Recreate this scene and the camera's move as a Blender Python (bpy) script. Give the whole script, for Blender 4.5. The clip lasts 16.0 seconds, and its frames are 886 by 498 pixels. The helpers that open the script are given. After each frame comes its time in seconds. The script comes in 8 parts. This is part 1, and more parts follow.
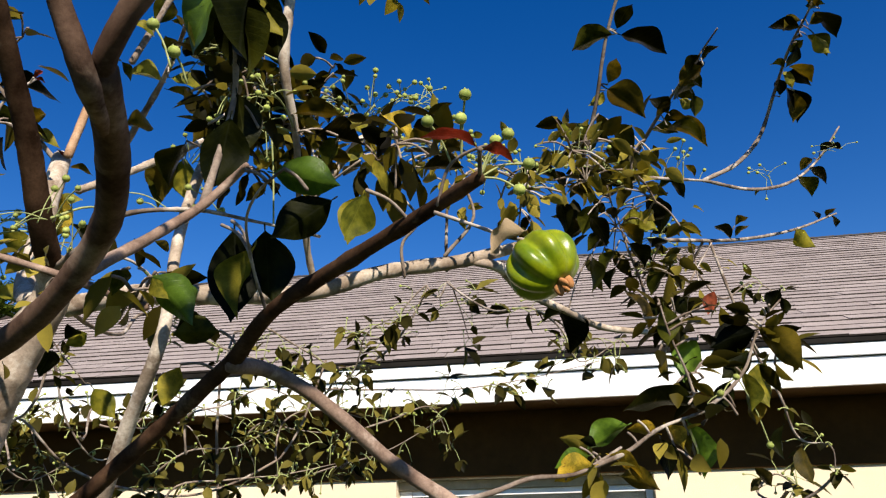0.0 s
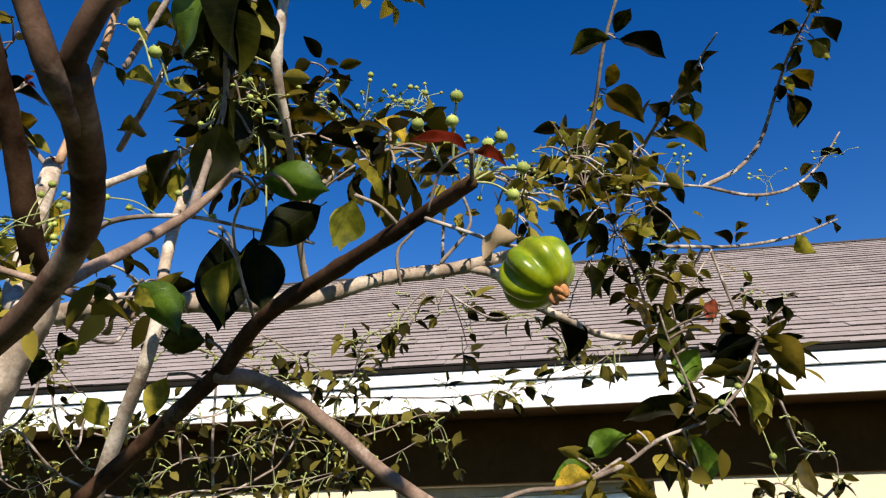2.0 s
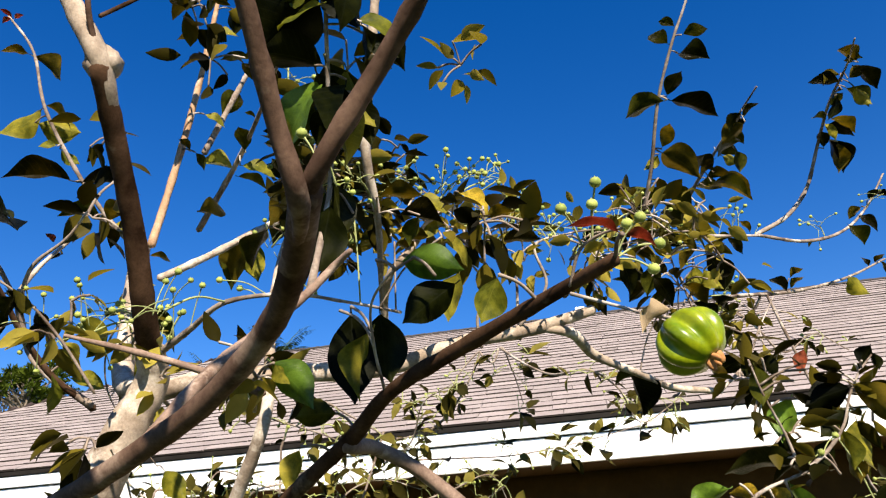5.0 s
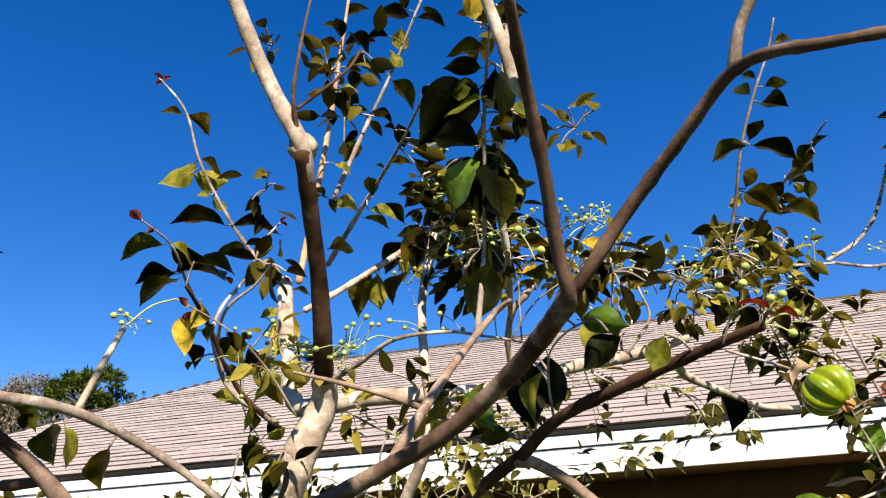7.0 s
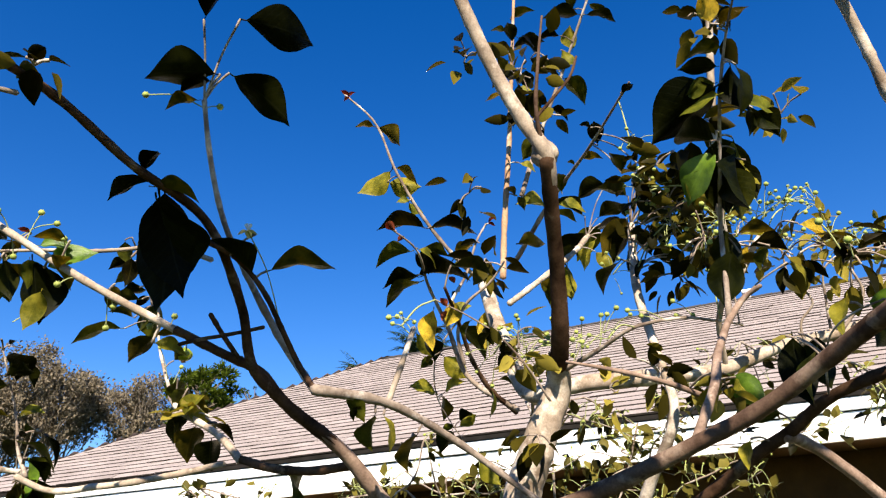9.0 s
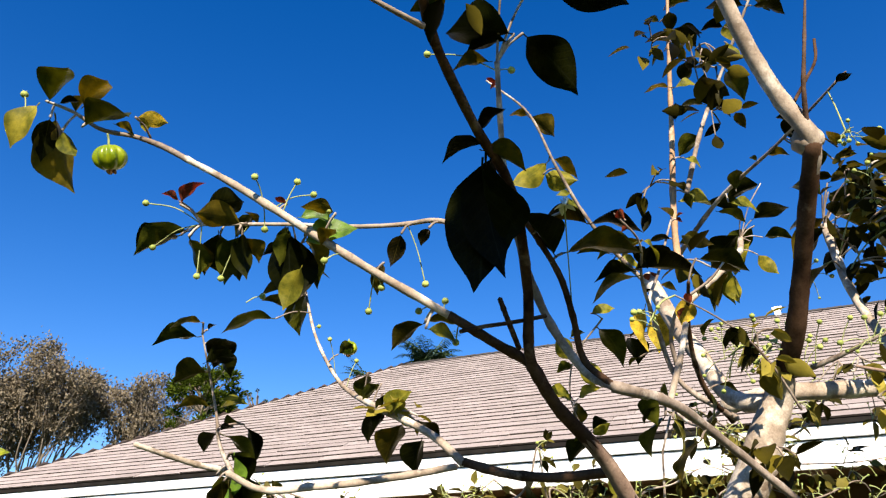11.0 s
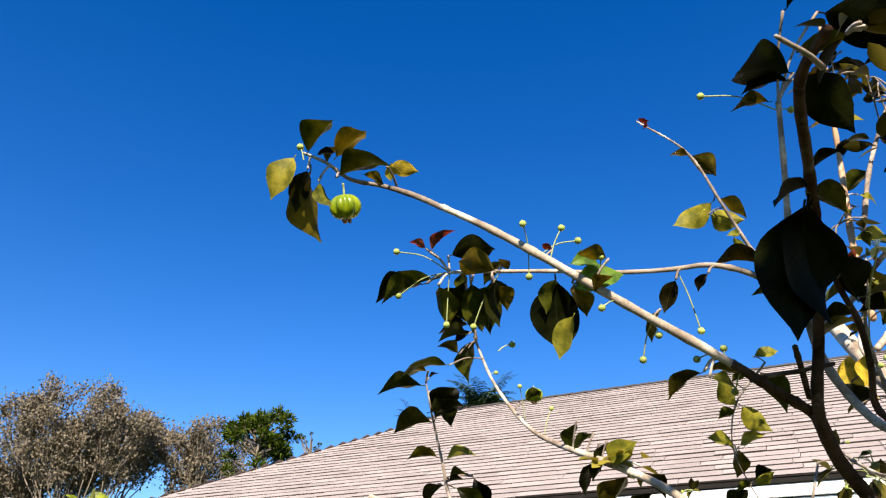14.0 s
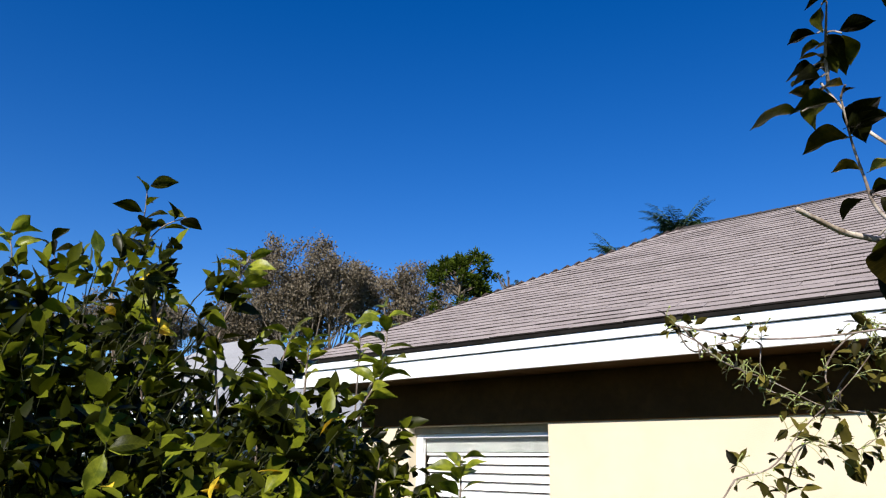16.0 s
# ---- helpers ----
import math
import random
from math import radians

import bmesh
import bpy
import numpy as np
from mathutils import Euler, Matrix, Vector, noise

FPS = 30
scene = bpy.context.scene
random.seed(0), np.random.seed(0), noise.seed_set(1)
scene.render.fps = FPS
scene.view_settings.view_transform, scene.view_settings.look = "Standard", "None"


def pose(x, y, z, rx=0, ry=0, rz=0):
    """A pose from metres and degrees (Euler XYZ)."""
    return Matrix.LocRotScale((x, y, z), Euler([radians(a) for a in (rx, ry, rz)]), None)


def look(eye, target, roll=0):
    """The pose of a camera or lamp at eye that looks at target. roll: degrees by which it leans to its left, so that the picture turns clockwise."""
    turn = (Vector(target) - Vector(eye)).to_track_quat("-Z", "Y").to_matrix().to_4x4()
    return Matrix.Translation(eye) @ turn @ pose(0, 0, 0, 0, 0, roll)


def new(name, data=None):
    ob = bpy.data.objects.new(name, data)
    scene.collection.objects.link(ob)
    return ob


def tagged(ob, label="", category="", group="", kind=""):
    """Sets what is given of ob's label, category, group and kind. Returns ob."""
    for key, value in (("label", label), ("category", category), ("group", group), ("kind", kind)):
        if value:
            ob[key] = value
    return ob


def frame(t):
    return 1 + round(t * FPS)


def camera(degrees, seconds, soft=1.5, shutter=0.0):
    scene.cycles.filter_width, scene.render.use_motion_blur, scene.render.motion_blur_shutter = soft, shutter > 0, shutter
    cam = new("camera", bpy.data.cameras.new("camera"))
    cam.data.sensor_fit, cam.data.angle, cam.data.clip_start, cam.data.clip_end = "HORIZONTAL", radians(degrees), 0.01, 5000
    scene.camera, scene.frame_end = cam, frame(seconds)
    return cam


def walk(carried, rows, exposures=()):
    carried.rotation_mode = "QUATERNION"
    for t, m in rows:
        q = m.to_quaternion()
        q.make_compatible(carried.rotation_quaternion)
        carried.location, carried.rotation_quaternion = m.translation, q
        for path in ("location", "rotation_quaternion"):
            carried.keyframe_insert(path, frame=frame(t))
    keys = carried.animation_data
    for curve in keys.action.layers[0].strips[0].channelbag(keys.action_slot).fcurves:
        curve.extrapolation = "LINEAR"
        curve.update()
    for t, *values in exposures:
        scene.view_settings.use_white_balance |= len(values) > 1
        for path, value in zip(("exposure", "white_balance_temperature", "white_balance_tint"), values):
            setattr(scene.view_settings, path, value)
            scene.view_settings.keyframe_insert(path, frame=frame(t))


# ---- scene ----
cam = camera(62.33, 16.0, soft=1.25)
# seconds, eye in metres, yaw, pitch, roll in degrees
ROWS = [
    (0, 0, 0, 1.7837, 8.76, 20.56, -1.37),
    (0.5, -0.0001, 0.0036, 1.7849, 8.65, 20.45, -1.39),
    (1, 0.0007, 0.0011, 1.7864, 8.76, 20.77, -1.09),
    (1.5, 0.0015, 0.0108, 1.788, 8.55, 20.74, -1.37),
    (2, 0.0022, 0.0116, 1.7881, 8.74, 21.07, -1.43),
    (2.5, 0.0008, 0.0129, 1.7874, 8.8, 21.37, -1.65),
    (3, -0.0023, 0.0088, 1.7858, 8.63, 21.45, -1.66),
    (3.2, -0.0028, 0.0075, 1.785, 8.51, 21.55, -1.83),
    (5.3, -0.0527, -0.0486, 1.7882, 10.9, 26.23, -3.64),
    (5.5, -0.0531, -0.0617, 1.7882, 10.68, 26.55, -3.98),
    (6, -0.0614, -0.0948, 1.7841, 10.89, 26.28, -3.31),
    (6.5, -0.0827, -0.1399, 1.7725, 12.25, 25.75, -2.55),
    (7, -0.1135, -0.1792, 1.7773, 14.18, 26.01, -2.4),
    (7.5, -0.1564, -0.2135, 1.7695, 16.12, 25.3, -2.09),
    (8, -0.1941, -0.2466, 1.7674, 18.79, 25.03, -2.68),
    (8.5, -0.2196, -0.2728, 1.7707, 21.08, 25.13, -2.37),
    (8.7, -0.2276, -0.2774, 1.7689, 21.93, 25.15, -2.56),
    (10.8, -0.4633, -0.3225, 1.7821, 20.96, 26.17, -1.32),
    (11, -0.4907, -0.3152, 1.7827, 22.11, 25.95, -0.53),
    (11.5, -0.5648, -0.3204, 1.7723, 23.8, 25.42, 0.74),
    (12, -0.6124, -0.3139, 1.7635, 23.95, 24.98, 0.83),
    (12.5, -0.6326, -0.3245, 1.7717, 24.06, 25.97, 0.75),
    (13, -0.6478, -0.3456, 1.7829, 25.25, 27.43, 0.64),
    (13.5, -0.6555, -0.3593, 1.7867, 26.15, 28.26, 0.77),
    (14, -0.654, -0.3798, 1.7919, 26.32, 29.15, 0.57),
    (14.5, -0.6496, -0.3962, 1.7833, 25.85, 28.7, 0.34),
    (15, -0.665, -0.4015, 1.7518, 29.39, 25.58, -0.55),
    (15.5, -0.7133, -0.4147, 1.7063, 31.07, 21.13, -0.58),
    (16, -0.8453, -0.492, 1.6794, 41.31, 16.64, 1.05),
]
walk(cam, [(t, pose(x, y, z, 0, 0, yaw) @ pose(0, 0, 0, 90 + pitch, 0, 0) @ pose(0, 0, 0, 0, 0, roll)) for t, x, y, z, yaw, pitch, roll in ROWS],
     [(0, 0.79, 6520, 12), (3, 0.82, 6550, 12), (5.5, 1.34, 6750, 12), (8.5, 1.40, 6780, 12), (12.5, 1.39, 6750, 11), (14, 1.46, 6680, 11), (15, 1.46, 6600, 10), (15.5, 1.16, 6350, 10), (16, 0.76, 6000, 11)])

# ---- light ----
SUN = Vector((0.35, -0.75, 0.59)).normalized()  # towards the sun
world = bpy.data.worlds.new("world")
scene.world = world
world.use_nodes = True
wn = world.node_tree.nodes
sky = wn.new("ShaderNodeTexSky")
sky.sky_type = "NISHITA"
sky.sun_disc = False
sky.sun_elevation = math.asin(SUN.z)
sky.sun_rotation = math.atan2(SUN.x, SUN.y)
sky.air_density, sky.dust_density, sky.ozone_density, sky.altitude = 1.0, 0.0, 3.0, 0
wn["Background"].inputs["Strength"].default_value = 0.05
clear_air = wn.new("ShaderNodeHueSaturation")  # a very clear, dry winter sky
clear_air.inputs["Hue"].default_value = 0.5145
clear_air.inputs["Saturation"].default_value, clear_air.inputs["Value"].default_value = 1.397, 1.44
world.node_tree.links.new(sky.outputs["Color"], clear_air.inputs["Color"])
world.node_tree.links.new(clear_air.outputs["Color"], wn["Background"].inputs["Color"])
sun = new("sun", bpy.data.lights.new("sun", "SUN"))
sun.data.energy, sun.data.angle, sun.data.color = 5.0, radians(0.5), (1.0, 0.905, 0.75)
sun.matrix_world = look(SUN * 20, (0, 0, 0))

# ---- materials ----


def mix_rgb(nt, kind, fac, a, b):
    n = nt.nodes.new("ShaderNodeMix")
    n.data_type, n.blend_type = "RGBA", kind
    for sock, v in ((n.inputs[0], fac), (n.inputs[6], a), (n.inputs[7], b)):
        if isinstance(v, bpy.types.NodeSocket):
            nt.links.new(v, sock)
        else:
            sock.default_value = v if isinstance(v, (int, float)) else (*v, 1)
    return n.outputs[2]


def ramp(nt, value, stops):
    n = nt.nodes.new("ShaderNodeValToRGB")
    n.color_ramp.elements[0].position, n.color_ramp.elements[1].position = stops[0][0], stops[-1][0]
    for _ in stops[2:]:
        n.color_ramp.elements.new(0.5)
    for e, (p, c) in zip(n.color_ramp.elements, stops):
        e.position, e.color = p, (*c, 1)
    nt.links.new(value, n.inputs[0])
    return n.outputs[0]


def coords(nt, scale=(1, 1, 1), space="Object"):
    c = nt.nodes.new("ShaderNodeTexCoord")
    m = nt.nodes.new("ShaderNodeMapping")
    m.inputs["Scale"].default_value = scale
    nt.links.new(c.outputs[space], m.inputs["Vector"])
    return m.outputs[0]


def noise_tex(nt, vec, scale, detail=4, rough=0.6):
    n = nt.nodes.new("ShaderNodeTexNoise")
    n.inputs["Scale"].default_value, n.inputs["Detail"].default_value, n.inputs["Roughness"].default_value = scale, detail, rough
    nt.links.new(vec, n.inputs["Vector"])
    return n.outputs[0]


def material(name, rough=0.7, spec=0.3):
    m = bpy.data.materials.new(name)
    m.use_nodes = True
    b = m.node_tree.nodes["Principled BSDF"]
    b.inputs["Roughness"].default_value, b.inputs["Specular IOR Level"].default_value = rough, spec
    return m, m.node_tree, b


def bump(nt, b, height, strength, distance=0.01):
    n = nt.nodes.new("ShaderNodeBump")
    n.inputs["Strength"].default_value, n.inputs["Distance"].default_value = strength, distance
    nt.links.new(height, n.inputs["Height"])
    nt.links.new(n.outputs[0], b.inputs["Normal"])


def rand(nt, island=False):
    if island:
        return nt.nodes.new("ShaderNodeNewGeometry").outputs["Random Per Island"]
    return nt.nodes.new("ShaderNodeObjectInfo").outputs["Random"]


def mottled(name, dark, light, scale, rough=0.8, relief=0.3, distance=0.004, fine=6.0, vary=0.0, island=False, spec=0.10, grain=0.55):
    """Two scales of mottling over a base colour, with a fine relief."""
    m, nt, b = material(name, rough, spec)
    v = coords(nt)
    big, small = noise_tex(nt, v, scale, 3), noise_tex(nt, v, scale * fine, 5, 0.7)
    c = ramp(nt, big, [(0.3, dark), (0.7, light)])
    c = mix_rgb(nt, "MULTIPLY", grain, c, ramp(nt, small, [(0.25, (0.55, 0.55, 0.55)), (0.7, (1.1, 1.1, 1.1))]))
    if vary:
        k = ramp(nt, rand(nt, island), [(0, (1 - vary,) * 3), (1, (1 + vary,) * 3)])
        c = mix_rgb(nt, "MULTIPLY", 1.0, c, k)
    nt.links.new(c, b.inputs["Base Color"])
    bump(nt, b, small, relief, distance)
    return m


def bark_material(name, dark, light, lichen, amount):
    """Smooth bark with fine grain along the limb, blotches and pale patches."""
    m, nt, b = material(name, 0.9, 0.02)
    dark, light, lichen = (tuple(0.82 * k for k in q) for q in (dark, light, lichen))
    v = coords(nt)
    blot, grain, patch = noise_tex(nt, v, 38, 4), noise_tex(nt, v, 420, 4, 0.7), noise_tex(nt, v, 24, 5, 0.65)
    c = ramp(nt, blot, [(0.32, dark), (0.68, light)])
    c = mix_rgb(nt, "MIX", ramp(nt, patch, [(0.62 - amount, (0, 0, 0)), (0.72 - amount, (1, 1, 1))]), c, lichen)
    c = mix_rgb(nt, "MULTIPLY", 0.7, c, ramp(nt, grain, [(0.25, (0.5, 0.47, 0.45)), (0.7, (1.12, 1.1, 1.08))]))
    nt.links.new(c, b.inputs["Base Color"])
    bump(nt, b, grain, 0.3, 0.0009)
    return m


def leaf_material(name, dark, light, through_colour, clear, rough=0.45, island=False, scale=1.0, spot=(0.12, 0.06, 0.02), spots=0.0, spec=0.04, peak=0.55):
    """A leaf: colour that differs from leaf to leaf, faint mottling, sheen, and light shining through."""
    m, nt, b = material(name, rough, spec)
    v = coords(nt)
    mott = noise_tex(nt, v, 60 * scale, 4, 0.65)
    c = ramp(nt, rand(nt, island), [(0.0, dark), (peak * 0.6, tuple(d + (q - d) * (0.6 if peak < 0.7 else 0.2) for d, q in zip(dark, light))), (peak, light), (1.0, tuple(0.55 * d + 0.5 * q for d, q in zip(dark, light)))])
    c = mix_rgb(nt, "MULTIPLY", 0.6, c, ramp(nt, mott, [(0.3, (0.6, 0.62, 0.55)), (0.7, (1.15, 1.12, 1.0))]))
    if spots:
        s = ramp(nt, noise_tex(nt, v, 45 * scale, 5, 0.7), [(0.66 - spots, (0, 0, 0)), (0.72 - spots, (1, 1, 1))])
        c = mix_rgb(nt, "MIX", s, c, spot)
    if not island:  # highlight patches put into each blade's colour, paler and duller, anew on every leaf
        shift = nt.nodes.new("ShaderNodeVectorMath")
        shift.operation = "MULTIPLY_ADD"
        shift.inputs[1].default_value = (1, 1, 1)
        nt.links.new(v, shift.inputs[0])
        spread = nt.nodes.new("ShaderNodeVectorMath")
        spread.operation = "SCALE"
        spread.inputs[0].default_value = (37, 53, 29)
        nt.links.new(rand(nt), spread.inputs["Scale"])
        nt.links.new(spread.outputs[0], shift.inputs[2])
        c = mix_rgb(nt, "MULTIPLY", 1.0, c, ramp(nt, noise_tex(nt, shift.outputs[0], 3.2, 3, 0.55), [(0.38, (0.55, 0.6, 0.55)), (0.62, (1.5, 1.4, 1.2))]))
    relief = mott
    if not island:  # a pale midrib and slanting side veins, in the leaf's own length
        xyz = nt.nodes.new("ShaderNodeSeparateXYZ")
        nt.links.new(v, xyz.inputs[0])

        def calc(kind, p, q=0.0):
            n = nt.nodes.new("ShaderNodeMath")
            n.operation = kind
            for sock, val in zip(n.inputs, (p, q)):
                if isinstance(val, bpy.types.NodeSocket):
                    nt.links.new(val, sock)
                else:
                    sock.default_value = val
            return n.outputs[0]

        away = calc("ABSOLUTE", xyz.outputs[0])
        wave = calc("SINE", calc("MULTIPLY", calc("SUBTRACT", xyz.outputs[1], calc("MULTIPLY", away, 0.9)), 62.0))
        vein = calc("POWER", calc("MAXIMUM", wave, 0.0), 9.0)
        rib = calc("LESS_THAN", away, 0.009)
        line = calc("MAXIMUM", calc("MULTIPLY", vein, 0.45), rib)
        c = mix_rgb(nt, "MIX", calc("MULTIPLY", line, 0.13), c, tuple(min(1, 1.5 * q + 0.02) for q in light))
        relief = calc("SUBTRACT", mott, calc("MULTIPLY", line, 0.5))
    nt.links.new(c, b.inputs["Base Color"])
    t = nt.nodes.new("ShaderNodeBsdfTranslucent")
    nt.links.new(mix_rgb(nt, "MULTIPLY", 1.0, c, through_colour), t.inputs["Color"])
    mix = nt.nodes.new("ShaderNodeMixShader")
    mix.inputs[0].default_value = clear
    nt.links.new(b.outputs[0], mix.inputs[1])
    nt.links.new(t.outputs[0], mix.inputs[2])
    nt.links.new(mix.outputs[0], nt.nodes["Material Output"].inputs["Surface"])
    bump(nt, b, relief, 0.3, 0.001)
    return m


BARK = bark_material("bark_brown", (0.032, 0.017, 0.010), (0.125, 0.072, 0.044), (0.21, 0.150, 0.105), 0.03)
PALE = bark_material("bark_pale", (0.22, 0.165, 0.122), (0.56, 0.47, 0.38), (0.70, 0.63, 0.54), 0.11)
ROSY = bark_material("bark_rosy", (0.060, 0.035, 0.025), (0.19, 0.122, 0.088), (0.29, 0.21, 0.16), 0.05)
TAN = bark_material("bark_tan", (0.15, 0.098, 0.075), (0.42, 0.305, 0.24), (0.56, 0.45, 0.37), 0.07)
TWIG = bark_material("bark_twig", (0.13, 0.095, 0.075), (0.40, 0.33, 0.275), (0.56, 0.50, 0.44), 0.10)
ORANGE = bark_material("bark_orange", (0.36, 0.215, 0.125), (0.58, 0.39, 0.25), (0.68, 0.54, 0.42), 0.05)
LEAF = {
    "green": leaf_material("leaf_green", (0.0012, 0.0018, 0.0004), (0.050, 0.056, 0.007), (2.0, 1.8, 0.5), 0.10, rough=0.36, spec=0.06, peak=0.84),
    # near-black copy of the green leaf, the shade put into its colour
    "shaded": leaf_material("leaf_shaded_green", (0.0010, 0.0014, 0.0004), (0.008, 0.010, 0.0015), (1.5, 1.5, 0.5), 0.05, rough=0.4, spec=0.03),
    # paler yellow-green for the sunlit leaves, brightness put into the colour
    "lit_green": leaf_material("leaf_light_green", (0.090, 0.105, 0.012), (0.20, 0.180, 0.026), (1.3, 1.2, 0.45), 0.36, rough=0.4, spec=0.08),
    "fresh": leaf_material("leaf_fresh_green", (0.045, 0.090, 0.010), (0.085, 0.155, 0.018), (1.4, 1.5, 0.5), 0.30, rough=0.33, spec=0.30),
    "bronze": leaf_material("leaf_bronze", (0.005, 0.0045, 0.0008), (0.105, 0.082, 0.010), (1.9, 1.6, 0.4), 0.22, spots=0.03, rough=0.38, spec=0.08),
    "yellow": leaf_material("leaf_yellow", (0.33, 0.23, 0.02), (0.44, 0.33, 0.045), (1.2, 1.0, 0.4), 0.35, spots=0.10),
    "mixed": leaf_material("leaf_mixed", (0.0015, 0.0024, 0.0005), (0.115, 0.092, 0.012), (1.7, 1.5, 0.5), 0.16, island=True, spec=0.03, peak=0.80),
    "olive": leaf_material("leaf_olive", (0.022, 0.022, 0.004), (0.30, 0.245, 0.045), (1.3, 1.2, 0.5), 0.3, island=True),
    "red": leaf_material("leaf_red", (0.12, 0.026, 0.014), (0.22, 0.06, 0.035), (1.6, 0.6, 0.5), 0.25),
}
BUD = mottled("bud_green", (0.20, 0.26, 0.055), (0.38, 0.42, 0.12), 300, 0.45, 0.1, 0.0005, vary=0.25)
STALK = mottled("stalk_green", (0.22, 0.26, 0.09), (0.38, 0.40, 0.18), 200, 0.55, 0.1, 0.0005)
FRUIT = mottled("fruit_green", (0.095, 0.155, 0.003), (0.25, 0.285, 0.006), 90, 0.3, 0.12, 0.0008, spec=0.35)
CALYX = mottled("calyx_brown", (0.30, 0.11, 0.04), (0.55, 0.30, 0.12), 180, 0.6, 0.2, 0.0008)
DRY = mottled("dry_brown", (0.20, 0.14, 0.08), (0.42, 0.32, 0.20), 180, 0.8, 0.3, 0.001)
PETAL = mottled("petal_white", (0.70, 0.68, 0.58), (0.85, 0.84, 0.76), 200, 0.6, 0.1, 0.0005)
SHINGLE = mottled("shingle_taupe", (0.250, 0.212, 0.203), (0.335, 0.290, 0.280), 5, 0.9, 0.6, 0.004, fine=40, vary=0.07)
SHINGLES = mottled("shingles_taupe", (0.250, 0.212, 0.203), (0.335, 0.290, 0.280), 5, 0.9, 0.6, 0.004, fine=40, vary=0.07, island=True)
FELT = mottled("roof_underlay", (0.05, 0.045, 0.042), (0.08, 0.07, 0.065), 8, 0.95)
STUCCO = mottled("stucco_cream", (0.59, 0.505, 0.37), (0.65, 0.565, 0.42), 2.2, 0.9, 0.5, 0.004, fine=60, grain=0.16)
WHITE = mottled("white_metal", (0.80, 0.81, 0.84), (0.84, 0.85, 0.87), 1.5, 0.5, 0.02, 0.001, fine=30, grain=0.06)
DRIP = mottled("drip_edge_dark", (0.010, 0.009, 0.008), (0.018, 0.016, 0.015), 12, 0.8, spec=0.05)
# colours the soffit, and the board that paints the eave's shade on the wall
BROWN = mottled("soffit_and_shade_brown", (0.052, 0.024, 0.006), (0.078, 0.037, 0.010), 3, 0.85, 0.2, spec=0.1)
FRAME = mottled("window_frame_white", (0.70, 0.70, 0.70), (0.80, 0.80, 0.79), 4, 0.4, 0.05, grain=0.1)
HEADER = mottled("window_header_tan", (0.30, 0.25, 0.17), (0.38, 0.32, 0.22), 4, 0.7)
SLAT = mottled("blind_slat_white", (0.76, 0.76, 0.77), (0.84, 0.84, 0.84), 3, 0.45, 0.05, grain=0.08)
VALANCE = mottled("blind_valance_grey", (0.26, 0.28, 0.27), (0.34, 0.36, 0.35), 5, 0.6, 0.1, grain=0.3)
ROOMWALL = mottled("room_wall", (0.45, 0.44, 0.42), (0.52, 0.51, 0.48), 2, 0.9)
GREYROOF = mottled("grey_roof", (0.27, 0.27, 0.28), (0.33, 0.33, 0.345), 1.2, 0.9, 0.5, 0.01, fine=20)
GREYWALL = mottled("grey_wall", (0.50, 0.50, 0.54), (0.58, 0.58, 0.62), 1.5, 0.9)
GRASS = mottled("lawn", (0.028, 0.044, 0.010), (0.052, 0.070, 0.018), 0.8, 0.95, 0.8, 0.03, fine=40)
GLASS, gnt, gb = material("window_glass", 0.02, 0.5)
gb.inputs["Transmission Weight"].default_value, gb.inputs["IOR"].default_value = 1.0, 1.1

# ---- building helpers ----


def mesh_of(bm, name, mat, smooth=True):
    me = bpy.data.meshes.new(name)
    bmesh.ops.recalc_face_normals(bm, faces=bm.faces)
    for f in bm.faces:
        f.smooth = smooth
    bm.to_mesh(me)
    bm.free()
    for m in mat if isinstance(mat, (list, tuple)) else [mat]:
        me.materials.append(m)
    return me


def part(name, bm, mat, parent=None, label="", smooth=False, kind=""):
    ob = new(name, mesh_of(bm, name, mat, smooth))
    ob.parent = parent
    return tagged(ob, label=label, kind=kind)


def thing(name, loc, label, category, group="", kind=""):
    ob = new(name)
    ob.location = loc
    ob.empty_display_size = 0.1
    bpy.context.view_layer.update()
    return tagged(ob, label, category, group, kind)


def part_in(name, bm, mat, parent, label="", smooth=False, kind=""):
    """Like part(), for a mesh given in world coordinates under a thing that stands elsewhere."""
    bmesh.ops.translate(bm, verts=bm.verts, vec=-parent.matrix_world.translation)
    return part(name, bm, mat, parent, label, smooth, kind)


def box(bm, x0, y0, z0, x1, y1, z1, bevel=0.0):
    r = bmesh.ops.create_cube(bm, size=1, matrix=Matrix.Translation(((x0 + x1) / 2, (y0 + y1) / 2, (z0 + z1) / 2)) @ Matrix.Diagonal((x1 - x0, y1 - y0, z1 - z0, 1)))
    if bevel:
        es = list({e for v in r["verts"] for e in v.link_edges})
        bmesh.ops.bevel(bm, geom=es, offset=bevel, segments=2, affect="EDGES", profile=0.6)
    return bm


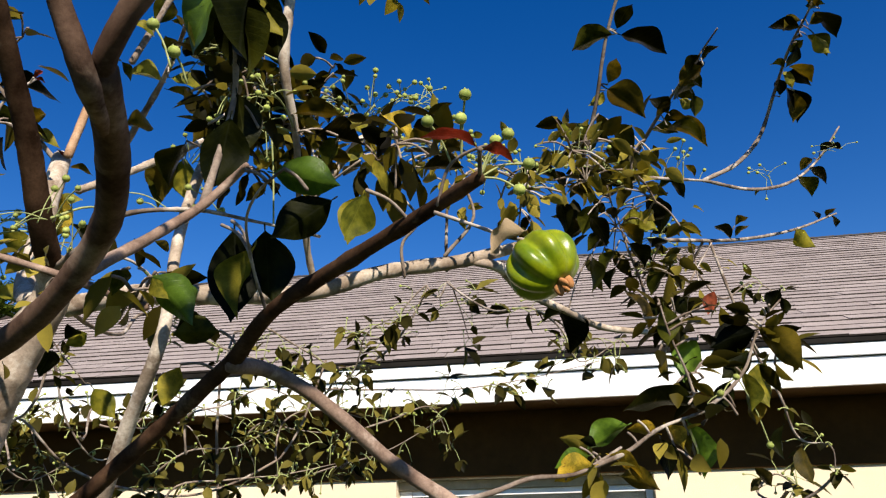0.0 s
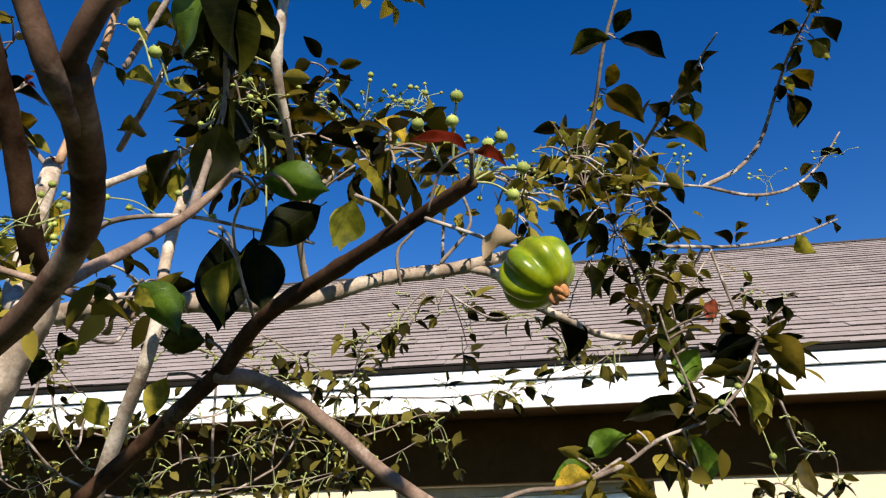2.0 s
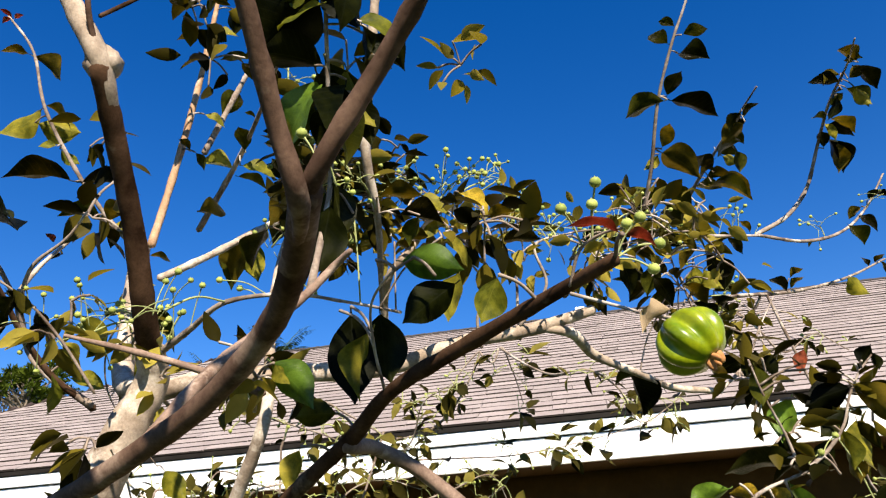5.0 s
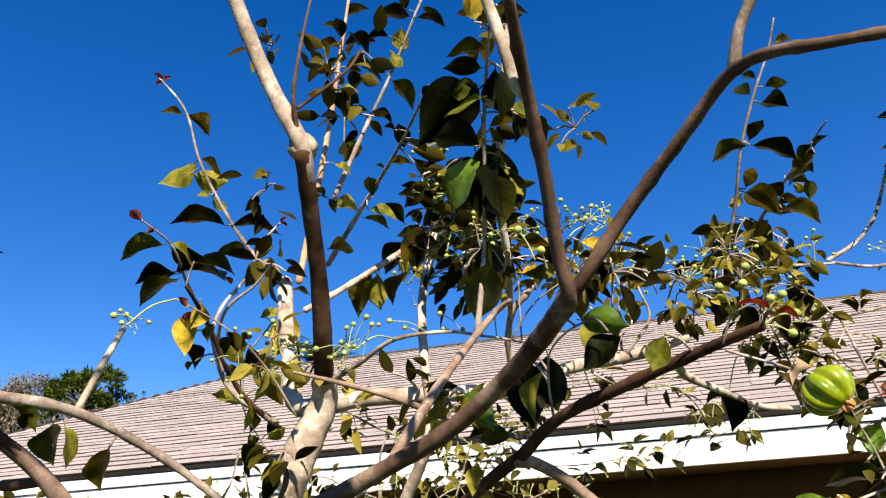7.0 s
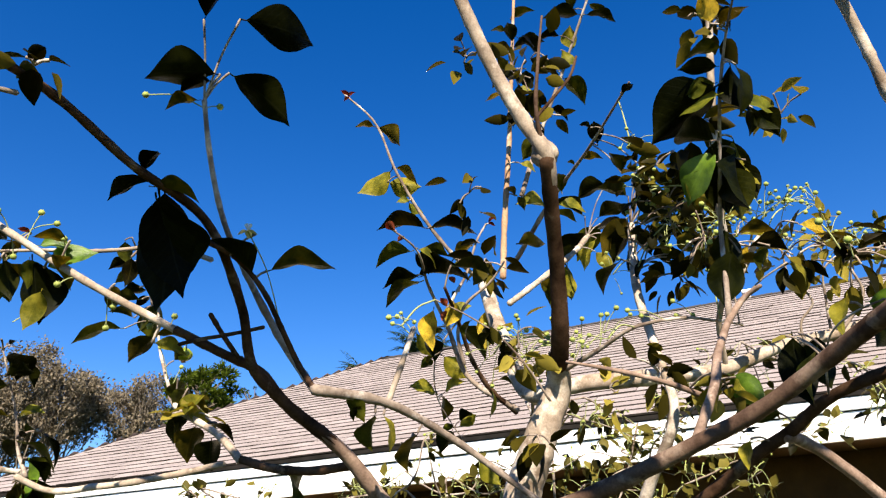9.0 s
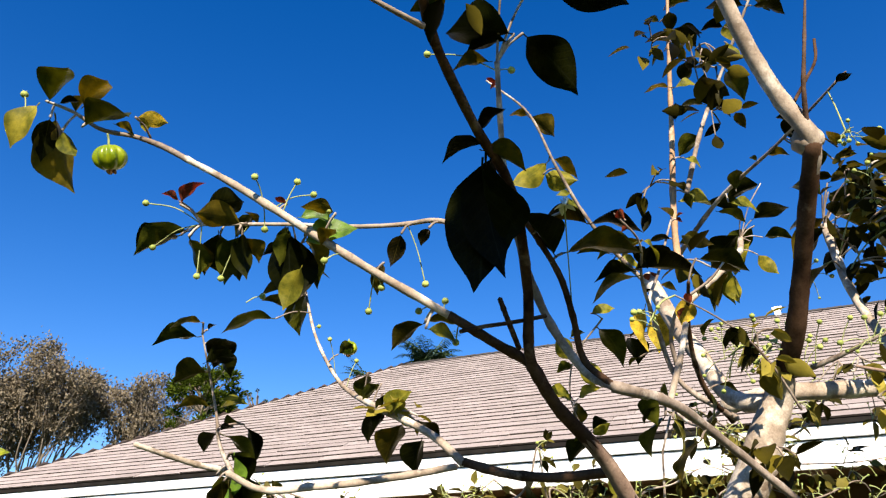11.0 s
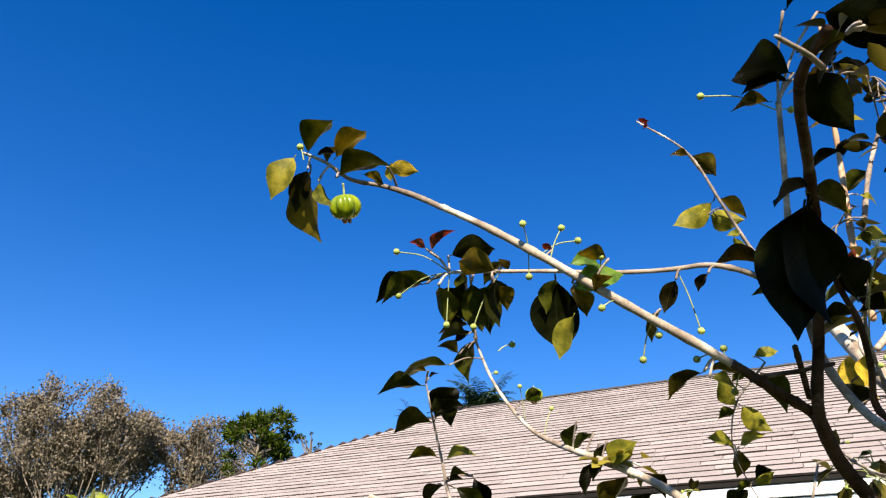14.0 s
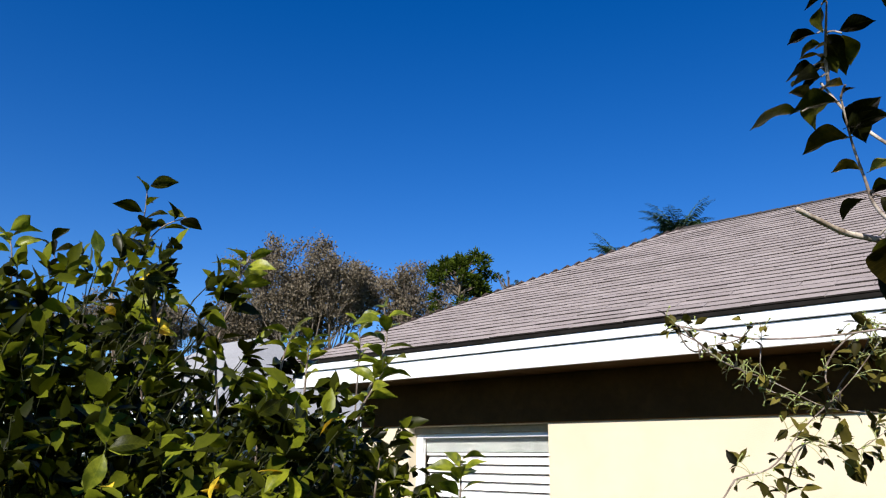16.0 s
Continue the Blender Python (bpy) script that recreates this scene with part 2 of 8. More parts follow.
def spline(pts, steps):
    """A smooth line through rows (x, y, z, radius)."""
    p = np.array(pts, float)
    h = np.maximum(np.linalg.norm(np.diff(p[:, :3], axis=0), axis=1), 1e-6)[:, None]
    slope = np.diff(p, axis=0) / h
    m = np.vstack([slope[:1], (slope[:-1] * h[1:] + slope[1:] * h[:-1]) / (h[1:] + h[:-1]), slope[-1:]])
    out = []
    for i in range(len(p) - 1):
        for k in range(steps):
            t = k / steps
            s, u = t * t, t**3
            out.append((2 * u - 3 * s + 1) * p[i] + (u - 2 * s + t) * h[i] * m[i] + (3 * s - 2 * u) * p[i + 1] + (u - s) * h[i] * m[i + 1])
            if p.shape[1] > 3:
                out[-1][3] = p[i][3] + (p[i + 1][3] - p[i][3]) * t
    out.append(p[-1])
    return np.array(out)


def tube(bm, line, sides=8, rough=0.0, seed=0, nodes=0.0):
    """A tube along rows (x, y, z, radius), closed at both ends, with an uneven skin and swollen nodes."""
    rng = random.Random(seed)
    pts = [Vector(r[:3]) for r in line]
    rings, side = [], None
    since = 0.0
    for i, p in enumerate(pts):
        d = (pts[min(i + 1, len(pts) - 1)] - pts[max(i - 1, 0)]).normalized()
        if side is None:
            side = d.orthogonal().normalized()
        side = (side - d * side.dot(d)).normalized()
        other = d.cross(side)
        r = max(line[i][3], 0.0003)
        if i:
            since += (p - pts[i - 1]).length
        swell = 1.0
        if nodes and since > nodes * rng.uniform(0.7, 1.4):
            swell, since = (rng.uniform(1.08, 1.20) if r < 0.005 else rng.uniform(1.02, 1.08)), 0.0
        ring = []
        for k in range(sides):
            a = 2 * math.pi * k / sides
            n = side * math.cos(a) + other * math.sin(a)
            ring.append(bm.verts.new(p + n * r * swell * (1 + rough * (noise.noise((p + n * r) * 60 + Vector((seed, 0, 0))) + rng.uniform(-0.3, 0.3)))))
        rings.append(ring)
    for a, b in zip(rings, rings[1:]):
        for k in range(sides):
            bm.faces.new((a[k], a[(k + 1) % sides], b[(k + 1) % sides], b[k]))
    for ring, at, before in ((rings[0][::-1], pts[0], pts[1]), (rings[-1], pts[-1], pts[-2])):
        tip = bm.verts.new(at + (at - before).normalized() * (ring[0].co - at).length * 0.8)
        for k in range(sides):
            bm.faces.new((ring[k], ring[(k + 1) % sides], tip))
    return bm


OVATE = ((0.0, 0.03), (0.05, 0.21), (0.12, 0.44), (0.22, 0.72), (0.33, 0.91), (0.45, 1.0), (0.56, 0.985), (0.67, 0.87), (0.78, 0.62), (0.86, 0.36), (0.92, 0.17), (0.97, 0.06), (1.0, 0.01))


def leaf_mesh(name, mat, width, fold, curl, wave, petiole=0.08, seed=0, rows=13):
    """An ovate pointed leaf of unit length along y, top side up, folded along its midrib and curled to its tip."""
    bm = bmesh.new()
    rng = random.Random(seed)
    grid = []
    skew = rng.uniform(-0.06, 0.06)
    for i in range(rows + 1):
        t = i / rows
        w = width * 0.5 * float(np.interp(t, *zip(*OVATE)))
        lift = -curl * t * t + 0.04 * math.sin(3 * t)
        row = []
        for k in (-1, -0.55, 0, 0.55, 1):
            rise = fold * abs(k) * w - 0.35 * fold * k * k * w + wave * math.sin(8 * t + 2.2 * k + seed) * abs(k) * w
            row.append(bm.verts.new((w * k + skew * t * t, petiole + t * (1 - petiole), lift + rise + rng.uniform(-0.002, 0.002))))
        grid.append(row)
    for a, b in zip(grid, grid[1:]):
        for k in range(4):
            bm.faces.new((a[k], a[k + 1], b[k + 1], b[k]))
    tube(bm, [(0, -0.01, 0, 0.012), (0, petiole * 0.6, -0.004, 0.010), (0, petiole + 0.03, 0.0, 0.006)], 5)
    return mesh_of(bm, name, mat, True)


def leaf_pose(base, tip, roll, upto=1.0):
    """A leaf's place: from its base to its tip, turned by roll degrees about that line from facing up."""
    base, tip = Vector(base), Vector(tip)
    y = tip - base
    size = y.length
    y.normalize()
    z = Vector((0, 0, 1)) - y * y.z
    z = z.normalized() if z.length > 1e-3 else y.orthogonal().normalized()
    x = y.cross(z)
    m = Matrix((x, y, z)).transposed().to_4x4() @ pose(0, 0, 0, 0, roll, 0)
    return Matrix.Translation(base) @ m @ Matrix.Scale(size * upto, 4)


# ---- ground ----
bm = bmesh.new()
bmesh.ops.create_grid(bm, x_segments=60, y_segments=60, size=1500)
for v in bm.verts:
    far = v.co.length
    v.co.z = 0.6 * noise.noise(v.co * 0.01) * min(1, far / 200)
ground = tagged(part("ground", bm, GRASS, smooth=True), "green mown lawn reaching to the horizon", "lawn", kind="structure")

# ---- the cream house ----
EAVE_Y, EAVE_Z, FASCIA_Z, WALL_Y = 3.997, 2.622, 2.400, 4.498
X0, X1, HALF, PITCH = -6.72, 7.6, 2.884, 0.542
RIDGE_Y, RIDGE_Z = EAVE_Y + HALF, EAVE_Z + HALF * PITCH
BACK_Y = EAVE_Y + 2 * HALF
LIP = 0.50  # overhang
WX0, WX1, WY1 = X0 + LIP, X1 - LIP, BACK_Y - LIP

WINDOWS = [(-5.60, -4.10, 0.95, 2.03), (-1.01, 0.49, 0.95, 2.03)]
THICK = 0.20


def wall_front():
    """The front wall as one piece, cut by the window openings."""
    bm = bmesh.new()
    xs = [WX0] + [v for a, b, _, _ in sorted(WINDOWS) for v in (a, b)] + [WX1]
    zs = [0, 0.95, 2.03, FASCIA_Z + 0.1]
    grid = [[bm.verts.new((x, WALL_Y, z)) for z in zs] for x in xs]
    for i in range(len(xs) - 1):
        for k in range(3):
            if not (k == 1 and i % 2 == 1):
                bm.faces.new((grid[i][k], grid[i + 1][k], grid[i + 1][k + 1], grid[i][k + 1]))
    made = bmesh.ops.extrude_face_region(bm, geom=bm.faces[:])
    bmesh.ops.translate(bm, verts=[v for v in made["geom"] if isinstance(v, bmesh.types.BMVert)], vec=(0, THICK, 0))
    return bm


house = thing("house", (0, WALL_Y, 0), "single-storey cream stucco house with taupe shingle roof and white eaves", "house")
part_in("wall", wall_front(), STUCCO, house, "cream stucco front wall")
part_in("wall", box(bmesh.new(), WX0, WALL_Y + THICK, 0, WX0 + THICK, WY1, FASCIA_Z + 0.1), STUCCO, house)
part_in("wall", box(bmesh.new(), WX1 - THICK, WALL_Y + THICK, 0, WX1, WY1, FASCIA_Z + 0.1), STUCCO, house)
part_in("wall", box(bmesh.new(), WX0 + THICK, WY1 - THICK, 0, WX1 - THICK, WY1, FASCIA_Z + 0.1), STUCCO, house)
part_in("ceiling", box(bmesh.new(), WX0 + THICK, WALL_Y + THICK, FASCIA_Z + 0.02, WX1 - THICK, WY1 - THICK, FASCIA_Z + 0.06), ROOMWALL, house)
bm = bmesh.new()
for y0, y1, xa, xb in ((EAVE_Y + 0.05, WALL_Y - 0.003, X0 + 0.05, X1 - 0.05), (WY1 + 0.003, BACK_Y - 0.05, X0 + 0.05, X1 - 0.05), (WALL_Y - 0.003, WY1 + 0.003, X0 + 0.05, WX0 - 0.003), (WALL_Y - 0.003, WY1 + 0.003, WX1 + 0.003, X1 - 0.05)):
    box(bm, xa, y0, FASCIA_Z + 0.012, xb, y1, FASCIA_Z + 0.03)
part_in("soffit", bm, BROWN, house, "dark brown soffit under the eaves")
# added board: the eave's shadow on the wall top, put into dark brown
part_in("eave_shade_board", box(bmesh.new(), WX0 - 0.012, WALL_Y - 0.018, 2.036, WX1 + 0.012, WALL_Y - 0.003, FASCIA_Z + 0.011, 0.003), BROWN, house, "dark brown board holding the eave's shade on the wall")

# fascia, gutter board and drip edge
def eave_ring(bm, out, z0, z1, thick, bevel):
    box(bm, X0 - out, EAVE_Y - out, z0, X1 + out, EAVE_Y - out + thick, z1, bevel)
    box(bm, X0 - out, BACK_Y + out - thick, z0, X1 + out, BACK_Y + out, z1, bevel)
    box(bm, X0 - out, EAVE_Y - out + thick + 0.002, z0, X0 - out + thick, BACK_Y + out - thick - 0.002, z1, bevel)
    box(bm, X1 + out - thick, EAVE_Y - out + thick + 0.002, z0, X1 + out, BACK_Y + out - thick - 0.002, z1, bevel)
    return bm


part_in("fascia", eave_ring(bmesh.new(), -0.022, FASCIA_Z, 2.541, 0.03, 0.004), WHITE, house, "white painted fascia board")
part_in("gutter_board", eave_ring(bmesh.new(), 0.0, 2.548, 2.612, 0.04, 0.006), WHITE, house, "white metal upper fascia strip")
# dark strip that paints the shade in the slit between the two boards
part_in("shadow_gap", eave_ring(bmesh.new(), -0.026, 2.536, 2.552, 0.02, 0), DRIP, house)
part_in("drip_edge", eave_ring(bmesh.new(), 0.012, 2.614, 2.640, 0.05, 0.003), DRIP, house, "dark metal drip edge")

# roof deck
bm = bmesh.new()
zd = EAVE_Z + 0.016
c = [bm.verts.new(p) for p in ((X0, EAVE_Y, zd), (X1, EAVE_Y, zd), (X1, BACK_Y, zd), (X0, BACK_Y, zd), (X0 + HALF, RIDGE_Y, RIDGE_Z + 0.016), (X1 - HALF, RIDGE_Y, RIDGE_Z + 0.016))]
for f in ((0, 1, 5, 4), (2, 3, 4, 5), (3, 0, 4), (1, 2, 5), (3, 2, 1, 0)):
    bm.faces.new([c[i] for i in f])
roof = part_in("roof", bm, FELT, house, "taupe asphalt shingle hip roof")

# ridge and hip caps
def cap_mesh(mat):
    """One bent cap shingle, lying along y."""
    bm = bmesh.new()
    rows = [[bm.verts.new((k, e, h + lift)) for k, h in ((-0.11, -0.040), (-0.035, 0.0), (0.035, 0.0), (0.11, -0.040))] for e, lift in ((0, 0.012), (0.2, 0.006))]
    low = [bm.verts.new((v.co.x, v.co.y, v.co.z - 0.007)) for v in rows[0]]
    for k in range(3):
        bm.faces.new((rows[0][k], rows[0][k + 1], rows[1][k + 1], rows[1][k]))
        bm.faces.new((rows[0][k + 1], rows[0][k], low[k], low[k + 1]))
    return mesh_of(bm, "cap_shingle", mat, False)


def cap_run(a, b, mesh):
    a, b = Vector(a), Vector(b)
    n = int((b - a).length / 0.16)
    d = (b - a).normalized()
    s = d.cross(Vector((0, 0, 1))).normalized()
    turn = Matrix((s, d, s.cross(d))).transposed().to_4x4()
    for i in range(n):
        ob = new("cap_shingle", mesh)
        ob.parent = roof
        ob.matrix_local = Matrix.Translation(a + (b - a) * (i / n) - Vector((0, WALL_Y, 0))) @ turn


apex, apex2 = (X0 + HALF, RIDGE_Y, RIDGE_Z + 0.02), (X1 - HALF, RIDGE_Y, RIDGE_Z + 0.02)
RIDGE_CAP, HIP_CAP = cap_mesh(FELT), cap_mesh(SHINGLE)
cap_run(apex2, apex, RIDGE_CAP)
for corner, top in (((X0, EAVE_Y, zd + 0.004), apex), ((X0, BACK_Y, zd + 0.004), apex), ((X1, EAVE_Y, zd + 0.004), apex2), ((X1, BACK_Y, zd + 0.004), apex2)):
    cap_run(corner, top, HIP_CAP)

# white vent standing on the ridge
vent = thing("roof_vent", (-0.02, RIDGE_Y - 0.06, RIDGE_Z), "small white metal vent cap standing on the roof ridge", "vent")
bm = box(bmesh.new(), -0.028, -0.028, -0.02, 0.028, 0.028, 0.06, 0.006)
part("pipe", bm, WHITE, vent)
part("hood", box(bmesh.new(), -0.045, -0.04, 0.056, 0.045, 0.04, 0.085, 0.01), WHITE, vent)


def window(name, x0, x1, z0, z1, label):
    """A recessed window with its frame, panes and a slatted blind behind them."""
    w = thing(name, ((x0 + x1) / 2, WALL_Y, z0), label, "window", kind="structure")
    y = WALL_Y + 0.10
    part_in("header", box(bmesh.new(), x0 + 0.002, y - 0.03, z1 - 0.055, x1 - 0.002, y + 0.05, z1 - 0.002, 0.004), HEADER, w, "tan window header")
    part_in("window_sill", box(bmesh.new(), x0 + 0.002, WALL_Y - 0.03, z0 + 0.002, x1 - 0.002, y + 0.05, z0 + 0.04, 0.006), FRAME, w)
    fr = bmesh.new()
    t = z1 - 0.058
    box(fr, x0 + 0.002, y, z0 + 0.042, x0 + 0.075, y + 0.05, t, 0.005)
    box(fr, x1 - 0.04, y, z0 + 0.042, x1 - 0.002, y + 0.05, t, 0.005)
    box(fr, x0 + 0.077, y, t - 0.035, x1 - 0.042, y + 0.05, t, 0.005)
    box(fr, x0 + 0.077, y, z0 + 0.042, x1 - 0.042, y + 0.05, z0 + 0.08, 0.005)
    part_in("window_frame", fr, FRAME, w, "white metal window frame")
    mid = (z0 + t) / 2
    part_in("meeting_rail", box(bmesh.new(), x0 + 0.077, y - 0.004, mid - 0.02, x1 - 0.042, y + 0.046, mid + 0.02, 0.004), FRAME, w)
    for a, b in ((z0 + 0.08, mid - 0.021), (mid + 0.021, t - 0.035)):
        p = part_in("pane", box(bmesh.new(), x0 + 0.077, y + 0.02, a, x1 - 0.042, y + 0.026, b), GLASS, w)
        p.visible_shadow = False
    blind = part_in("blind", box(bmesh.new(), x0 + 0.08, y + 0.06, t - 0.185, x1 - 0.045, y + 0.10, t - 0.160, 0.006), SLAT, w, "white slatted blind")
    top = part_in("valance", box(bmesh.new(), x0 + 0.08, y + 0.052, t - 0.158, x1 - 0.045, y + 0.058, t - 0.036, 0.002), VALANCE, w, "grey blind valance")
    top.parent = blind
    z = t - 0.225
    n = 0
    while z > z0 + 0.1:
        bm = box(bmesh.new(), x0 + 0.085, -0.034, -0.0015, x1 - 0.05, 0.034, 0.0015)
        bmesh.ops.rotate(bm, verts=bm.verts, matrix=Matrix.Rotation(radians(62), 3, "X"))
        bmesh.ops.translate(bm, verts=bm.verts, vec=(0, y + 0.08, z))
        s = part_in("slat", bm, SLAT, w)
        s.parent = blind
        z -= 0.071
        n += 1
    return w


window("window_1", *WINDOWS[0], "white framed window with half-open white slatted blinds")
window("window_2", *WINDOWS[1], "white framed window with a tan header behind the shrub")

# ---- the cherry tree ----
TREE_AT = Vector((-0.420, 0.660, 0))
tree = thing("cherry_tree", TREE_AT, "leafy cherry tree with brown bark, green fruit and pale flower buds", "tree")
LIMB = {}


def small_leaf(bm, base, way, up_dir, size, width=0.5, rows=3):
    """A small folded pointed leaf added to a mesh."""
    y = way.normalized()
    x = y.cross(up_dir).normalized()
    z = x.cross(y)
    made = []
    for i in range(rows + 1):
        t = i / rows
        w = max(0.02, 0.5 * math.sin(math.pi * t**0.8) ** 0.85)
        c = base + y * size * t - z * size * 0.16 * t * t
        made.append([bm.verts.new(c + x * size * width * w * k + z * abs(k) * size * width * w * 0.35) for k in (-1, 0, 1)])
    for a, b in zip(made, made[1:]):
        for k in range(2):
            bm.faces.new((a[k], a[k + 1], b[k + 1], b[k]))


LEAVES = {k: [leaf_mesh("leaf", m, wide, fold, curl, 0.18, seed=i) for i, (wide, fold, curl) in enumerate(((0.60, 0.8, 0.12), (0.56, 0.55, 0.26), (0.66, 1.1, 0.08), (0.54, 0.45, 0.34), (0.60, 0.95, 0.20)))] for k, m in LEAF.items() if k not in ("mixed", "olive")}
leaf_count = 0


def limb(key, name, mat, pts):
    """A limb of the tree through rows (x, y, z, radius)."""
    r = max(p[3] for p in pts)
    bm = tube(bmesh.new(), spline(pts, 7), 12 if r > 0.008 else 8, 0.06 if r > 0.006 else 0.11, len(LIMB), 0.035)
    LIMB[key] = part_in(name, bm, mat, tree, smooth=True)


def on_limb(name, bm, mat, key, label=""):
    """A mesh in world coordinates, hung under a limb."""
    ob = part_in(name, bm, mat, tree, label, smooth=True)
    ob.parent = LIMB[key]
    return ob


def leaves(key, colour, rows):
    """Leaves of one colour on a limb: base, tip and roll of each."""
    global leaf_count
    for x, y, z, u, v, w, roll in rows:
        leaf_count += 1
        ob = new("leaf", LEAVES[colour][leaf_count % 5])
        ob.parent = LIMB[key]
        ob.matrix_local = Matrix.Translation(-TREE_AT) @ leaf_pose((x, y, z), (u, v, w), roll, 1.03)


def spurs(key, rows):
    """Short thin shoots that carry leaves off a limb: foot on the limb, and leaf base."""
    bm = bmesh.new()
    for x, y, z, u, v, w in rows:
        tube(bm, stalk_line((x, y, z), (u, v, w), 0.0010), 5)
    tagged(on_limb("leaf_stalk", bm, TWIG, key), kind="stuff")


def tuft(key, at, reach, n, size, colour):
    """A tuft of small crowded leaves on short stalks round a limb's side shoot."""
    r = random.Random(round(at[0] * 1000) + n)
    at = Vector(at)
    bm, stems = bmesh.new(), bmesh.new()
    for i in range(n):
        o = Vector((r.gauss(0, 1), r.gauss(0, 1), r.gauss(0, 1))).normalized() * reach * r.random() ** 0.5
        if i % 3 == 0:
            tube(stems, stalk_line(at, at + o, 0.0011), 4)
        way = (o.normalized() + Vector((r.gauss(0, 0.8), r.gauss(0, 0.8), r.gauss(-0.3, 0.6)))).normalized()
        small_leaf(bm, at + o, way, Vector((r.gauss(0, 0.6), r.gauss(0.3, 0.6), 1)).normalized(), size * r.uniform(0.6, 1.15), r.uniform(0.4, 0.62), 5)
    tagged(on_limb("leaf_tuft", bm, LEAF[colour], key), kind="stuff")
    tagged(on_limb("stalk_tuft", stems, TWIG, key), kind="stuff")


def stalk_line(a, b, r):
    a, b = Vector(a), Vector(b)
    mid = (a + b) / 2 + Vector((0, 0, 0.12 * (b - a).length))
    return spline([(*a, r * 1.1), (*mid, r), (*b, r * 1.2)], 4)


def bud_ball(bm, at, r):
    """A round bud with the small tuft of its calyx."""
    s = bmesh.ops.create_icosphere(bm, subdivisions=2, radius=r, matrix=Matrix.Translation(at) @ Matrix.Diagonal((1, 1, 0.92, 1)))
    for f in {f for v in s["verts"] for f in v.link_faces}:
        f.material_index = 1
    for k in range(4):
        a = k * math.pi / 2
        p = Vector(at) + Vector((math.cos(a) * r * 0.5, math.sin(a) * r * 0.5, r * 0.85))
        c = bmesh.ops.create_cone(bm, segments=5, radius1=r * 0.24, radius2=0.0, depth=r * 0.4, cap_ends=True, matrix=Matrix.Translation(p))


def buds(key, rows):
    """Single flower buds on long stalks: the stalk's foot, and the bud."""
    for x, y, z, u, v, w in rows:
        bm = tube(bmesh.new(), stalk_line((x, y, z), (u, v, w), 0.0005), 6)
        bud_ball(bm, (u, v, w), 0.0030)
        on_limb("flower_bud", bm, (STALK, BUD), key)


def flower_cluster(key, foot, at, n):
    """A loose bunch of buds on thin stalks round one twig tip."""
    r = random.Random(round(at[0] * 1000) + n)
    bm = tube(bmesh.new(), stalk_line(foot, at, 0.0009), 6)
    for i in range(n):
        o = Vector((r.gauss(0, 1), r.gauss(0, 1), r.gauss(0.35, 0.8))).normalized() * r.uniform(0.016, 0.042)
        a = Vector(at) + Vector((r.uniform(-1, 1), r.uniform(-1, 1), r.uniform(-1, 1))) * 0.008
        tube(bm, stalk_line(a, a + o, 0.00045), 5)
        bud_ball(bm, a + o, r.uniform(0.0019, 0.0034))
    tagged(on_limb("blossom", bm, (STALK, BUD), key), kind="stuff")


def blossom(key, foot, at):
    """An open flower: four bent-back white petals round a tuft of stamens, on a thin stalk."""
    at = Vector(at)
    bm = tube(bmesh.new(), stalk_line(foot, at, 0.0005), 5)
    petals = bmesh.new()
    for k in range(4):
        a = k * math.pi / 2 + 0.5
        way = Vector((math.cos(a), math.sin(a), -0.25))
        small_leaf(petals, at, way, Vector((0, 0, 1)), 0.0085, 0.7, 4)
    for k in range(14):
        a = k * 2.4
        tip = at + Vector((math.cos(a) * 0.0028, math.sin(a) * 0.0028, 0.0055))
        tube(petals, [(*at, 0.0003), (*tip, 0.00045)], 4)
    on_limb("flower_stalk", bm, STALK, key)
    on_limb("flower", petals, PETAL, key, "open white blossom")


def fruit(key, at, hang, size, label):
    """A ribbed fruit with its stalk and dried calyx."""
    at, hang = Vector(at), Vector(hang)
    axis = (at - hang).normalized()
    bm = bmesh.new()
    bmesh.ops.create_uvsphere(bm, u_segments=96, v_segments=32, radius=1)
    for v in bm.verts:
        a, s = math.atan2(v.co.y, v.co.x), v.co.z
        ring = math.sqrt(max(0, 1 - s * s))
        rib = 1 - 0.20 * ring * (0.5 - 0.5 * math.cos(8 * a)) ** 1.5
        v.co.x *= rib
        v.co.y *= rib
        v.co.z = s * (0.80 - 0.10 * math.exp(-(ring / 0.25) ** 2))
    turn = axis.to_track_quat("-Z", "Y").to_matrix().to_4x4()
    bm.transform(Matrix.Translation(at) @ turn @ Matrix.Scale(size, 4))
    on_limb("fruit", bm, FRUIT, key, label)
    bm = bmesh.new()
    for k in range(4):
        a = k * math.pi / 2 + 0.4
        m = Matrix.Translation((math.cos(a) * 0.16, math.sin(a) * 0.16, -0.82)) @ Euler((0.5 * math.sin(a), -0.5 * math.cos(a), a)).to_matrix().to_4x4() @ Matrix.Diagonal((0.12, 0.08, 0.20, 1))
        bmesh.ops.create_icosphere(bm, subdivisions=2, radius=1, matrix=m)
    bm.transform(Matrix.Translation(at) @ turn @ Matrix.Scale(size, 4))
    on_limb("calyx", bm, CALYX, key, "dried brown calyx")
    bm = tube(bmesh.new(), stalk_line(hang, at - axis * size * 0.72, 0.0010), 6)
    on_limb("fruit_stalk", bm, STALK, key)




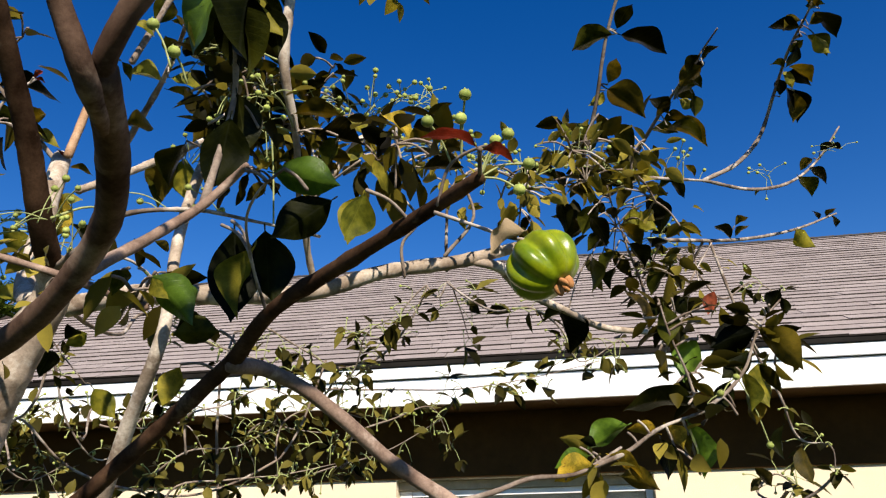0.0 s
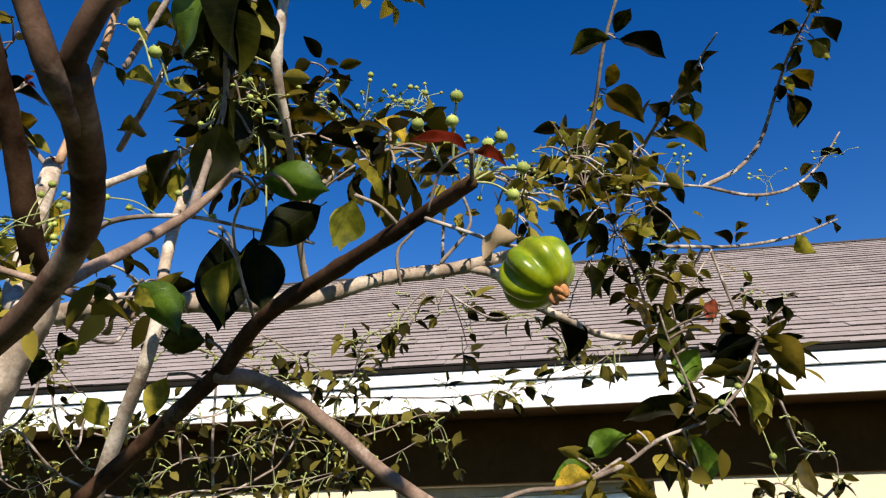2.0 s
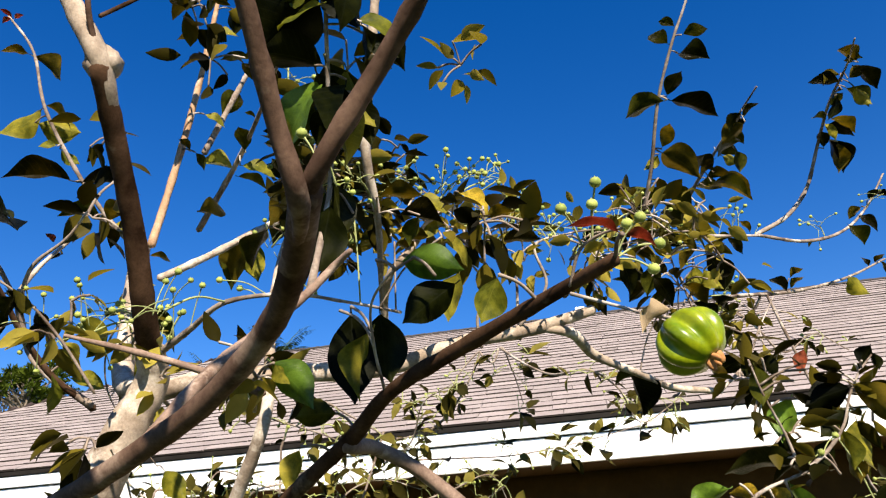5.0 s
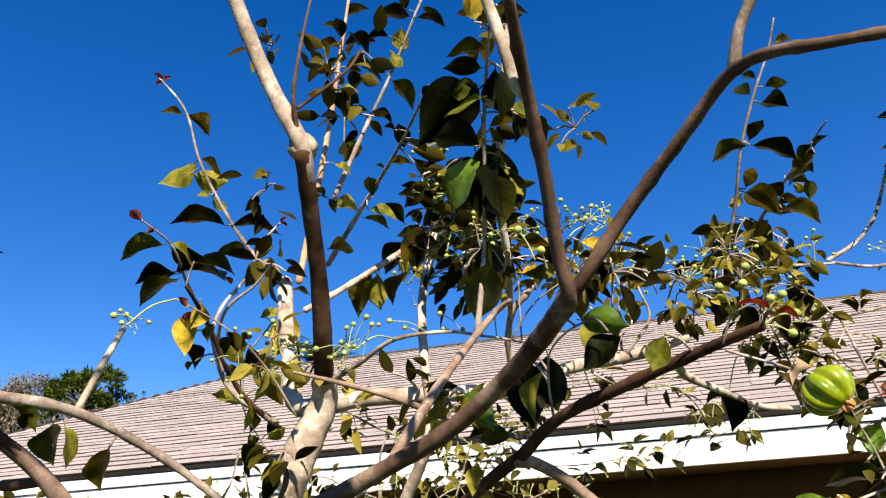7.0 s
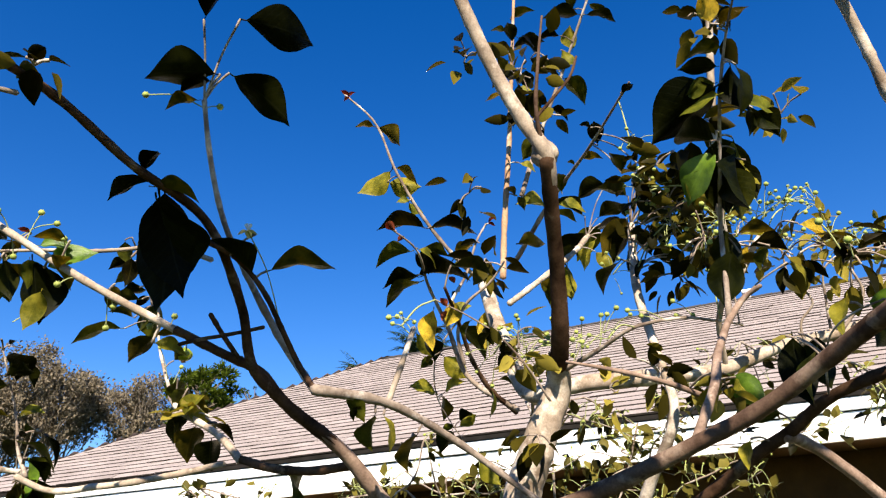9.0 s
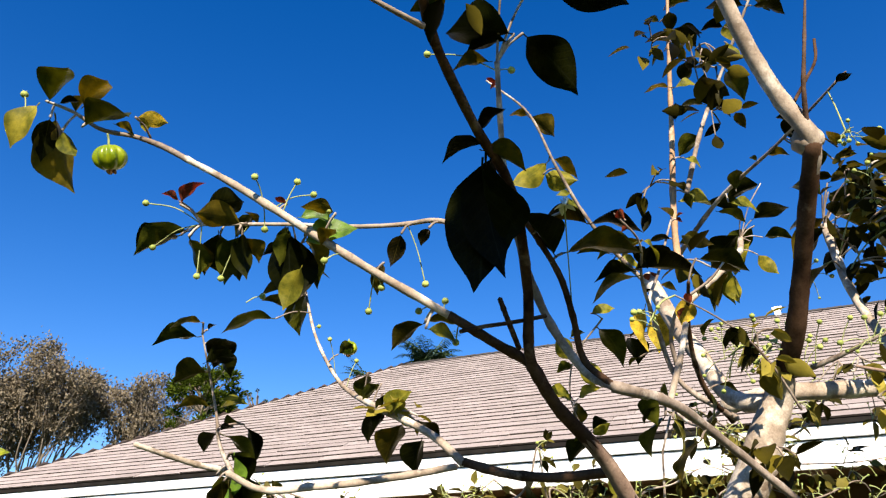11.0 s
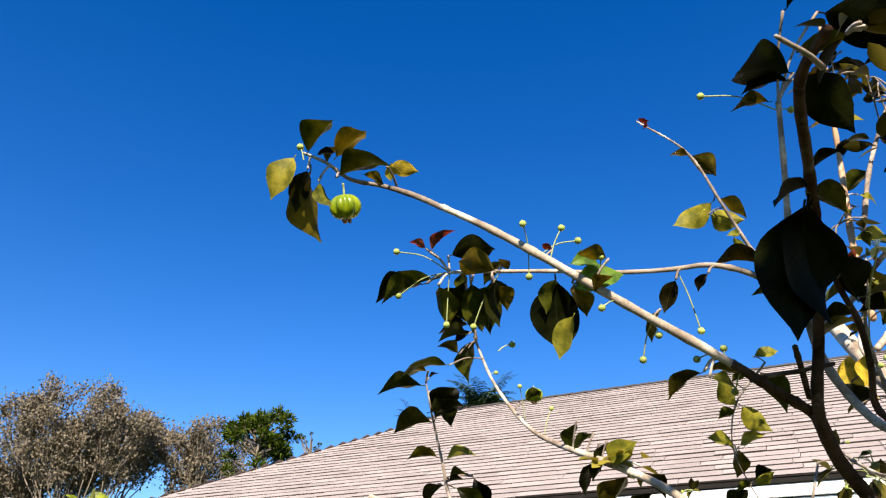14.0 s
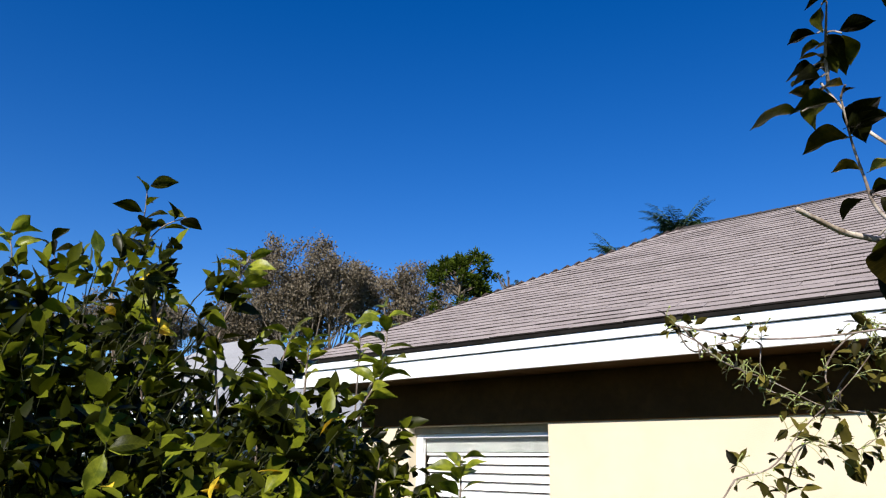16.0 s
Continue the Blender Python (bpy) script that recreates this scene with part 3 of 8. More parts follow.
def knot(key, at):
    """A healed knot: a rough ring round a hollow, swelling from a limb."""
    bm = bmesh.new()
    bmesh.ops.create_uvsphere(bm, u_segments=20, v_segments=12, radius=1)
    for v in bm.verts:
        q = v.co.copy()
        dent = math.exp(-((q.x / 0.35) ** 2 + (q.z / 0.35) ** 2)) * (q.y < 0)
        v.co = q * (1 + 0.18 * noise.noise(q * 2.5) - 0.5 * dent)
    bm.transform(Matrix.Translation(at) @ Matrix.Diagonal((0.0145, 0.0145, 0.015, 1)))
    on_limb("knot", bm, PALE, key, "healed rough bark knot")


def overhead(key, foot, at):
    """An unseen leafy shoot, added out of view to shade the limbs below."""
    r = random.Random(round(at[0] * 1000))
    foot, at = Vector(foot), Vector(at)
    mid = foot.lerp(at, 0.5) + Vector((0, 0, 0.16))
    on_limb("twig", tube(bmesh.new(), spline([(*foot, 0.004), (*mid, 0.003), (*at, 0.0012)], 8), 6, 0.1), TWIG, key)
    for i in range(8):
        o = Vector((r.gauss(0, 1), r.gauss(0, 1), r.gauss(0, 1))) * 0.03
        way = Vector((r.gauss(0, 1), r.gauss(0, 1), r.gauss(-0.2, 0.5))).normalized()
        ob = new("leaf", LEAVES[r.choice(("green", "green", "bronze", "lit_green"))][i % 5])
        ob.parent = LIMB[key]
        ob.matrix_local = Matrix.Translation(-TREE_AT) @ leaf_pose(at + o, at + o + way * r.uniform(0.05, 0.075), r.gauss(0, 40))

limb("near_limb", "branch", ROSY, [(-0.430, 0.640, 0.800, 0.0086), (-0.533, 0.555, 1.230, 0.0079), (-0.636, 0.470, 1.760, 0.0073), (-0.345, 0.349, 1.850, 0.0069), (-0.291, 0.326, 1.866, 0.0062), (-0.232, 0.296, 1.884, 0.0059), (-0.184, 0.260, 1.906, 0.0061), (-0.156, 0.218, 1.915, 0.0062), (-0.136, 0.178, 1.920, 0.0061)])
limb("near_arm_l", "twig", ROSY, [(-0.156, 0.218, 1.915, 0.0021), (-0.137, 0.171, 1.917, 0.0039), (-0.139, 0.158, 1.934, 0.0037), (-0.139, 0.127, 1.966, 0.0034), (-0.140, 0.095, 1.993, 0.0031), (-0.140, 0.055, 2.014, 0.0027), (-0.140, 0.021, 2.029, 0.0024)])
limb("near_arm_r", "twig", ROSY, [(-0.156, 0.218, 1.915, 0.0022), (-0.135, 0.177, 1.920, 0.0039), (-0.102, 0.158, 1.953, 0.0036), (-0.073, 0.134, 1.974, 0.0032), (-0.049, 0.107, 1.987, 0.0029), (-0.038, 0.088, 1.979, 0.0026), (-0.022, 0.074, 1.968, 0.0025), (0.005, 0.064, 1.960, 0.0023)])
limb("near_side", "twig", PALE, [(-0.1410, 0.1020, 1.9890, 0.0022), (-0.1450, 0.0958, 1.9954, 0.0031), (-0.1473, 0.0902, 2.0086, 0.0029), (-0.1512, 0.0831, 2.0289, 0.0028), (-0.1564, 0.0739, 2.0505, 0.0027), (-0.1610, 0.0657, 2.0690, 0.0026)])
limb("near_stub", "twig", PALE, [(-0.047, 0.114, 1.993, 0.0031), (-0.043, 0.105, 2.006, 0.0028), (-0.034, 0.097, 2.021, 0.0025)])
limb("limb_two", "limb", BARK, [(-0.430, 0.640, 0.800, 0.0119), (-0.526, 0.644, 1.178, 0.0109), (-0.621, 0.648, 1.657, 0.0080), (-0.378, 0.540, 1.799, 0.0068), (-0.293, 0.503, 1.849, 0.0060), (-0.232, 0.472, 1.883, 0.0057), (-0.216, 0.459, 1.889, 0.0056), (-0.180, 0.426, 1.909, 0.0050), (-0.117, 0.376, 1.921, 0.0046), (-0.058, 0.327, 1.928, 0.0038), (-0.028, 0.296, 1.929, 0.0033)])
limb("limb_two_r", "branch", TAN, [(-0.215, 0.456, 1.886, 0.0057), (-0.207, 0.495, 1.890, 0.0057), (-0.189, 0.518, 1.881, 0.0056), (-0.166, 0.541, 1.862, 0.0056), (-0.133, 0.569, 1.830, 0.0059), (-0.083, 0.597, 1.795, 0.0061), (0.150, 0.731, 1.628, 0.0064), (-0.140, 0.685, 1.164, 0.0071), (-0.430, 0.640, 0.800, 0.0077)])
limb("trunk", "trunk", PALE, [(-0.420, 0.660, 0.000, 0.0314), (-0.430, 0.640, 0.800, 0.0241), (-0.506, 0.587, 1.880, 0.0210), (-0.484, 0.579, 1.920, 0.0205), (-0.468, 0.577, 1.953, 0.0189), (-0.449, 0.574, 1.989, 0.0159), (-0.440, 0.553, 2.013, 0.0119)])
limb("mid_stem", "limb", BARK, [(-0.442, 0.558, 2.006, 0.0085), (-0.437, 0.544, 2.014, 0.0112), (-0.424, 0.509, 2.039, 0.0103), (-0.410, 0.464, 2.084, 0.0088), (-0.396, 0.408, 2.133, 0.0083), (-0.384, 0.358, 2.174, 0.0081)])
limb("mid_top", "limb", PALE, [(-0.396, 0.408, 2.133, 0.0049), (-0.385, 0.357, 2.181, 0.0088), (-0.402, 0.345, 2.220, 0.0082), (-0.416, 0.331, 2.256, 0.0077), (-0.435, 0.300, 2.323, 0.0074), (-0.444, 0.283, 2.360, 0.0071)])
limb("pale_stem", "limb", PALE, [(-0.449, 0.574, 1.989, 0.0057), (-0.471, 0.582, 1.986, 0.0103), (-0.534, 0.649, 2.080, 0.0110), (-0.585, 0.723, 2.217, 0.0109)])
limb("white_limb", "limb", PALE, [(-0.509, 0.674, 2.007, 0.0111), (-0.452, 0.680, 2.017, 0.0111), (-0.359, 0.717, 2.023, 0.0108), (-0.259, 0.745, 2.028, 0.0092), (-0.188, 0.768, 2.053, 0.0083), (-0.101, 0.798, 2.070, 0.0079), (-0.030, 0.823, 2.093, 0.0062)])
limb("limb_tail", "branch", PALE, [(-0.101, 0.798, 2.070, 0.0036), (-0.061, 0.813, 2.065, 0.0066), (-0.039, 0.860, 2.051, 0.0059), (0.014, 0.912, 2.034, 0.0050), (0.057, 0.961, 2.023, 0.0045), (0.127, 1.010, 2.022, 0.0039)])
limb("white_twig", "branch", PALE, [(-0.430, 0.640, 0.800, 0.0077), (-0.459, 0.677, 1.155, 0.0071), (-0.488, 0.700, 1.610, 0.0070), (-0.362, 0.580, 1.866, 0.0064), (-0.317, 0.543, 1.940, 0.0055), (-0.327, 0.564, 2.012, 0.0051), (-0.343, 0.614, 2.106, 0.0053), (-0.345, 0.686, 2.237, 0.0055)])
limb("arc_twig", "twig", TWIG, [(-0.432, 0.552, 2.005, 0.0035), (-0.385, 0.524, 2.014, 0.0027), (-0.340, 0.502, 2.026, 0.0021), (-0.296, 0.520, 2.034, 0.0018), (-0.260, 0.579, 2.044, 0.0015), (-0.229, 0.665, 2.060, 0.0014)])
limb("cross_twig", "twig", TAN, [(-0.393, 0.382, 1.964, 0.0013), (-0.353, 0.388, 1.952, 0.0020), (-0.310, 0.409, 1.939, 0.0025), (-0.274, 0.443, 1.926, 0.0030)])
limb("left_twig", "branch", TWIG, [(-0.575, 0.232, 1.929, 0.0049), (-0.539, 0.297, 1.926, 0.0043), (-0.506, 0.357, 1.903, 0.0037), (-0.443, 0.421, 1.846, 0.0029), (-0.252, 0.613, 1.674, 0.0031), (-0.341, 0.627, 1.187, 0.0034), (-0.430, 0.640, 0.800, 0.0037)])
limb("left_spur", "twig", PALE, [(-0.545, 0.309, 1.929, 0.0031), (-0.531, 0.313, 1.968, 0.0026), (-0.522, 0.320, 2.001, 0.0027)])
# tan for its sunlit foot, brown for the shaded fork: light put into bark
limb("dark_trunk", "limb", TAN, [(-0.430, 0.640, 0.800, 0.0126), (-0.468, 0.636, 1.174, 0.0116), (-0.505, 0.631, 1.649, 0.0100), (-0.591, 0.389, 1.854, 0.0078), (-0.611, 0.335, 1.901, 0.0066), (-0.619, 0.315, 1.913, 0.0058)])
limb("dark_fork", "limb", BARK, [(-0.606, 0.348, 1.893, 0.0040), (-0.614, 0.327, 1.906, 0.0064), (-0.632, 0.281, 1.931, 0.0055), (-0.640, 0.239, 1.955, 0.0054)])
limb("dark_stem", "branch", BARK, [(-0.632, 0.281, 1.931, 0.0028), (-0.639, 0.236, 1.954, 0.0044), (-0.628, 0.197, 2.000, 0.0041), (-0.616, 0.126, 2.050, 0.0037), (-0.616, 0.047, 2.057, 0.0033), (-0.614, -0.025, 2.069, 0.0031), (-0.602, -0.068, 2.059, 0.0025)])
limb("dark_spur", "twig", TWIG, [(-0.607, -0.053, 2.049, 0.0018), (-0.614, -0.070, 2.046, 0.0014), (-0.626, -0.083, 2.051, 0.0010)])
# inner end of limb_left, the shadow on it put into darker bark
limb("left_root", "branch", BARK, [(-0.632, 0.281, 1.931, 0.0024), (-0.641, 0.246, 1.957, 0.0044), (-0.662, 0.219, 1.970, 0.0041), (-0.690, 0.187, 1.988, 0.0036)])
limb("limb_left", "branch", PALE, [(-0.684, 0.194, 1.984, 0.0034), (-0.700, 0.179, 1.994, 0.0036), (-0.755, 0.140, 2.030, 0.0034), (-0.804, 0.114, 2.066, 0.0033), (-0.850, 0.096, 2.099, 0.0031), (-0.885, 0.086, 2.122, 0.0028)])
limb("limb_tip", "twig", TWIG, [(-0.884, 0.087, 2.121, 0.0028), (-0.912, 0.083, 2.140, 0.0025), (-0.940, 0.077, 2.154, 0.0022), (-0.963, 0.059, 2.157, 0.0018), (-0.974, 0.038, 2.164, 0.0015), (-0.985, 0.020, 2.166, 0.0011)])
limb("stem_two", "twig", TWIG, [(-0.575, 0.232, 1.929, 0.0036), (-0.597, 0.255, 1.946, 0.0036), (-0.620, 0.248, 1.982, 0.0037), (-0.632, 0.210, 2.030, 0.0028), (-0.631, 0.167, 2.070, 0.0024), (-0.623, 0.129, 2.123, 0.0022), (-0.618, 0.112, 2.158, 0.0020)])
limb("bud_stem", "twig", BARK, [(-0.575, 0.232, 1.929, 0.0027), (-0.598, 0.244, 1.955, 0.0027), (-0.598, 0.213, 1.982, 0.0025), (-0.600, 0.189, 2.006, 0.0024), (-0.608, 0.166, 2.026, 0.0022), (-0.611, 0.124, 2.029, 0.0020)])
limb("dark_cross", "twig", BARK, [(-0.621, 0.220, 1.988, 0.0018), (-0.647, 0.205, 1.981, 0.0018), (-0.666, 0.192, 1.976, 0.0017), (-0.679, 0.182, 1.971, 0.0017)])
limb("dark_peg", "twig", BARK, [(-0.643, 0.216, 1.963, 0.0022), (-0.644, 0.194, 1.978, 0.0022), (-0.645, 0.178, 1.991, 0.0021)])
# inner end of low_limb, its cast shadow put into darker bark
limb("low_root", "branch", BARK, [(-0.610, 0.370, 1.889, 0.0050), (-0.664, 0.370, 1.888, 0.0046), (-0.710, 0.367, 1.895, 0.0044), (-0.752, 0.3675, 1.909, 0.0042)])
limb("low_limb", "branch", PALE, [(-0.749, 0.367, 1.907, 0.0046), (-0.779, 0.371, 1.934, 0.0041), (-0.841, 0.379, 1.969, 0.0036), (-0.896, 0.416, 1.999, 0.0031), (-0.948, 0.462, 2.035, 0.0025), (-1.011, 0.500, 2.115, 0.0020), (-1.052, 0.529, 2.199, 0.0016)])
limb("low_twig", "twig", PALE, [(-0.743, 0.334, 1.898, 0.0034), (-0.806, 0.322, 1.890, 0.0035), (-0.873, 0.302, 1.884, 0.0035), (-0.924, 0.279, 1.883, 0.0033), (-0.942, 0.259, 1.895, 0.0030)])
limb("low_sprig", "twig", TWIG, [(-0.951, 0.277, 1.898, 0.0025), (-0.970, 0.276, 1.929, 0.0019), (-0.974, 0.272, 1.955, 0.0014), (-0.978, 0.260, 1.991, 0.0011), (-0.978, 0.240, 2.030, 0.0008)])
limb("dead_tip", "twig", PALE, [(-1.026, 0.225, 1.922, 0.0025), (-1.014, 0.259, 1.916, 0.0028), (-1.002, 0.292, 1.911, 0.0031), (-0.979, 0.329, 1.908, 0.0033)])
limb("back_twig", "twig", PALE, [(-0.648, 0.176, 2.041, 0.0025), (-0.671, 0.161, 2.051, 0.0023), (-0.691, 0.162, 2.060, 0.0021), (-0.720, 0.163, 2.063, 0.0019), (-0.763, 0.155, 2.066, 0.0018), (-0.811, 0.147, 2.074, 0.0016), (-0.900, 0.131, 2.085, 0.0014)])
limb("sprig_one", "twig", TWIG, [(-0.588, 0.724, 2.209, 0.0033), (-0.631, 0.693, 2.266, 0.0031), (-0.661, 0.671, 2.318, 0.0028), (-0.690, 0.634, 2.391, 0.0022), (-0.722, 0.627, 2.487, 0.0018), (-0.795, 0.637, 2.586, 0.0014)])
limb("sprig_two", "twig", TWIG, [(-0.496, 0.556, 1.965, 0.0035), (-0.551, 0.535, 2.011, 0.0030), (-0.563, 0.512, 2.065, 0.0024), (-0.568, 0.464, 2.108, 0.0017), (-0.561, 0.416, 2.133, 0.0012), (-0.578, 0.375, 2.149, 0.0009)])
limb("sprig_three", "twig", TWIG, [(-0.565, 0.515, 2.066, 0.0026), (-0.571, 0.545, 2.112, 0.0022), (-0.556, 0.571, 2.162, 0.0018), (-0.542, 0.575, 2.205, 0.0015), (-0.533, 0.600, 2.245, 0.0011)])
limb("orange_twig", "branch", ORANGE, [(-0.537, 0.673, 2.189, 0.0050), (-0.535, 0.690, 2.267, 0.0045), (-0.517, 0.703, 2.439, 0.0040), (-0.500, 0.703, 2.593, 0.0032), (-0.483, 0.699, 2.734, 0.0024)])
limb("grey_twig", "branch", TWIG, [(-0.510, 0.724, 2.347, 0.0042), (-0.472, 0.738, 2.463, 0.0034), (-0.421, 0.731, 2.566, 0.0026), (-0.354, 0.695, 2.679, 0.0019)])
limb("grey_twig_two", "branch", TWIG, [(-0.546, 0.788, 2.267, 0.0043), (-0.471, 0.738, 2.328, 0.0032), (-0.381, 0.635, 2.347, 0.0022), (-0.301, 0.530, 2.365, 0.0014)])
limb("mid_twig", "branch", PALE, [(-0.539, 0.701, 2.158, 0.0048), (-0.507, 0.745, 2.200, 0.0044), (-0.456, 0.800, 2.262, 0.0044), (-0.442, 0.890, 2.331, 0.0048)])
limb("knot_twig", "twig", ROSY, [(-0.386, 0.355, 2.184, 0.0026), (-0.384, 0.334, 2.215, 0.0023), (-0.374, 0.321, 2.264, 0.0017), (-0.362, 0.314, 2.320, 0.0011)])
limb("knot_side", "twig", BARK, [(-0.390, 0.355, 2.224, 0.0019), (-0.373, 0.375, 2.258, 0.0017), (-0.355, 0.395, 2.295, 0.0016), (-0.347, 0.413, 2.335, 0.0016)])
limb("left_outer", "twig", BARK, [(-0.517, 0.391, 2.067, 0.0018), (-0.526, 0.453, 2.047, 0.0022), (-0.528, 0.497, 2.014, 0.0026), (-0.521, 0.529, 1.989, 0.0029), (-0.501, 0.566, 1.965, 0.0033)])
limb("left_arch", "twig", TWIG, [(-0.549, 0.523, 2.021, 0.0026), (-0.549, 0.507, 2.053, 0.0022), (-0.536, 0.495, 2.081, 0.0018), (-0.495, 0.489, 2.108, 0.0014), (-0.476, 0.483, 2.126, 0.0011)])
limb("right_riser", "twig", TWIG, [(0.053, 0.918, 2.238, 0.0032), (0.074, 0.870, 2.292, 0.0026), (0.097, 0.812, 2.376, 0.0021), (0.123, 0.776, 2.434, 0.0019), (0.151, 0.754, 2.488, 0.0015), (0.166, 0.738, 2.530, 0.0012)])
limb("right_base", "twig", TWIG, [(0.086, 0.952, 2.206, 0.0038), (0.134, 0.979, 2.238, 0.0030), (0.188, 1.021, 2.253, 0.0023), (0.243, 1.069, 2.268, 0.0017)])
limb("right_curl", "twig", TWIG, [(0.272, 1.197, 2.326, 0.0039), (0.352, 1.250, 2.383, 0.0038), (0.400, 1.270, 2.440, 0.0036), (0.427, 1.235, 2.505, 0.0030), (0.441, 1.166, 2.547, 0.0024), (0.449, 1.072, 2.556, 0.0018), (0.426, 0.968, 2.530, 0.0013)])
limb("right_arm_lo", "twig", TWIG, [(0.251, 1.104, 2.284, 0.0029), (0.349, 1.206, 2.306, 0.0028), (0.449, 1.306, 2.358, 0.0027), (0.538, 1.390, 2.440, 0.0022), (0.613, 1.450, 2.536, 0.0018)])
limb("right_far", "twig", TWIG, [(0.183, 1.111, 2.191, 0.0028), (0.341, 1.337, 2.264, 0.0029), (0.525, 1.587, 2.366, 0.0027), (0.734, 1.868, 2.506, 0.0022)])
limb("right_mass", "branch", TWIG, [(0.175, 1.428, 2.472, 0.0047), (0.228, 1.325, 2.522, 0.0034), (0.278, 1.220, 2.557, 0.0023), (0.318, 1.121, 2.578, 0.0015)])
limb("top_twig", "branch", PALE, [(-0.245, 0.650, 2.060, 0.0020), (-0.2288, 0.5833, 2.134, 0.0036), (-0.2270, 0.5407, 2.1836, 0.0050), (-0.2181, 0.5249, 2.2451, 0.0049), (-0.2080, 0.5091, 2.3065, 0.0047), (-0.1950, 0.4902, 2.3803, 0.0044), (-0.1830, 0.4740, 2.4450, 0.0040)])
limb("slant_branch", "branch", TAN, [(-0.287, 0.325, 1.869, 0.0040), (-0.266, 0.355, 1.917, 0.0041), (-0.259, 0.405, 1.958, 0.0038), (-0.253, 0.424, 1.976, 0.0037), (-0.241, 0.449, 2.004, 0.0034), (-0.224, 0.453, 2.023, 0.0029), (-0.209, 0.443, 2.028, 0.0022)])
limb("bow_twig", "branch", PALE, [(-0.259, 0.745, 2.028, 0.0036), (-0.253, 0.690, 2.085, 0.0037), (-0.237, 0.664, 2.108, 0.0042), (-0.222, 0.660, 2.120, 0.0044), (-0.204, 0.663, 2.146, 0.0043), (-0.189, 0.670, 2.170, 0.0040), (-0.179, 0.682, 2.184, 0.0037), (-0.164, 0.702, 2.189, 0.0031), (-0.145, 0.712, 2.179, 0.0022)])
limb("big_stem", "twig", TWIG, [(-0.243, 0.449, 2.002, 0.0034), (-0.238, 0.457, 2.050, 0.0026), (-0.233, 0.462, 2.100, 0.0022), (-0.220, 0.420, 2.158, 0.0020), (-0.208, 0.380, 2.207, 0.0017), (-0.193, 0.341, 2.246, 0.0013), (-0.179, 0.298, 2.263, 0.0010)])
limb("gl_stem", "twig", TWIG, [(-0.683, 0.876, 2.220, 0.0018), (-0.742, 0.896, 2.161, 0.0014), (-0.761, 0.935, 2.101, 0.0011), (-0.750, 0.980, 2.053, 0.0010), (-0.726, 1.034, 2.000, 0.0009)])
limb("red_stem", "twig", TWIG, [(-0.051, 0.316, 1.926, 0.0008), (-0.042, 0.305, 1.942, 0.0008), (-0.028, 0.298, 1.945, 0.0008), (-0.019, 0.293, 1.943, 0.0008)])
limb("low_stub", "twig", TWIG, [(-0.090, 0.597, 1.798, 0.0025), (-0.055, 0.605, 1.807, 0.0022), (-0.032, 0.612, 1.815, 0.0019), (0.012, 0.623, 1.820, 0.0016), (0.029, 0.629, 1.829, 0.0014), (0.046, 0.634, 1.839, 0.0012)])
limb("low_stub_b", "twig", TWIG, [(0.013, 0.626, 1.821, 0.0022), (0.050, 0.629, 1.835, 0.0018), (0.077, 0.631, 1.852, 0.0015), (0.112, 0.635, 1.864, 0.0012)])
limb("fruit_stalk", "twig", TWIG, [(-0.051, 0.308, 1.919, 0.0010), (-0.029, 0.302, 1.907, 0.0008), (-0.017, 0.293, 1.898, 0.0008), (-0.010, 0.282, 1.892, 0.0008)])
limb("right_low", "twig", TWIG, [(0.112, 0.635, 1.864, 0.0019), (0.138, 0.637, 1.882, 0.0016), (0.154, 0.637, 1.900, 0.0013), (0.164, 0.634, 1.923, 0.0011), (0.176, 0.633, 1.941, 0.0009), (0.190, 0.634, 1.955, 0.0008)])
limb("right_low_b", "twig", TWIG, [(0.112, 0.635, 1.864, 0.0015), (0.105, 0.629, 1.896, 0.0011), (0.094, 0.622, 1.929, 0.0009), (0.088, 0.618, 1.958, 0.0008)])
limb("front_shoot", "twig", TWIG, [(-0.178, 0.422, 1.910, 0.0012), (-0.176, 0.390, 1.933, 0.0009), (-0.169, 0.363, 1.950, 0.0008), (-0.153, 0.343, 1.957, 0.0008), (-0.133, 0.326, 1.959, 0.0008)])
limb("spur_fan", "twig", TWIG, [(-0.158, 0.744, 2.037, 0.0020), (-0.157, 0.731, 2.072, 0.0017), (-0.139, 0.726, 2.092, 0.0014), (-0.160, 0.708, 2.130, 0.0012), (-0.163, 0.695, 2.165, 0.0010), (-0.191, 0.678, 2.197, 0.0008), (-0.214, 0.667, 2.218, 0.0008)])
limb("spur_fan_b", "twig", TWIG, [(-0.119, 0.796, 2.058, 0.0021), (-0.116, 0.785, 2.110, 0.0017), (-0.107, 0.777, 2.157, 0.0013), (-0.067, 0.783, 2.178, 0.0010), (-0.021, 0.802, 2.167, 0.0008)])
limb("spur_rise", "twig", TWIG, [(0.127, 1.010, 2.022, 0.0025), (0.124, 0.990, 2.072, 0.0020), (0.106, 0.965, 2.130, 0.0015), (0.094, 0.947, 2.174, 0.0011), (0.085, 0.936, 2.199, 0.0008)])
limb("spur_rise_b", "twig", TWIG, [(0.127, 1.010, 2.022, 0.0025), (0.174, 1.037, 2.065, 0.0019), (0.208, 1.057, 2.120, 0.0013), (0.242, 1.080, 2.170, 0.0008)])
limb("spur_mid", "twig", TWIG, [(-0.112, 0.737, 2.055, 0.0023), (-0.078, 0.733, 2.098, 0.0018), (-0.085, 0.719, 2.140, 0.0014), (-0.048, 0.729, 2.154, 0.0010), (0.004, 0.747, 2.162, 0.0008)])
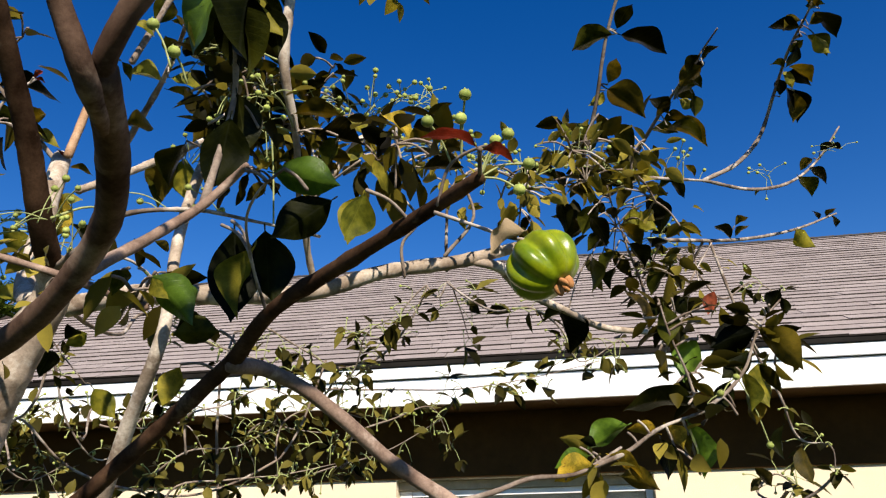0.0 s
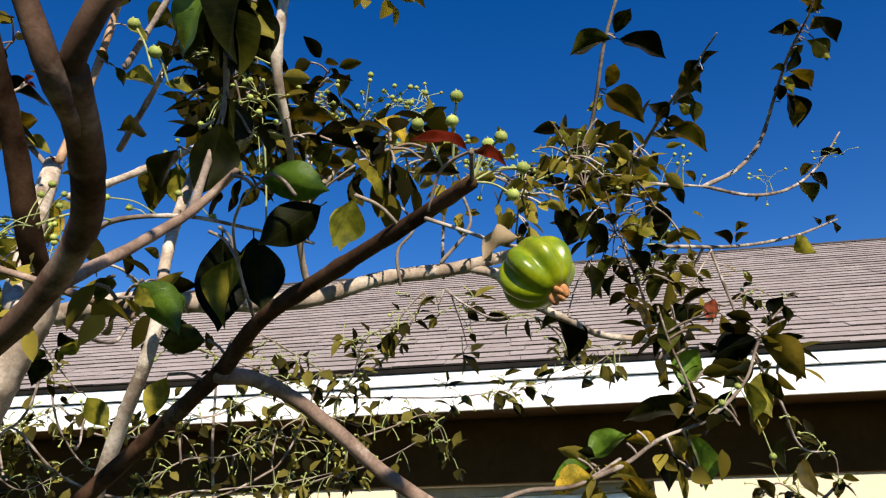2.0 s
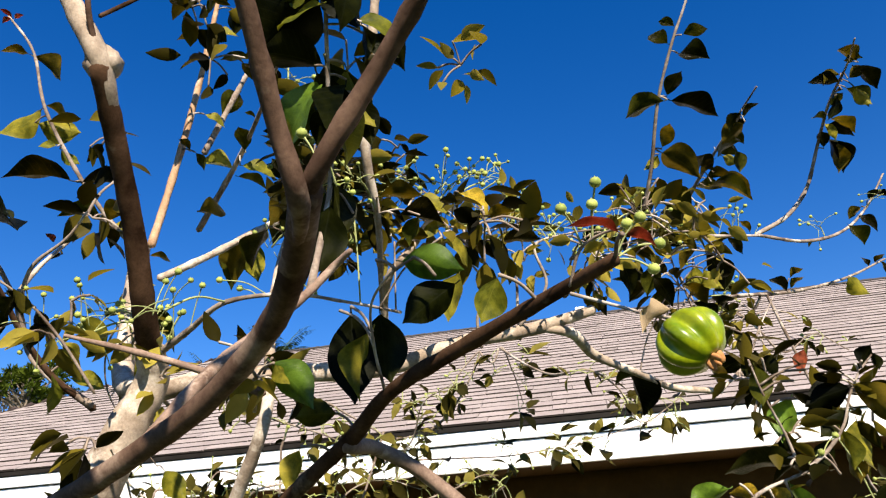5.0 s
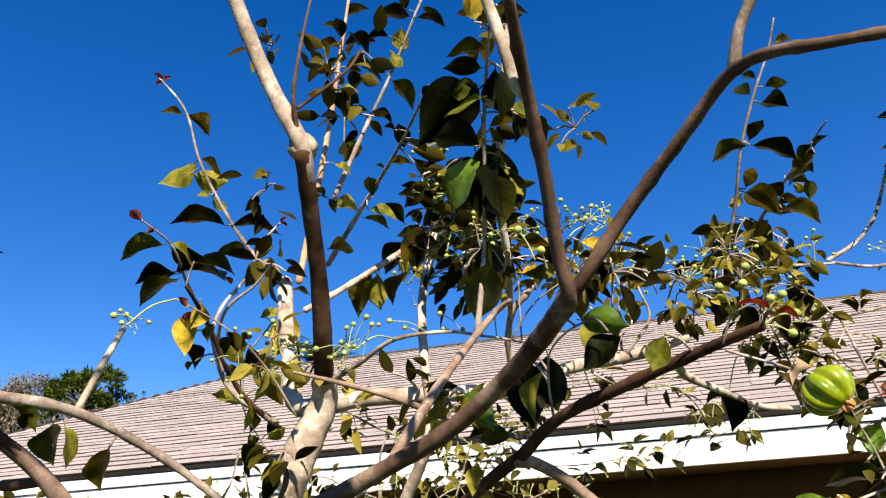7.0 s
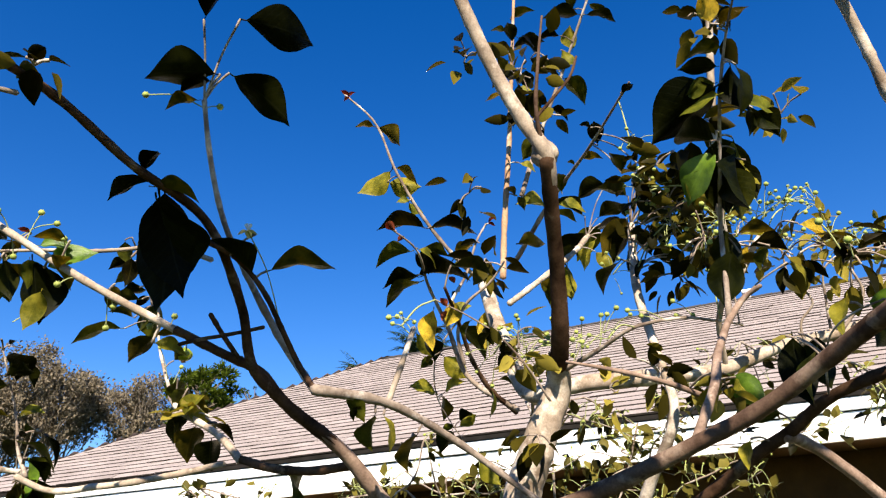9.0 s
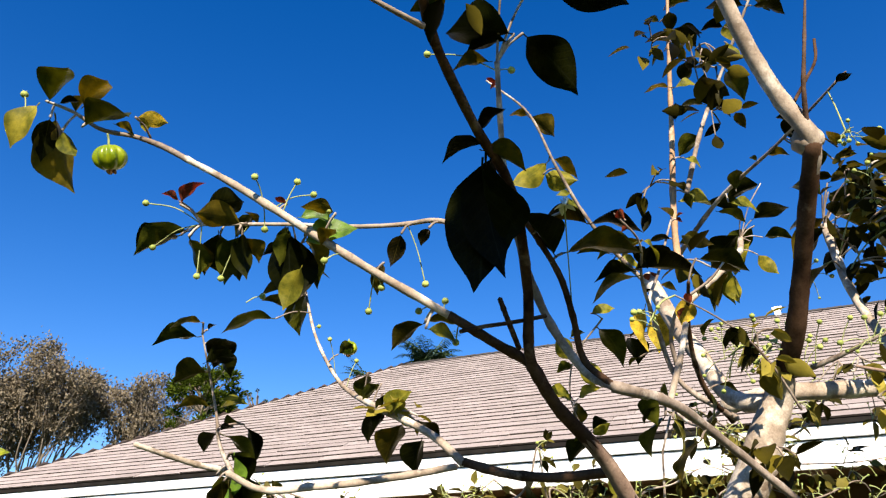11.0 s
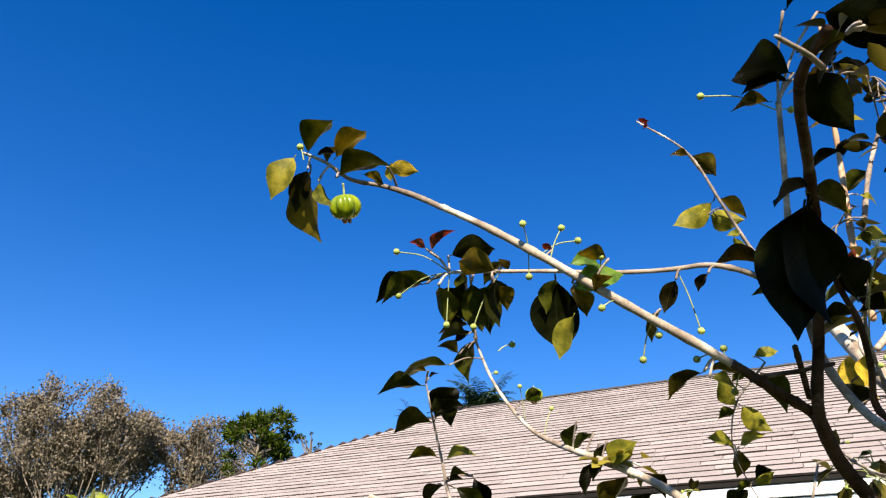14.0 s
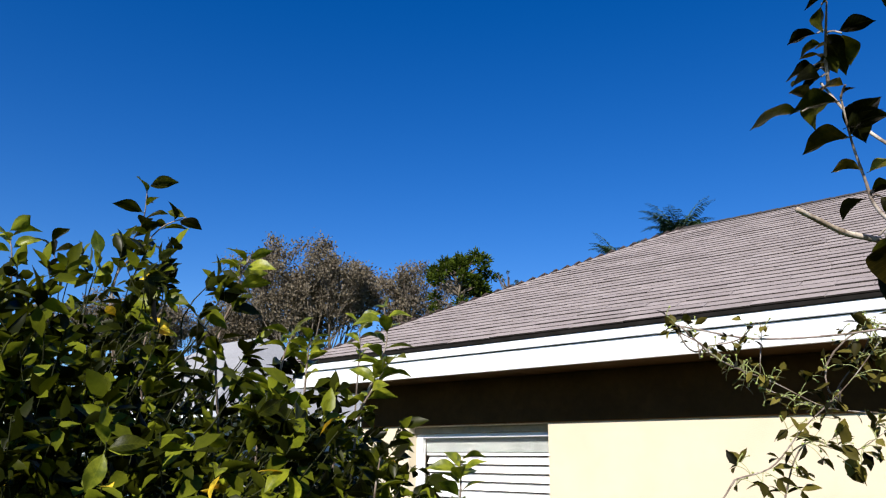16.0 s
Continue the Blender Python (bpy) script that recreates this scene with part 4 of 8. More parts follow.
limb("chain_twig", "twig", TWIG, [(-1.038, 0.504, 2.182, 0.0025), (-1.033, 0.485, 2.211, 0.0022), (-1.023, 0.457, 2.231, 0.0017), (-1.010, 0.420, 2.252, 0.0011)])
limb("left_fine", "twig", TWIG, [(-0.436, 0.478, 1.952, 0.0013), (-0.457, 0.450, 1.995, 0.0012), (-0.475, 0.434, 2.019, 0.0011), (-0.501, 0.417, 2.040, 0.0008), (-0.532, 0.400, 2.059, 0.0008)])
spurs("sprig_one", [(-0.696, 0.633, 2.407, -0.700, 0.640, 2.402), (-0.688, 0.637, 2.385, -0.712, 0.644, 2.383), (-0.673, 0.656, 2.348, -0.673, 0.647, 2.341), (-0.673, 0.656, 2.348, -0.685, 0.665, 2.350), (-0.651, 0.678, 2.300, -0.651, 0.665, 2.294), (-0.617, 0.703, 2.247, -0.616, 0.689, 2.241), (-0.621, 0.701, 2.252, -0.632, 0.708, 2.245)])
spurs("pale_stem", [(-0.580, 0.717, 2.206, -0.572, 0.720, 2.202), (-0.564, 0.692, 2.160, -0.554, 0.694, 2.159)])
spurs("sprig_two", [(-0.566, 0.452, 2.114, -0.578, 0.450, 2.116), (-0.575, 0.381, 2.146, -0.568, 0.378, 2.141), (-0.564, 0.508, 2.068, -0.593, 0.502, 2.058), (-0.558, 0.522, 2.042, -0.589, 0.527, 2.039)])
spurs("sprig_three", [(-0.542, 0.575, 2.205, -0.535, 0.569, 2.201), (-0.535, 0.594, 2.235, -0.527, 0.589, 2.238), (-0.564, 0.558, 2.137, -0.567, 0.567, 2.135)])
spurs("gl_stem", [(-0.742, 0.896, 2.161, -0.741, 0.883, 2.150), (-0.742, 0.896, 2.161, -0.736, 0.910, 2.165), (-0.759, 0.931, 2.106, -0.756, 0.927, 2.099), (-0.759, 0.942, 2.093, -0.753, 0.953, 2.107), (-0.760, 0.938, 2.097, -0.753, 0.943, 2.102), (-0.748, 0.985, 2.049, -0.741, 0.989, 2.059), (-0.683, 0.876, 2.220, -0.699, 0.860, 2.227), (-0.722, 0.889, 2.181, -0.741, 0.876, 2.194), (-0.726, 1.034, 2.000, -0.728, 1.055, 1.999)])
spurs("limb_tip", [(-0.982, 0.026, 2.165, -0.984, 0.027, 2.154), (-0.972, 0.041, 2.163, -0.979, 0.037, 2.146), (-0.968, 0.050, 2.160, -0.967, 0.045, 2.151), (-0.930, 0.085, 2.155, -0.927, 0.062, 2.161)])
spurs("back_twig", [(-0.856, 0.139, 2.079, -0.855, 0.131, 2.076), (-0.900, 0.131, 2.085, -0.922, 0.131, 2.079), (-0.900, 0.131, 2.085, -0.910, 0.129, 2.074), (-0.878, 0.135, 2.082, -0.880, 0.133, 2.073), (-0.863, 0.138, 2.080, -0.862, 0.134, 2.069), (-0.856, 0.139, 2.079, -0.853, 0.140, 2.090), (-0.900, 0.131, 2.085, -0.909, 0.111, 2.097), (-0.900, 0.131, 2.085, -0.915, 0.116, 2.104), (-0.863, 0.138, 2.080, -0.863, 0.141, 2.071), (-0.713, 0.163, 2.062, -0.716, 0.152, 2.049), (-0.688, 0.162, 2.058, -0.692, 0.152, 2.049), (-0.900, 0.131, 2.085, -0.914, 0.135, 2.084), (-0.900, 0.131, 2.085, -0.907, 0.125, 2.072), (-0.900, 0.131, 2.085, -0.902, 0.132, 2.102)])
spurs("limb_left", [(-0.787, 0.123, 2.054, -0.792, 0.131, 2.052), (-0.783, 0.125, 2.051, -0.793, 0.129, 2.045), (-0.775, 0.129, 2.045, -0.760, 0.123, 2.062), (-0.808, 0.113, 2.069, -0.802, 0.116, 2.076), (-0.738, 0.152, 2.019, -0.731, 0.152, 2.026), (-0.699, 0.181, 1.994, -0.711, 0.188, 1.985), (-0.699, 0.181, 1.994, -0.709, 0.184, 1.985), (-0.699, 0.181, 1.994, -0.707, 0.180, 1.977)])
spurs("low_sprig", [(-0.978, 0.240, 2.030, -0.971, 0.231, 2.038), (-0.978, 0.240, 2.030, -0.979, 0.248, 2.037), (-0.971, 0.275, 1.936, -0.964, 0.269, 1.935), (-0.959, 0.276, 1.911, -0.951, 0.274, 1.917), (-0.951, 0.277, 1.898, -0.957, 0.274, 1.891), (-0.953, 0.277, 1.901, -0.964, 0.274, 1.893), (-0.959, 0.276, 1.911, -0.951, 0.271, 1.916), (-0.956, 0.277, 1.906, -0.971, 0.280, 1.899), (-0.972, 0.274, 1.944, -0.974, 0.284, 1.945), (-0.972, 0.274, 1.940, -0.947, 0.282, 1.945), (-0.978, 0.245, 2.021, -0.977, 0.255, 2.024), (-0.951, 0.277, 1.898, -0.963, 0.282, 1.893), (-0.951, 0.277, 1.898, -0.960, 0.289, 1.889)])
spurs("low_limb", [(-0.882, 0.406, 1.992, -0.872, 0.395, 2.019), (-0.864, 0.394, 1.982, -0.853, 0.393, 2.004), (-0.850, 0.385, 1.974, -0.847, 0.383, 1.989), (-0.836, 0.378, 1.966, -0.831, 0.368, 1.971), (-0.974, 0.478, 2.068, -0.962, 0.480, 2.077), (-0.845, 0.382, 1.972, -0.837, 0.378, 1.989), (-1.031, 0.514, 2.157, -1.071, 0.489, 2.146)])
spurs("stem_two", [(-0.618, 0.112, 2.158, -0.603, 0.111, 2.180), (-0.618, 0.112, 2.158, -0.597, 0.115, 2.182), (-0.618, 0.112, 2.158, -0.601, 0.082, 2.216), (-0.618, 0.112, 2.158, -0.577, 0.099, 2.221), (-0.618, 0.112, 2.158, -0.606, 0.107, 2.171)])
spurs("bud_stem", [(-0.604, 0.179, 2.014, -0.596, 0.185, 2.023), (-0.609, 0.152, 2.027, -0.584, 0.151, 2.040)])
spurs("mid_twig", [(-0.442, 0.890, 2.331, -0.417, 0.893, 2.352), (-0.443, 0.882, 2.326, -0.437, 0.861, 2.356), (-0.442, 0.890, 2.331, -0.420, 0.884, 2.359), (-0.451, 0.830, 2.285, -0.425, 0.837, 2.276), (-0.482, 0.773, 2.231, -0.472, 0.768, 2.227), (-0.469, 0.786, 2.247, -0.464, 0.797, 2.233), (-0.442, 0.890, 2.331, -0.408, 0.894, 2.329), (-0.442, 0.890, 2.331, -0.442, 0.881, 2.338), (-0.460, 0.795, 2.257, -0.466, 0.802, 2.250), (-0.442, 0.890, 2.331, -0.428, 0.893, 2.325), (-0.442, 0.890, 2.331, -0.394, 0.874, 2.419)])
spurs("orange_twig", [(-0.496, 0.702, 2.628, -0.491, 0.690, 2.627), (-0.497, 0.702, 2.616, -0.491, 0.691, 2.610), (-0.495, 0.702, 2.640, -0.500, 0.713, 2.637), (-0.497, 0.702, 2.616, -0.505, 0.713, 2.614), (-0.502, 0.703, 2.580, -0.476, 0.704, 2.576), (-0.507, 0.703, 2.529, -0.501, 0.697, 2.524), (-0.527, 0.696, 2.339, -0.512, 0.694, 2.332), (-0.527, 0.696, 2.339, -0.513, 0.706, 2.338), (-0.522, 0.700, 2.396, -0.505, 0.705, 2.397), (-0.488, 0.700, 2.699, -0.495, 0.709, 2.696), (-0.490, 0.701, 2.675, -0.504, 0.708, 2.672)])
spurs("grey_twig", [(-0.405, 0.722, 2.594, -0.413, 0.706, 2.596), (-0.421, 0.731, 2.566, -0.427, 0.734, 2.575), (-0.371, 0.704, 2.650, -0.364, 0.693, 2.643), (-0.393, 0.716, 2.613, -0.409, 0.695, 2.616), (-0.365, 0.701, 2.660, -0.382, 0.704, 2.671)])
spurs("grey_twig_two", [(-0.441, 0.704, 2.334, -0.442, 0.709, 2.326), (-0.456, 0.721, 2.331, -0.455, 0.721, 2.316), (-0.527, 0.776, 2.282, -0.538, 0.767, 2.285), (-0.375, 0.626, 2.348, -0.366, 0.627, 2.343), (-0.355, 0.600, 2.353, -0.367, 0.593, 2.353), (-0.308, 0.539, 2.364, -0.315, 0.538, 2.357), (-0.375, 0.626, 2.348, -0.340, 0.640, 2.296), (-0.368, 0.617, 2.350, -0.319, 0.648, 2.313), (-0.361, 0.609, 2.351, -0.312, 0.638, 2.325)])
spurs("big_stem", [(-0.214, 0.400, 2.182, -0.216, 0.399, 2.180), (-0.215, 0.403, 2.178, -0.204, 0.413, 2.180), (-0.199, 0.357, 2.230, -0.193, 0.362, 2.234), (-0.198, 0.354, 2.233, -0.188, 0.362, 2.229), (-0.208, 0.380, 2.207, -0.190, 0.395, 2.207), (-0.210, 0.386, 2.199, -0.185, 0.405, 2.200), (-0.209, 0.383, 2.203, -0.183, 0.391, 2.199), (-0.209, 0.383, 2.203, -0.180, 0.396, 2.197), (-0.233, 0.462, 2.100, -0.219, 0.479, 2.080), (-0.220, 0.420, 2.158, -0.233, 0.417, 2.156), (-0.221, 0.424, 2.153, -0.211, 0.429, 2.156), (-0.220, 0.420, 2.158, -0.196, 0.424, 2.156), (-0.216, 0.407, 2.174, -0.225, 0.402, 2.174), (-0.217, 0.410, 2.170, -0.204, 0.417, 2.167), (-0.190, 0.330, 2.250, -0.203, 0.329, 2.259)])
spurs("big_stem", [(-0.191, 0.334, 2.249, -0.198, 0.331, 2.253)])
spurs("limb_two", [(-0.207, 0.451, 1.894, -0.221, 0.448, 1.908), (-0.229, 0.469, 1.884, -0.247, 0.449, 1.887), (-0.068, 0.335, 1.927, -0.086, 0.317, 1.938), (-0.028, 0.296, 1.929, -0.025, 0.269, 1.929), (-0.028, 0.296, 1.929, -0.025, 0.268, 1.928)])
spurs("cross_twig", [(-0.277, 0.440, 1.927, -0.261, 0.428, 1.946), (-0.274, 0.443, 1.926, -0.249, 0.433, 1.939), (-0.280, 0.437, 1.928, -0.249, 0.404, 1.934), (-0.292, 0.426, 1.933, -0.257, 0.392, 1.936)])
spurs("front_shoot", [(-0.146, 0.337, 1.958, -0.155, 0.327, 1.961), (-0.133, 0.326, 1.959, -0.124, 0.337, 1.951), (-0.174, 0.381, 1.939, -0.191, 0.390, 1.961), (-0.176, 0.390, 1.933, -0.192, 0.401, 1.958), (-0.175, 0.386, 1.936, -0.201, 0.397, 1.962)])
spurs("left_twig", [(-0.545, 0.286, 1.926, -0.547, 0.289, 1.917), (-0.539, 0.297, 1.926, -0.542, 0.295, 1.916), (-0.520, 0.332, 1.912, -0.525, 0.330, 1.904)])
spurs("left_outer", [(-0.517, 0.391, 2.067, -0.506, 0.384, 2.088), (-0.521, 0.526, 1.991, -0.510, 0.528, 1.998)])
spurs("right_riser", [(0.097, 0.812, 2.376, 0.107, 0.814, 2.370), (0.097, 0.812, 2.376, 0.109, 0.821, 2.375), (0.097, 0.812, 2.376, 0.108, 0.822, 2.380), (0.081, 0.851, 2.320, 0.092, 0.847, 2.316), (0.081, 0.851, 2.320, 0.088, 0.847, 2.313), (0.079, 0.856, 2.313, 0.089, 0.862, 2.318), (0.065, 0.890, 2.269, 0.059, 0.879, 2.262), (0.053, 0.918, 2.238, 0.054, 0.925, 2.244), (0.070, 0.878, 2.283, 0.086, 0.878, 2.280), (0.072, 0.874, 2.287, 0.094, 0.881, 2.281), (0.063, 0.894, 2.265, 0.089, 0.900, 2.262), (0.058, 0.906, 2.251, 0.078, 0.914, 2.253), (0.119, 0.782, 2.424, 0.128, 0.786, 2.421), (0.125, 0.774, 2.439, 0.134, 0.768, 2.435), (0.155, 0.750, 2.499, 0.160, 0.762, 2.503)])
spurs("right_riser", [(0.053, 0.918, 2.238, 0.027, 0.887, 2.195), (0.053, 0.918, 2.238, 0.014, 0.877, 2.216), (0.067, 0.886, 2.274, 0.074, 0.910, 2.295), (0.053, 0.918, 2.238, 0.076, 0.924, 2.233), (0.053, 0.918, 2.238, 0.043, 0.912, 2.205), (0.062, 0.898, 2.260, 0.109, 0.919, 2.261)])
spurs("right_curl", [(0.430, 1.224, 2.512, 0.449, 1.233, 2.519), (0.433, 1.206, 2.523, 0.442, 1.217, 2.534), (0.446, 1.103, 2.553, 0.445, 1.099, 2.544), (0.445, 1.119, 2.551, 0.457, 1.123, 2.548), (0.447, 1.087, 2.554, 0.451, 1.089, 2.541), (0.445, 1.119, 2.551, 0.448, 1.115, 2.538), (0.425, 1.238, 2.500, 0.435, 1.233, 2.495), (0.446, 1.103, 2.553, 0.451, 1.106, 2.565), (0.446, 1.103, 2.553, 0.462, 1.103, 2.533), (0.442, 1.150, 2.548, 0.451, 1.149, 2.551), (0.438, 1.183, 2.536, 0.441, 1.179, 2.526), (0.428, 1.229, 2.509, 0.461, 1.232, 2.505), (0.447, 1.063, 2.554, 0.461, 1.058, 2.549)])
spurs("right_mass", [(0.291, 1.187, 2.564, 0.299, 1.193, 2.561), (0.257, 1.264, 2.542, 0.258, 1.270, 2.555), (0.261, 1.255, 2.545, 0.262, 1.252, 2.524), (0.236, 1.307, 2.527, 0.245, 1.306, 2.500), (0.241, 1.299, 2.530, 0.252, 1.302, 2.518), (0.228, 1.325, 2.522, 0.240, 1.330, 2.523), (0.298, 1.170, 2.568, 0.295, 1.165, 2.560), (0.295, 1.179, 2.566, 0.299, 1.177, 2.544), (0.274, 1.229, 2.554, 0.297, 1.232, 2.538), (0.269, 1.237, 2.551, 0.286, 1.238, 2.525), (0.224, 1.334, 2.517, 0.238, 1.332, 2.505)])
spurs("right_base", [(0.179, 1.014, 2.250, 0.172, 1.019, 2.256), (0.110, 0.966, 2.222, 0.135, 0.946, 2.203)])
spurs("right_far", [(0.328, 1.318, 2.258, 0.339, 1.315, 2.283), (0.682, 1.798, 2.471, 0.692, 1.795, 2.476)])
spurs("right_arm_lo", [(0.531, 1.383, 2.433, 0.528, 1.389, 2.441), (0.538, 1.390, 2.440, 0.538, 1.382, 2.448)])
spurs("right_low", [(0.150, 0.637, 1.895, 0.140, 0.635, 1.903), (0.169, 0.634, 1.930, 0.159, 0.631, 1.937), (0.135, 0.637, 1.880, 0.142, 0.646, 1.869), (0.131, 0.636, 1.877, 0.142, 0.641, 1.862), (0.171, 0.633, 1.933, 0.158, 0.628, 1.941), (0.179, 0.633, 1.945, 0.177, 0.623, 1.948), (0.176, 0.633, 1.941, 0.172, 0.624, 1.946)])
spurs("right_low_b", [(0.098, 0.624, 1.918, 0.117, 0.625, 1.923), (0.089, 0.618, 1.953, 0.086, 0.607, 1.950), (0.094, 0.622, 1.931, 0.120, 0.621, 1.937), (0.109, 0.633, 1.877, 0.096, 0.637, 1.875), (0.110, 0.633, 1.875, 0.102, 0.622, 1.870), (0.093, 0.621, 1.936, 0.129, 0.612, 1.943)])
spurs("low_stub_b", [(0.070, 0.630, 1.848, 0.061, 0.627, 1.859), (0.059, 0.630, 1.841, 0.052, 0.628, 1.850), (0.083, 0.631, 1.854, 0.095, 0.654, 1.813), (0.097, 0.633, 1.859, 0.109, 0.657, 1.817)])
spurs("low_stub", [(0.029, 0.629, 1.829, 0.023, 0.636, 1.836), (0.024, 0.627, 1.826, 0.020, 0.641, 1.823), (0.029, 0.629, 1.829, 0.027, 0.644, 1.823), (0.001, 0.621, 1.819, -0.001, 0.630, 1.815)])
spurs("spur_rise", [(0.126, 1.002, 2.043, 0.120, 0.990, 2.040), (0.109, 0.970, 2.120, 0.084, 0.916, 2.090), (0.115, 0.978, 2.101, 0.124, 0.963, 2.095), (0.104, 0.962, 2.137, 0.085, 0.902, 2.108), (0.103, 0.961, 2.141, 0.100, 0.904, 2.116), (0.089, 0.941, 2.189, 0.053, 0.890, 2.153), (0.086, 0.938, 2.195, 0.069, 0.901, 2.173), (0.094, 0.947, 2.174, 0.119, 0.901, 2.160), (0.098, 0.953, 2.159, 0.123, 0.898, 2.142), (0.096, 0.950, 2.166, 0.092, 0.904, 2.144), (0.107, 0.968, 2.125, 0.129, 0.921, 2.112), (0.116, 0.980, 2.096, 0.148, 0.930, 2.082), (0.085, 0.937, 2.197, 0.114, 0.890, 2.188), (0.092, 0.945, 2.178, 0.144, 0.910, 2.182), (0.092, 0.945, 2.178, 0.118, 0.945, 2.187)])
spurs("spur_rise", [(0.092, 0.945, 2.178, 0.062, 0.937, 2.164), (0.099, 0.955, 2.155, 0.084, 0.946, 2.149)])
spurs("limb_tail", [(0.018, 0.916, 2.033, 0.052, 0.898, 2.102)])
spurs("spur_fan_b", [(-0.021, 0.802, 2.167, 0.015, 0.868, 2.171), (-0.021, 0.802, 2.167, -0.015, 0.858, 2.209)])
spurs("white_twig", [(-0.345, 0.686, 2.237, -0.340, 0.669, 2.274), (-0.345, 0.686, 2.237, -0.331, 0.677, 2.281), (-0.345, 0.686, 2.237, -0.342, 0.667, 2.242), (-0.345, 0.680, 2.226, -0.340, 0.673, 2.231), (-0.345, 0.686, 2.237, -0.330, 0.670, 2.291), (-0.345, 0.686, 2.237, -0.326, 0.694, 2.265), (-0.345, 0.686, 2.237, -0.327, 0.704, 2.242), (-0.345, 0.686, 2.237, -0.353, 0.694, 2.243), (-0.345, 0.686, 2.237, -0.305, 0.660, 2.289), (-0.345, 0.686, 2.237, -0.295, 0.697, 2.286), (-0.345, 0.686, 2.237, -0.292, 0.692, 2.247), (-0.344, 0.650, 2.172, -0.276, 0.618, 2.189), (-0.344, 0.638, 2.150, -0.292, 0.631, 2.158), (-0.344, 0.638, 2.150, -0.290, 0.635, 2.154), (-0.344, 0.656, 2.183, -0.341, 0.608, 2.211)])
spurs("white_twig", [(-0.344, 0.638, 2.150, -0.357, 0.613, 2.156), (-0.344, 0.650, 2.172, -0.315, 0.608, 2.194), (-0.344, 0.632, 2.139, -0.325, 0.625, 2.146)])
spurs("spur_fan", [(-0.214, 0.667, 2.218, -0.241, 0.600, 2.213), (-0.214, 0.667, 2.218, -0.270, 0.613, 2.212), (-0.214, 0.667, 2.218, -0.262, 0.630, 2.178), (-0.212, 0.668, 2.216, -0.250, 0.633, 2.155), (-0.199, 0.674, 2.204, -0.211, 0.642, 2.172), (-0.214, 0.667, 2.218, -0.234, 0.618, 2.198), (-0.184, 0.682, 2.189, -0.201, 0.632, 2.149), (-0.175, 0.688, 2.178, -0.181, 0.643, 2.153), (-0.214, 0.667, 2.218, -0.207, 0.625, 2.212), (-0.162, 0.699, 2.153, -0.154, 0.654, 2.136), (-0.172, 0.689, 2.176, -0.147, 0.586, 2.147), (-0.162, 0.699, 2.153, -0.123, 0.589, 2.114), (-0.156, 0.711, 2.124, -0.114, 0.612, 2.100)])
spurs("arc_twig", [(-0.232, 0.657, 2.058, -0.228, 0.644, 2.132), (-0.242, 0.629, 2.053, -0.168, 0.594, 2.104)])
spurs("top_twig", [(-0.2288, 0.5833, 2.134, -0.217, 0.542, 2.129), (-0.2288, 0.5833, 2.134, -0.207, 0.571, 2.124), (-0.2288, 0.5833, 2.134, -0.183, 0.570, 2.119)])
spurs("spur_mid", [(-0.085, 0.719, 2.140, -0.094, 0.604, 2.107)])
spurs("chain_twig", [(-1.036, 0.497, 2.192, -1.044, 0.503, 2.196), (-1.037, 0.502, 2.185, -1.040, 0.513, 2.190), (-1.023, 0.457, 2.231, -1.006, 0.458, 2.224), (-1.034, 0.488, 2.206, -1.048, 0.484, 2.205), (-1.035, 0.493, 2.199, -1.044, 0.499, 2.206), (-1.036, 0.497, 2.192, -1.040, 0.484, 2.185), (-1.038, 0.504, 2.182, -1.058, 0.492, 2.161), (-1.038, 0.504, 2.182, -1.046, 0.496, 2.169), (-1.022, 0.454, 2.233, -1.031, 0.450, 2.230), (-1.010, 0.420, 2.252, -1.015, 0.413, 2.246), (-1.023, 0.457, 2.231, -1.011, 0.462, 2.230)])
spurs("left_fine", [(-0.519, 0.407, 2.051, -0.518, 0.398, 2.047)])
leaves("sprig_one", "bronze", [(-0.721, 0.620, 2.480, -0.748, 0.602, 2.483, 2), (-0.725, 0.626, 2.485, -0.691, 0.651, 2.452, -12), (-0.694, 0.633, 2.401, -0.655, 0.653, 2.380, -8), (-0.651, 0.665, 2.294, -0.717, 0.622, 2.299, 4), (-0.616, 0.689, 2.241, -0.580, 0.669, 2.257, -3)])
leaves("sprig_one", "lit_green", [(-0.700, 0.640, 2.402, -0.759, 0.657, 2.375, 80), (-0.712, 0.644, 2.383, -0.668, 0.675, 2.375, -74), (-0.673, 0.647, 2.341, -0.687, 0.632, 2.338, -86), (-0.685, 0.665, 2.350, -0.670, 0.686, 2.335, -86), (-0.632, 0.708, 2.245, -0.591, 0.722, 2.237, 59)])
leaves("sprig_one", "green", [(-0.657, 0.675, 2.300, -0.581, 0.694, 2.300, -1), (-0.629, 0.701, 2.255, -0.675, 0.673, 2.257, 6)])
leaves("sprig_one", "red", [(-0.777, 0.631, 2.567, -0.787, 0.622, 2.580, 9), (-0.787, 0.643, 2.579, -0.776, 0.645, 2.588, 1), (-0.774, 0.627, 2.564, -0.786, 0.624, 2.556, 1)])
leaves("pale_stem", "bronze", [(-0.572, 0.720, 2.202, -0.548, 0.734, 2.202, -8)])
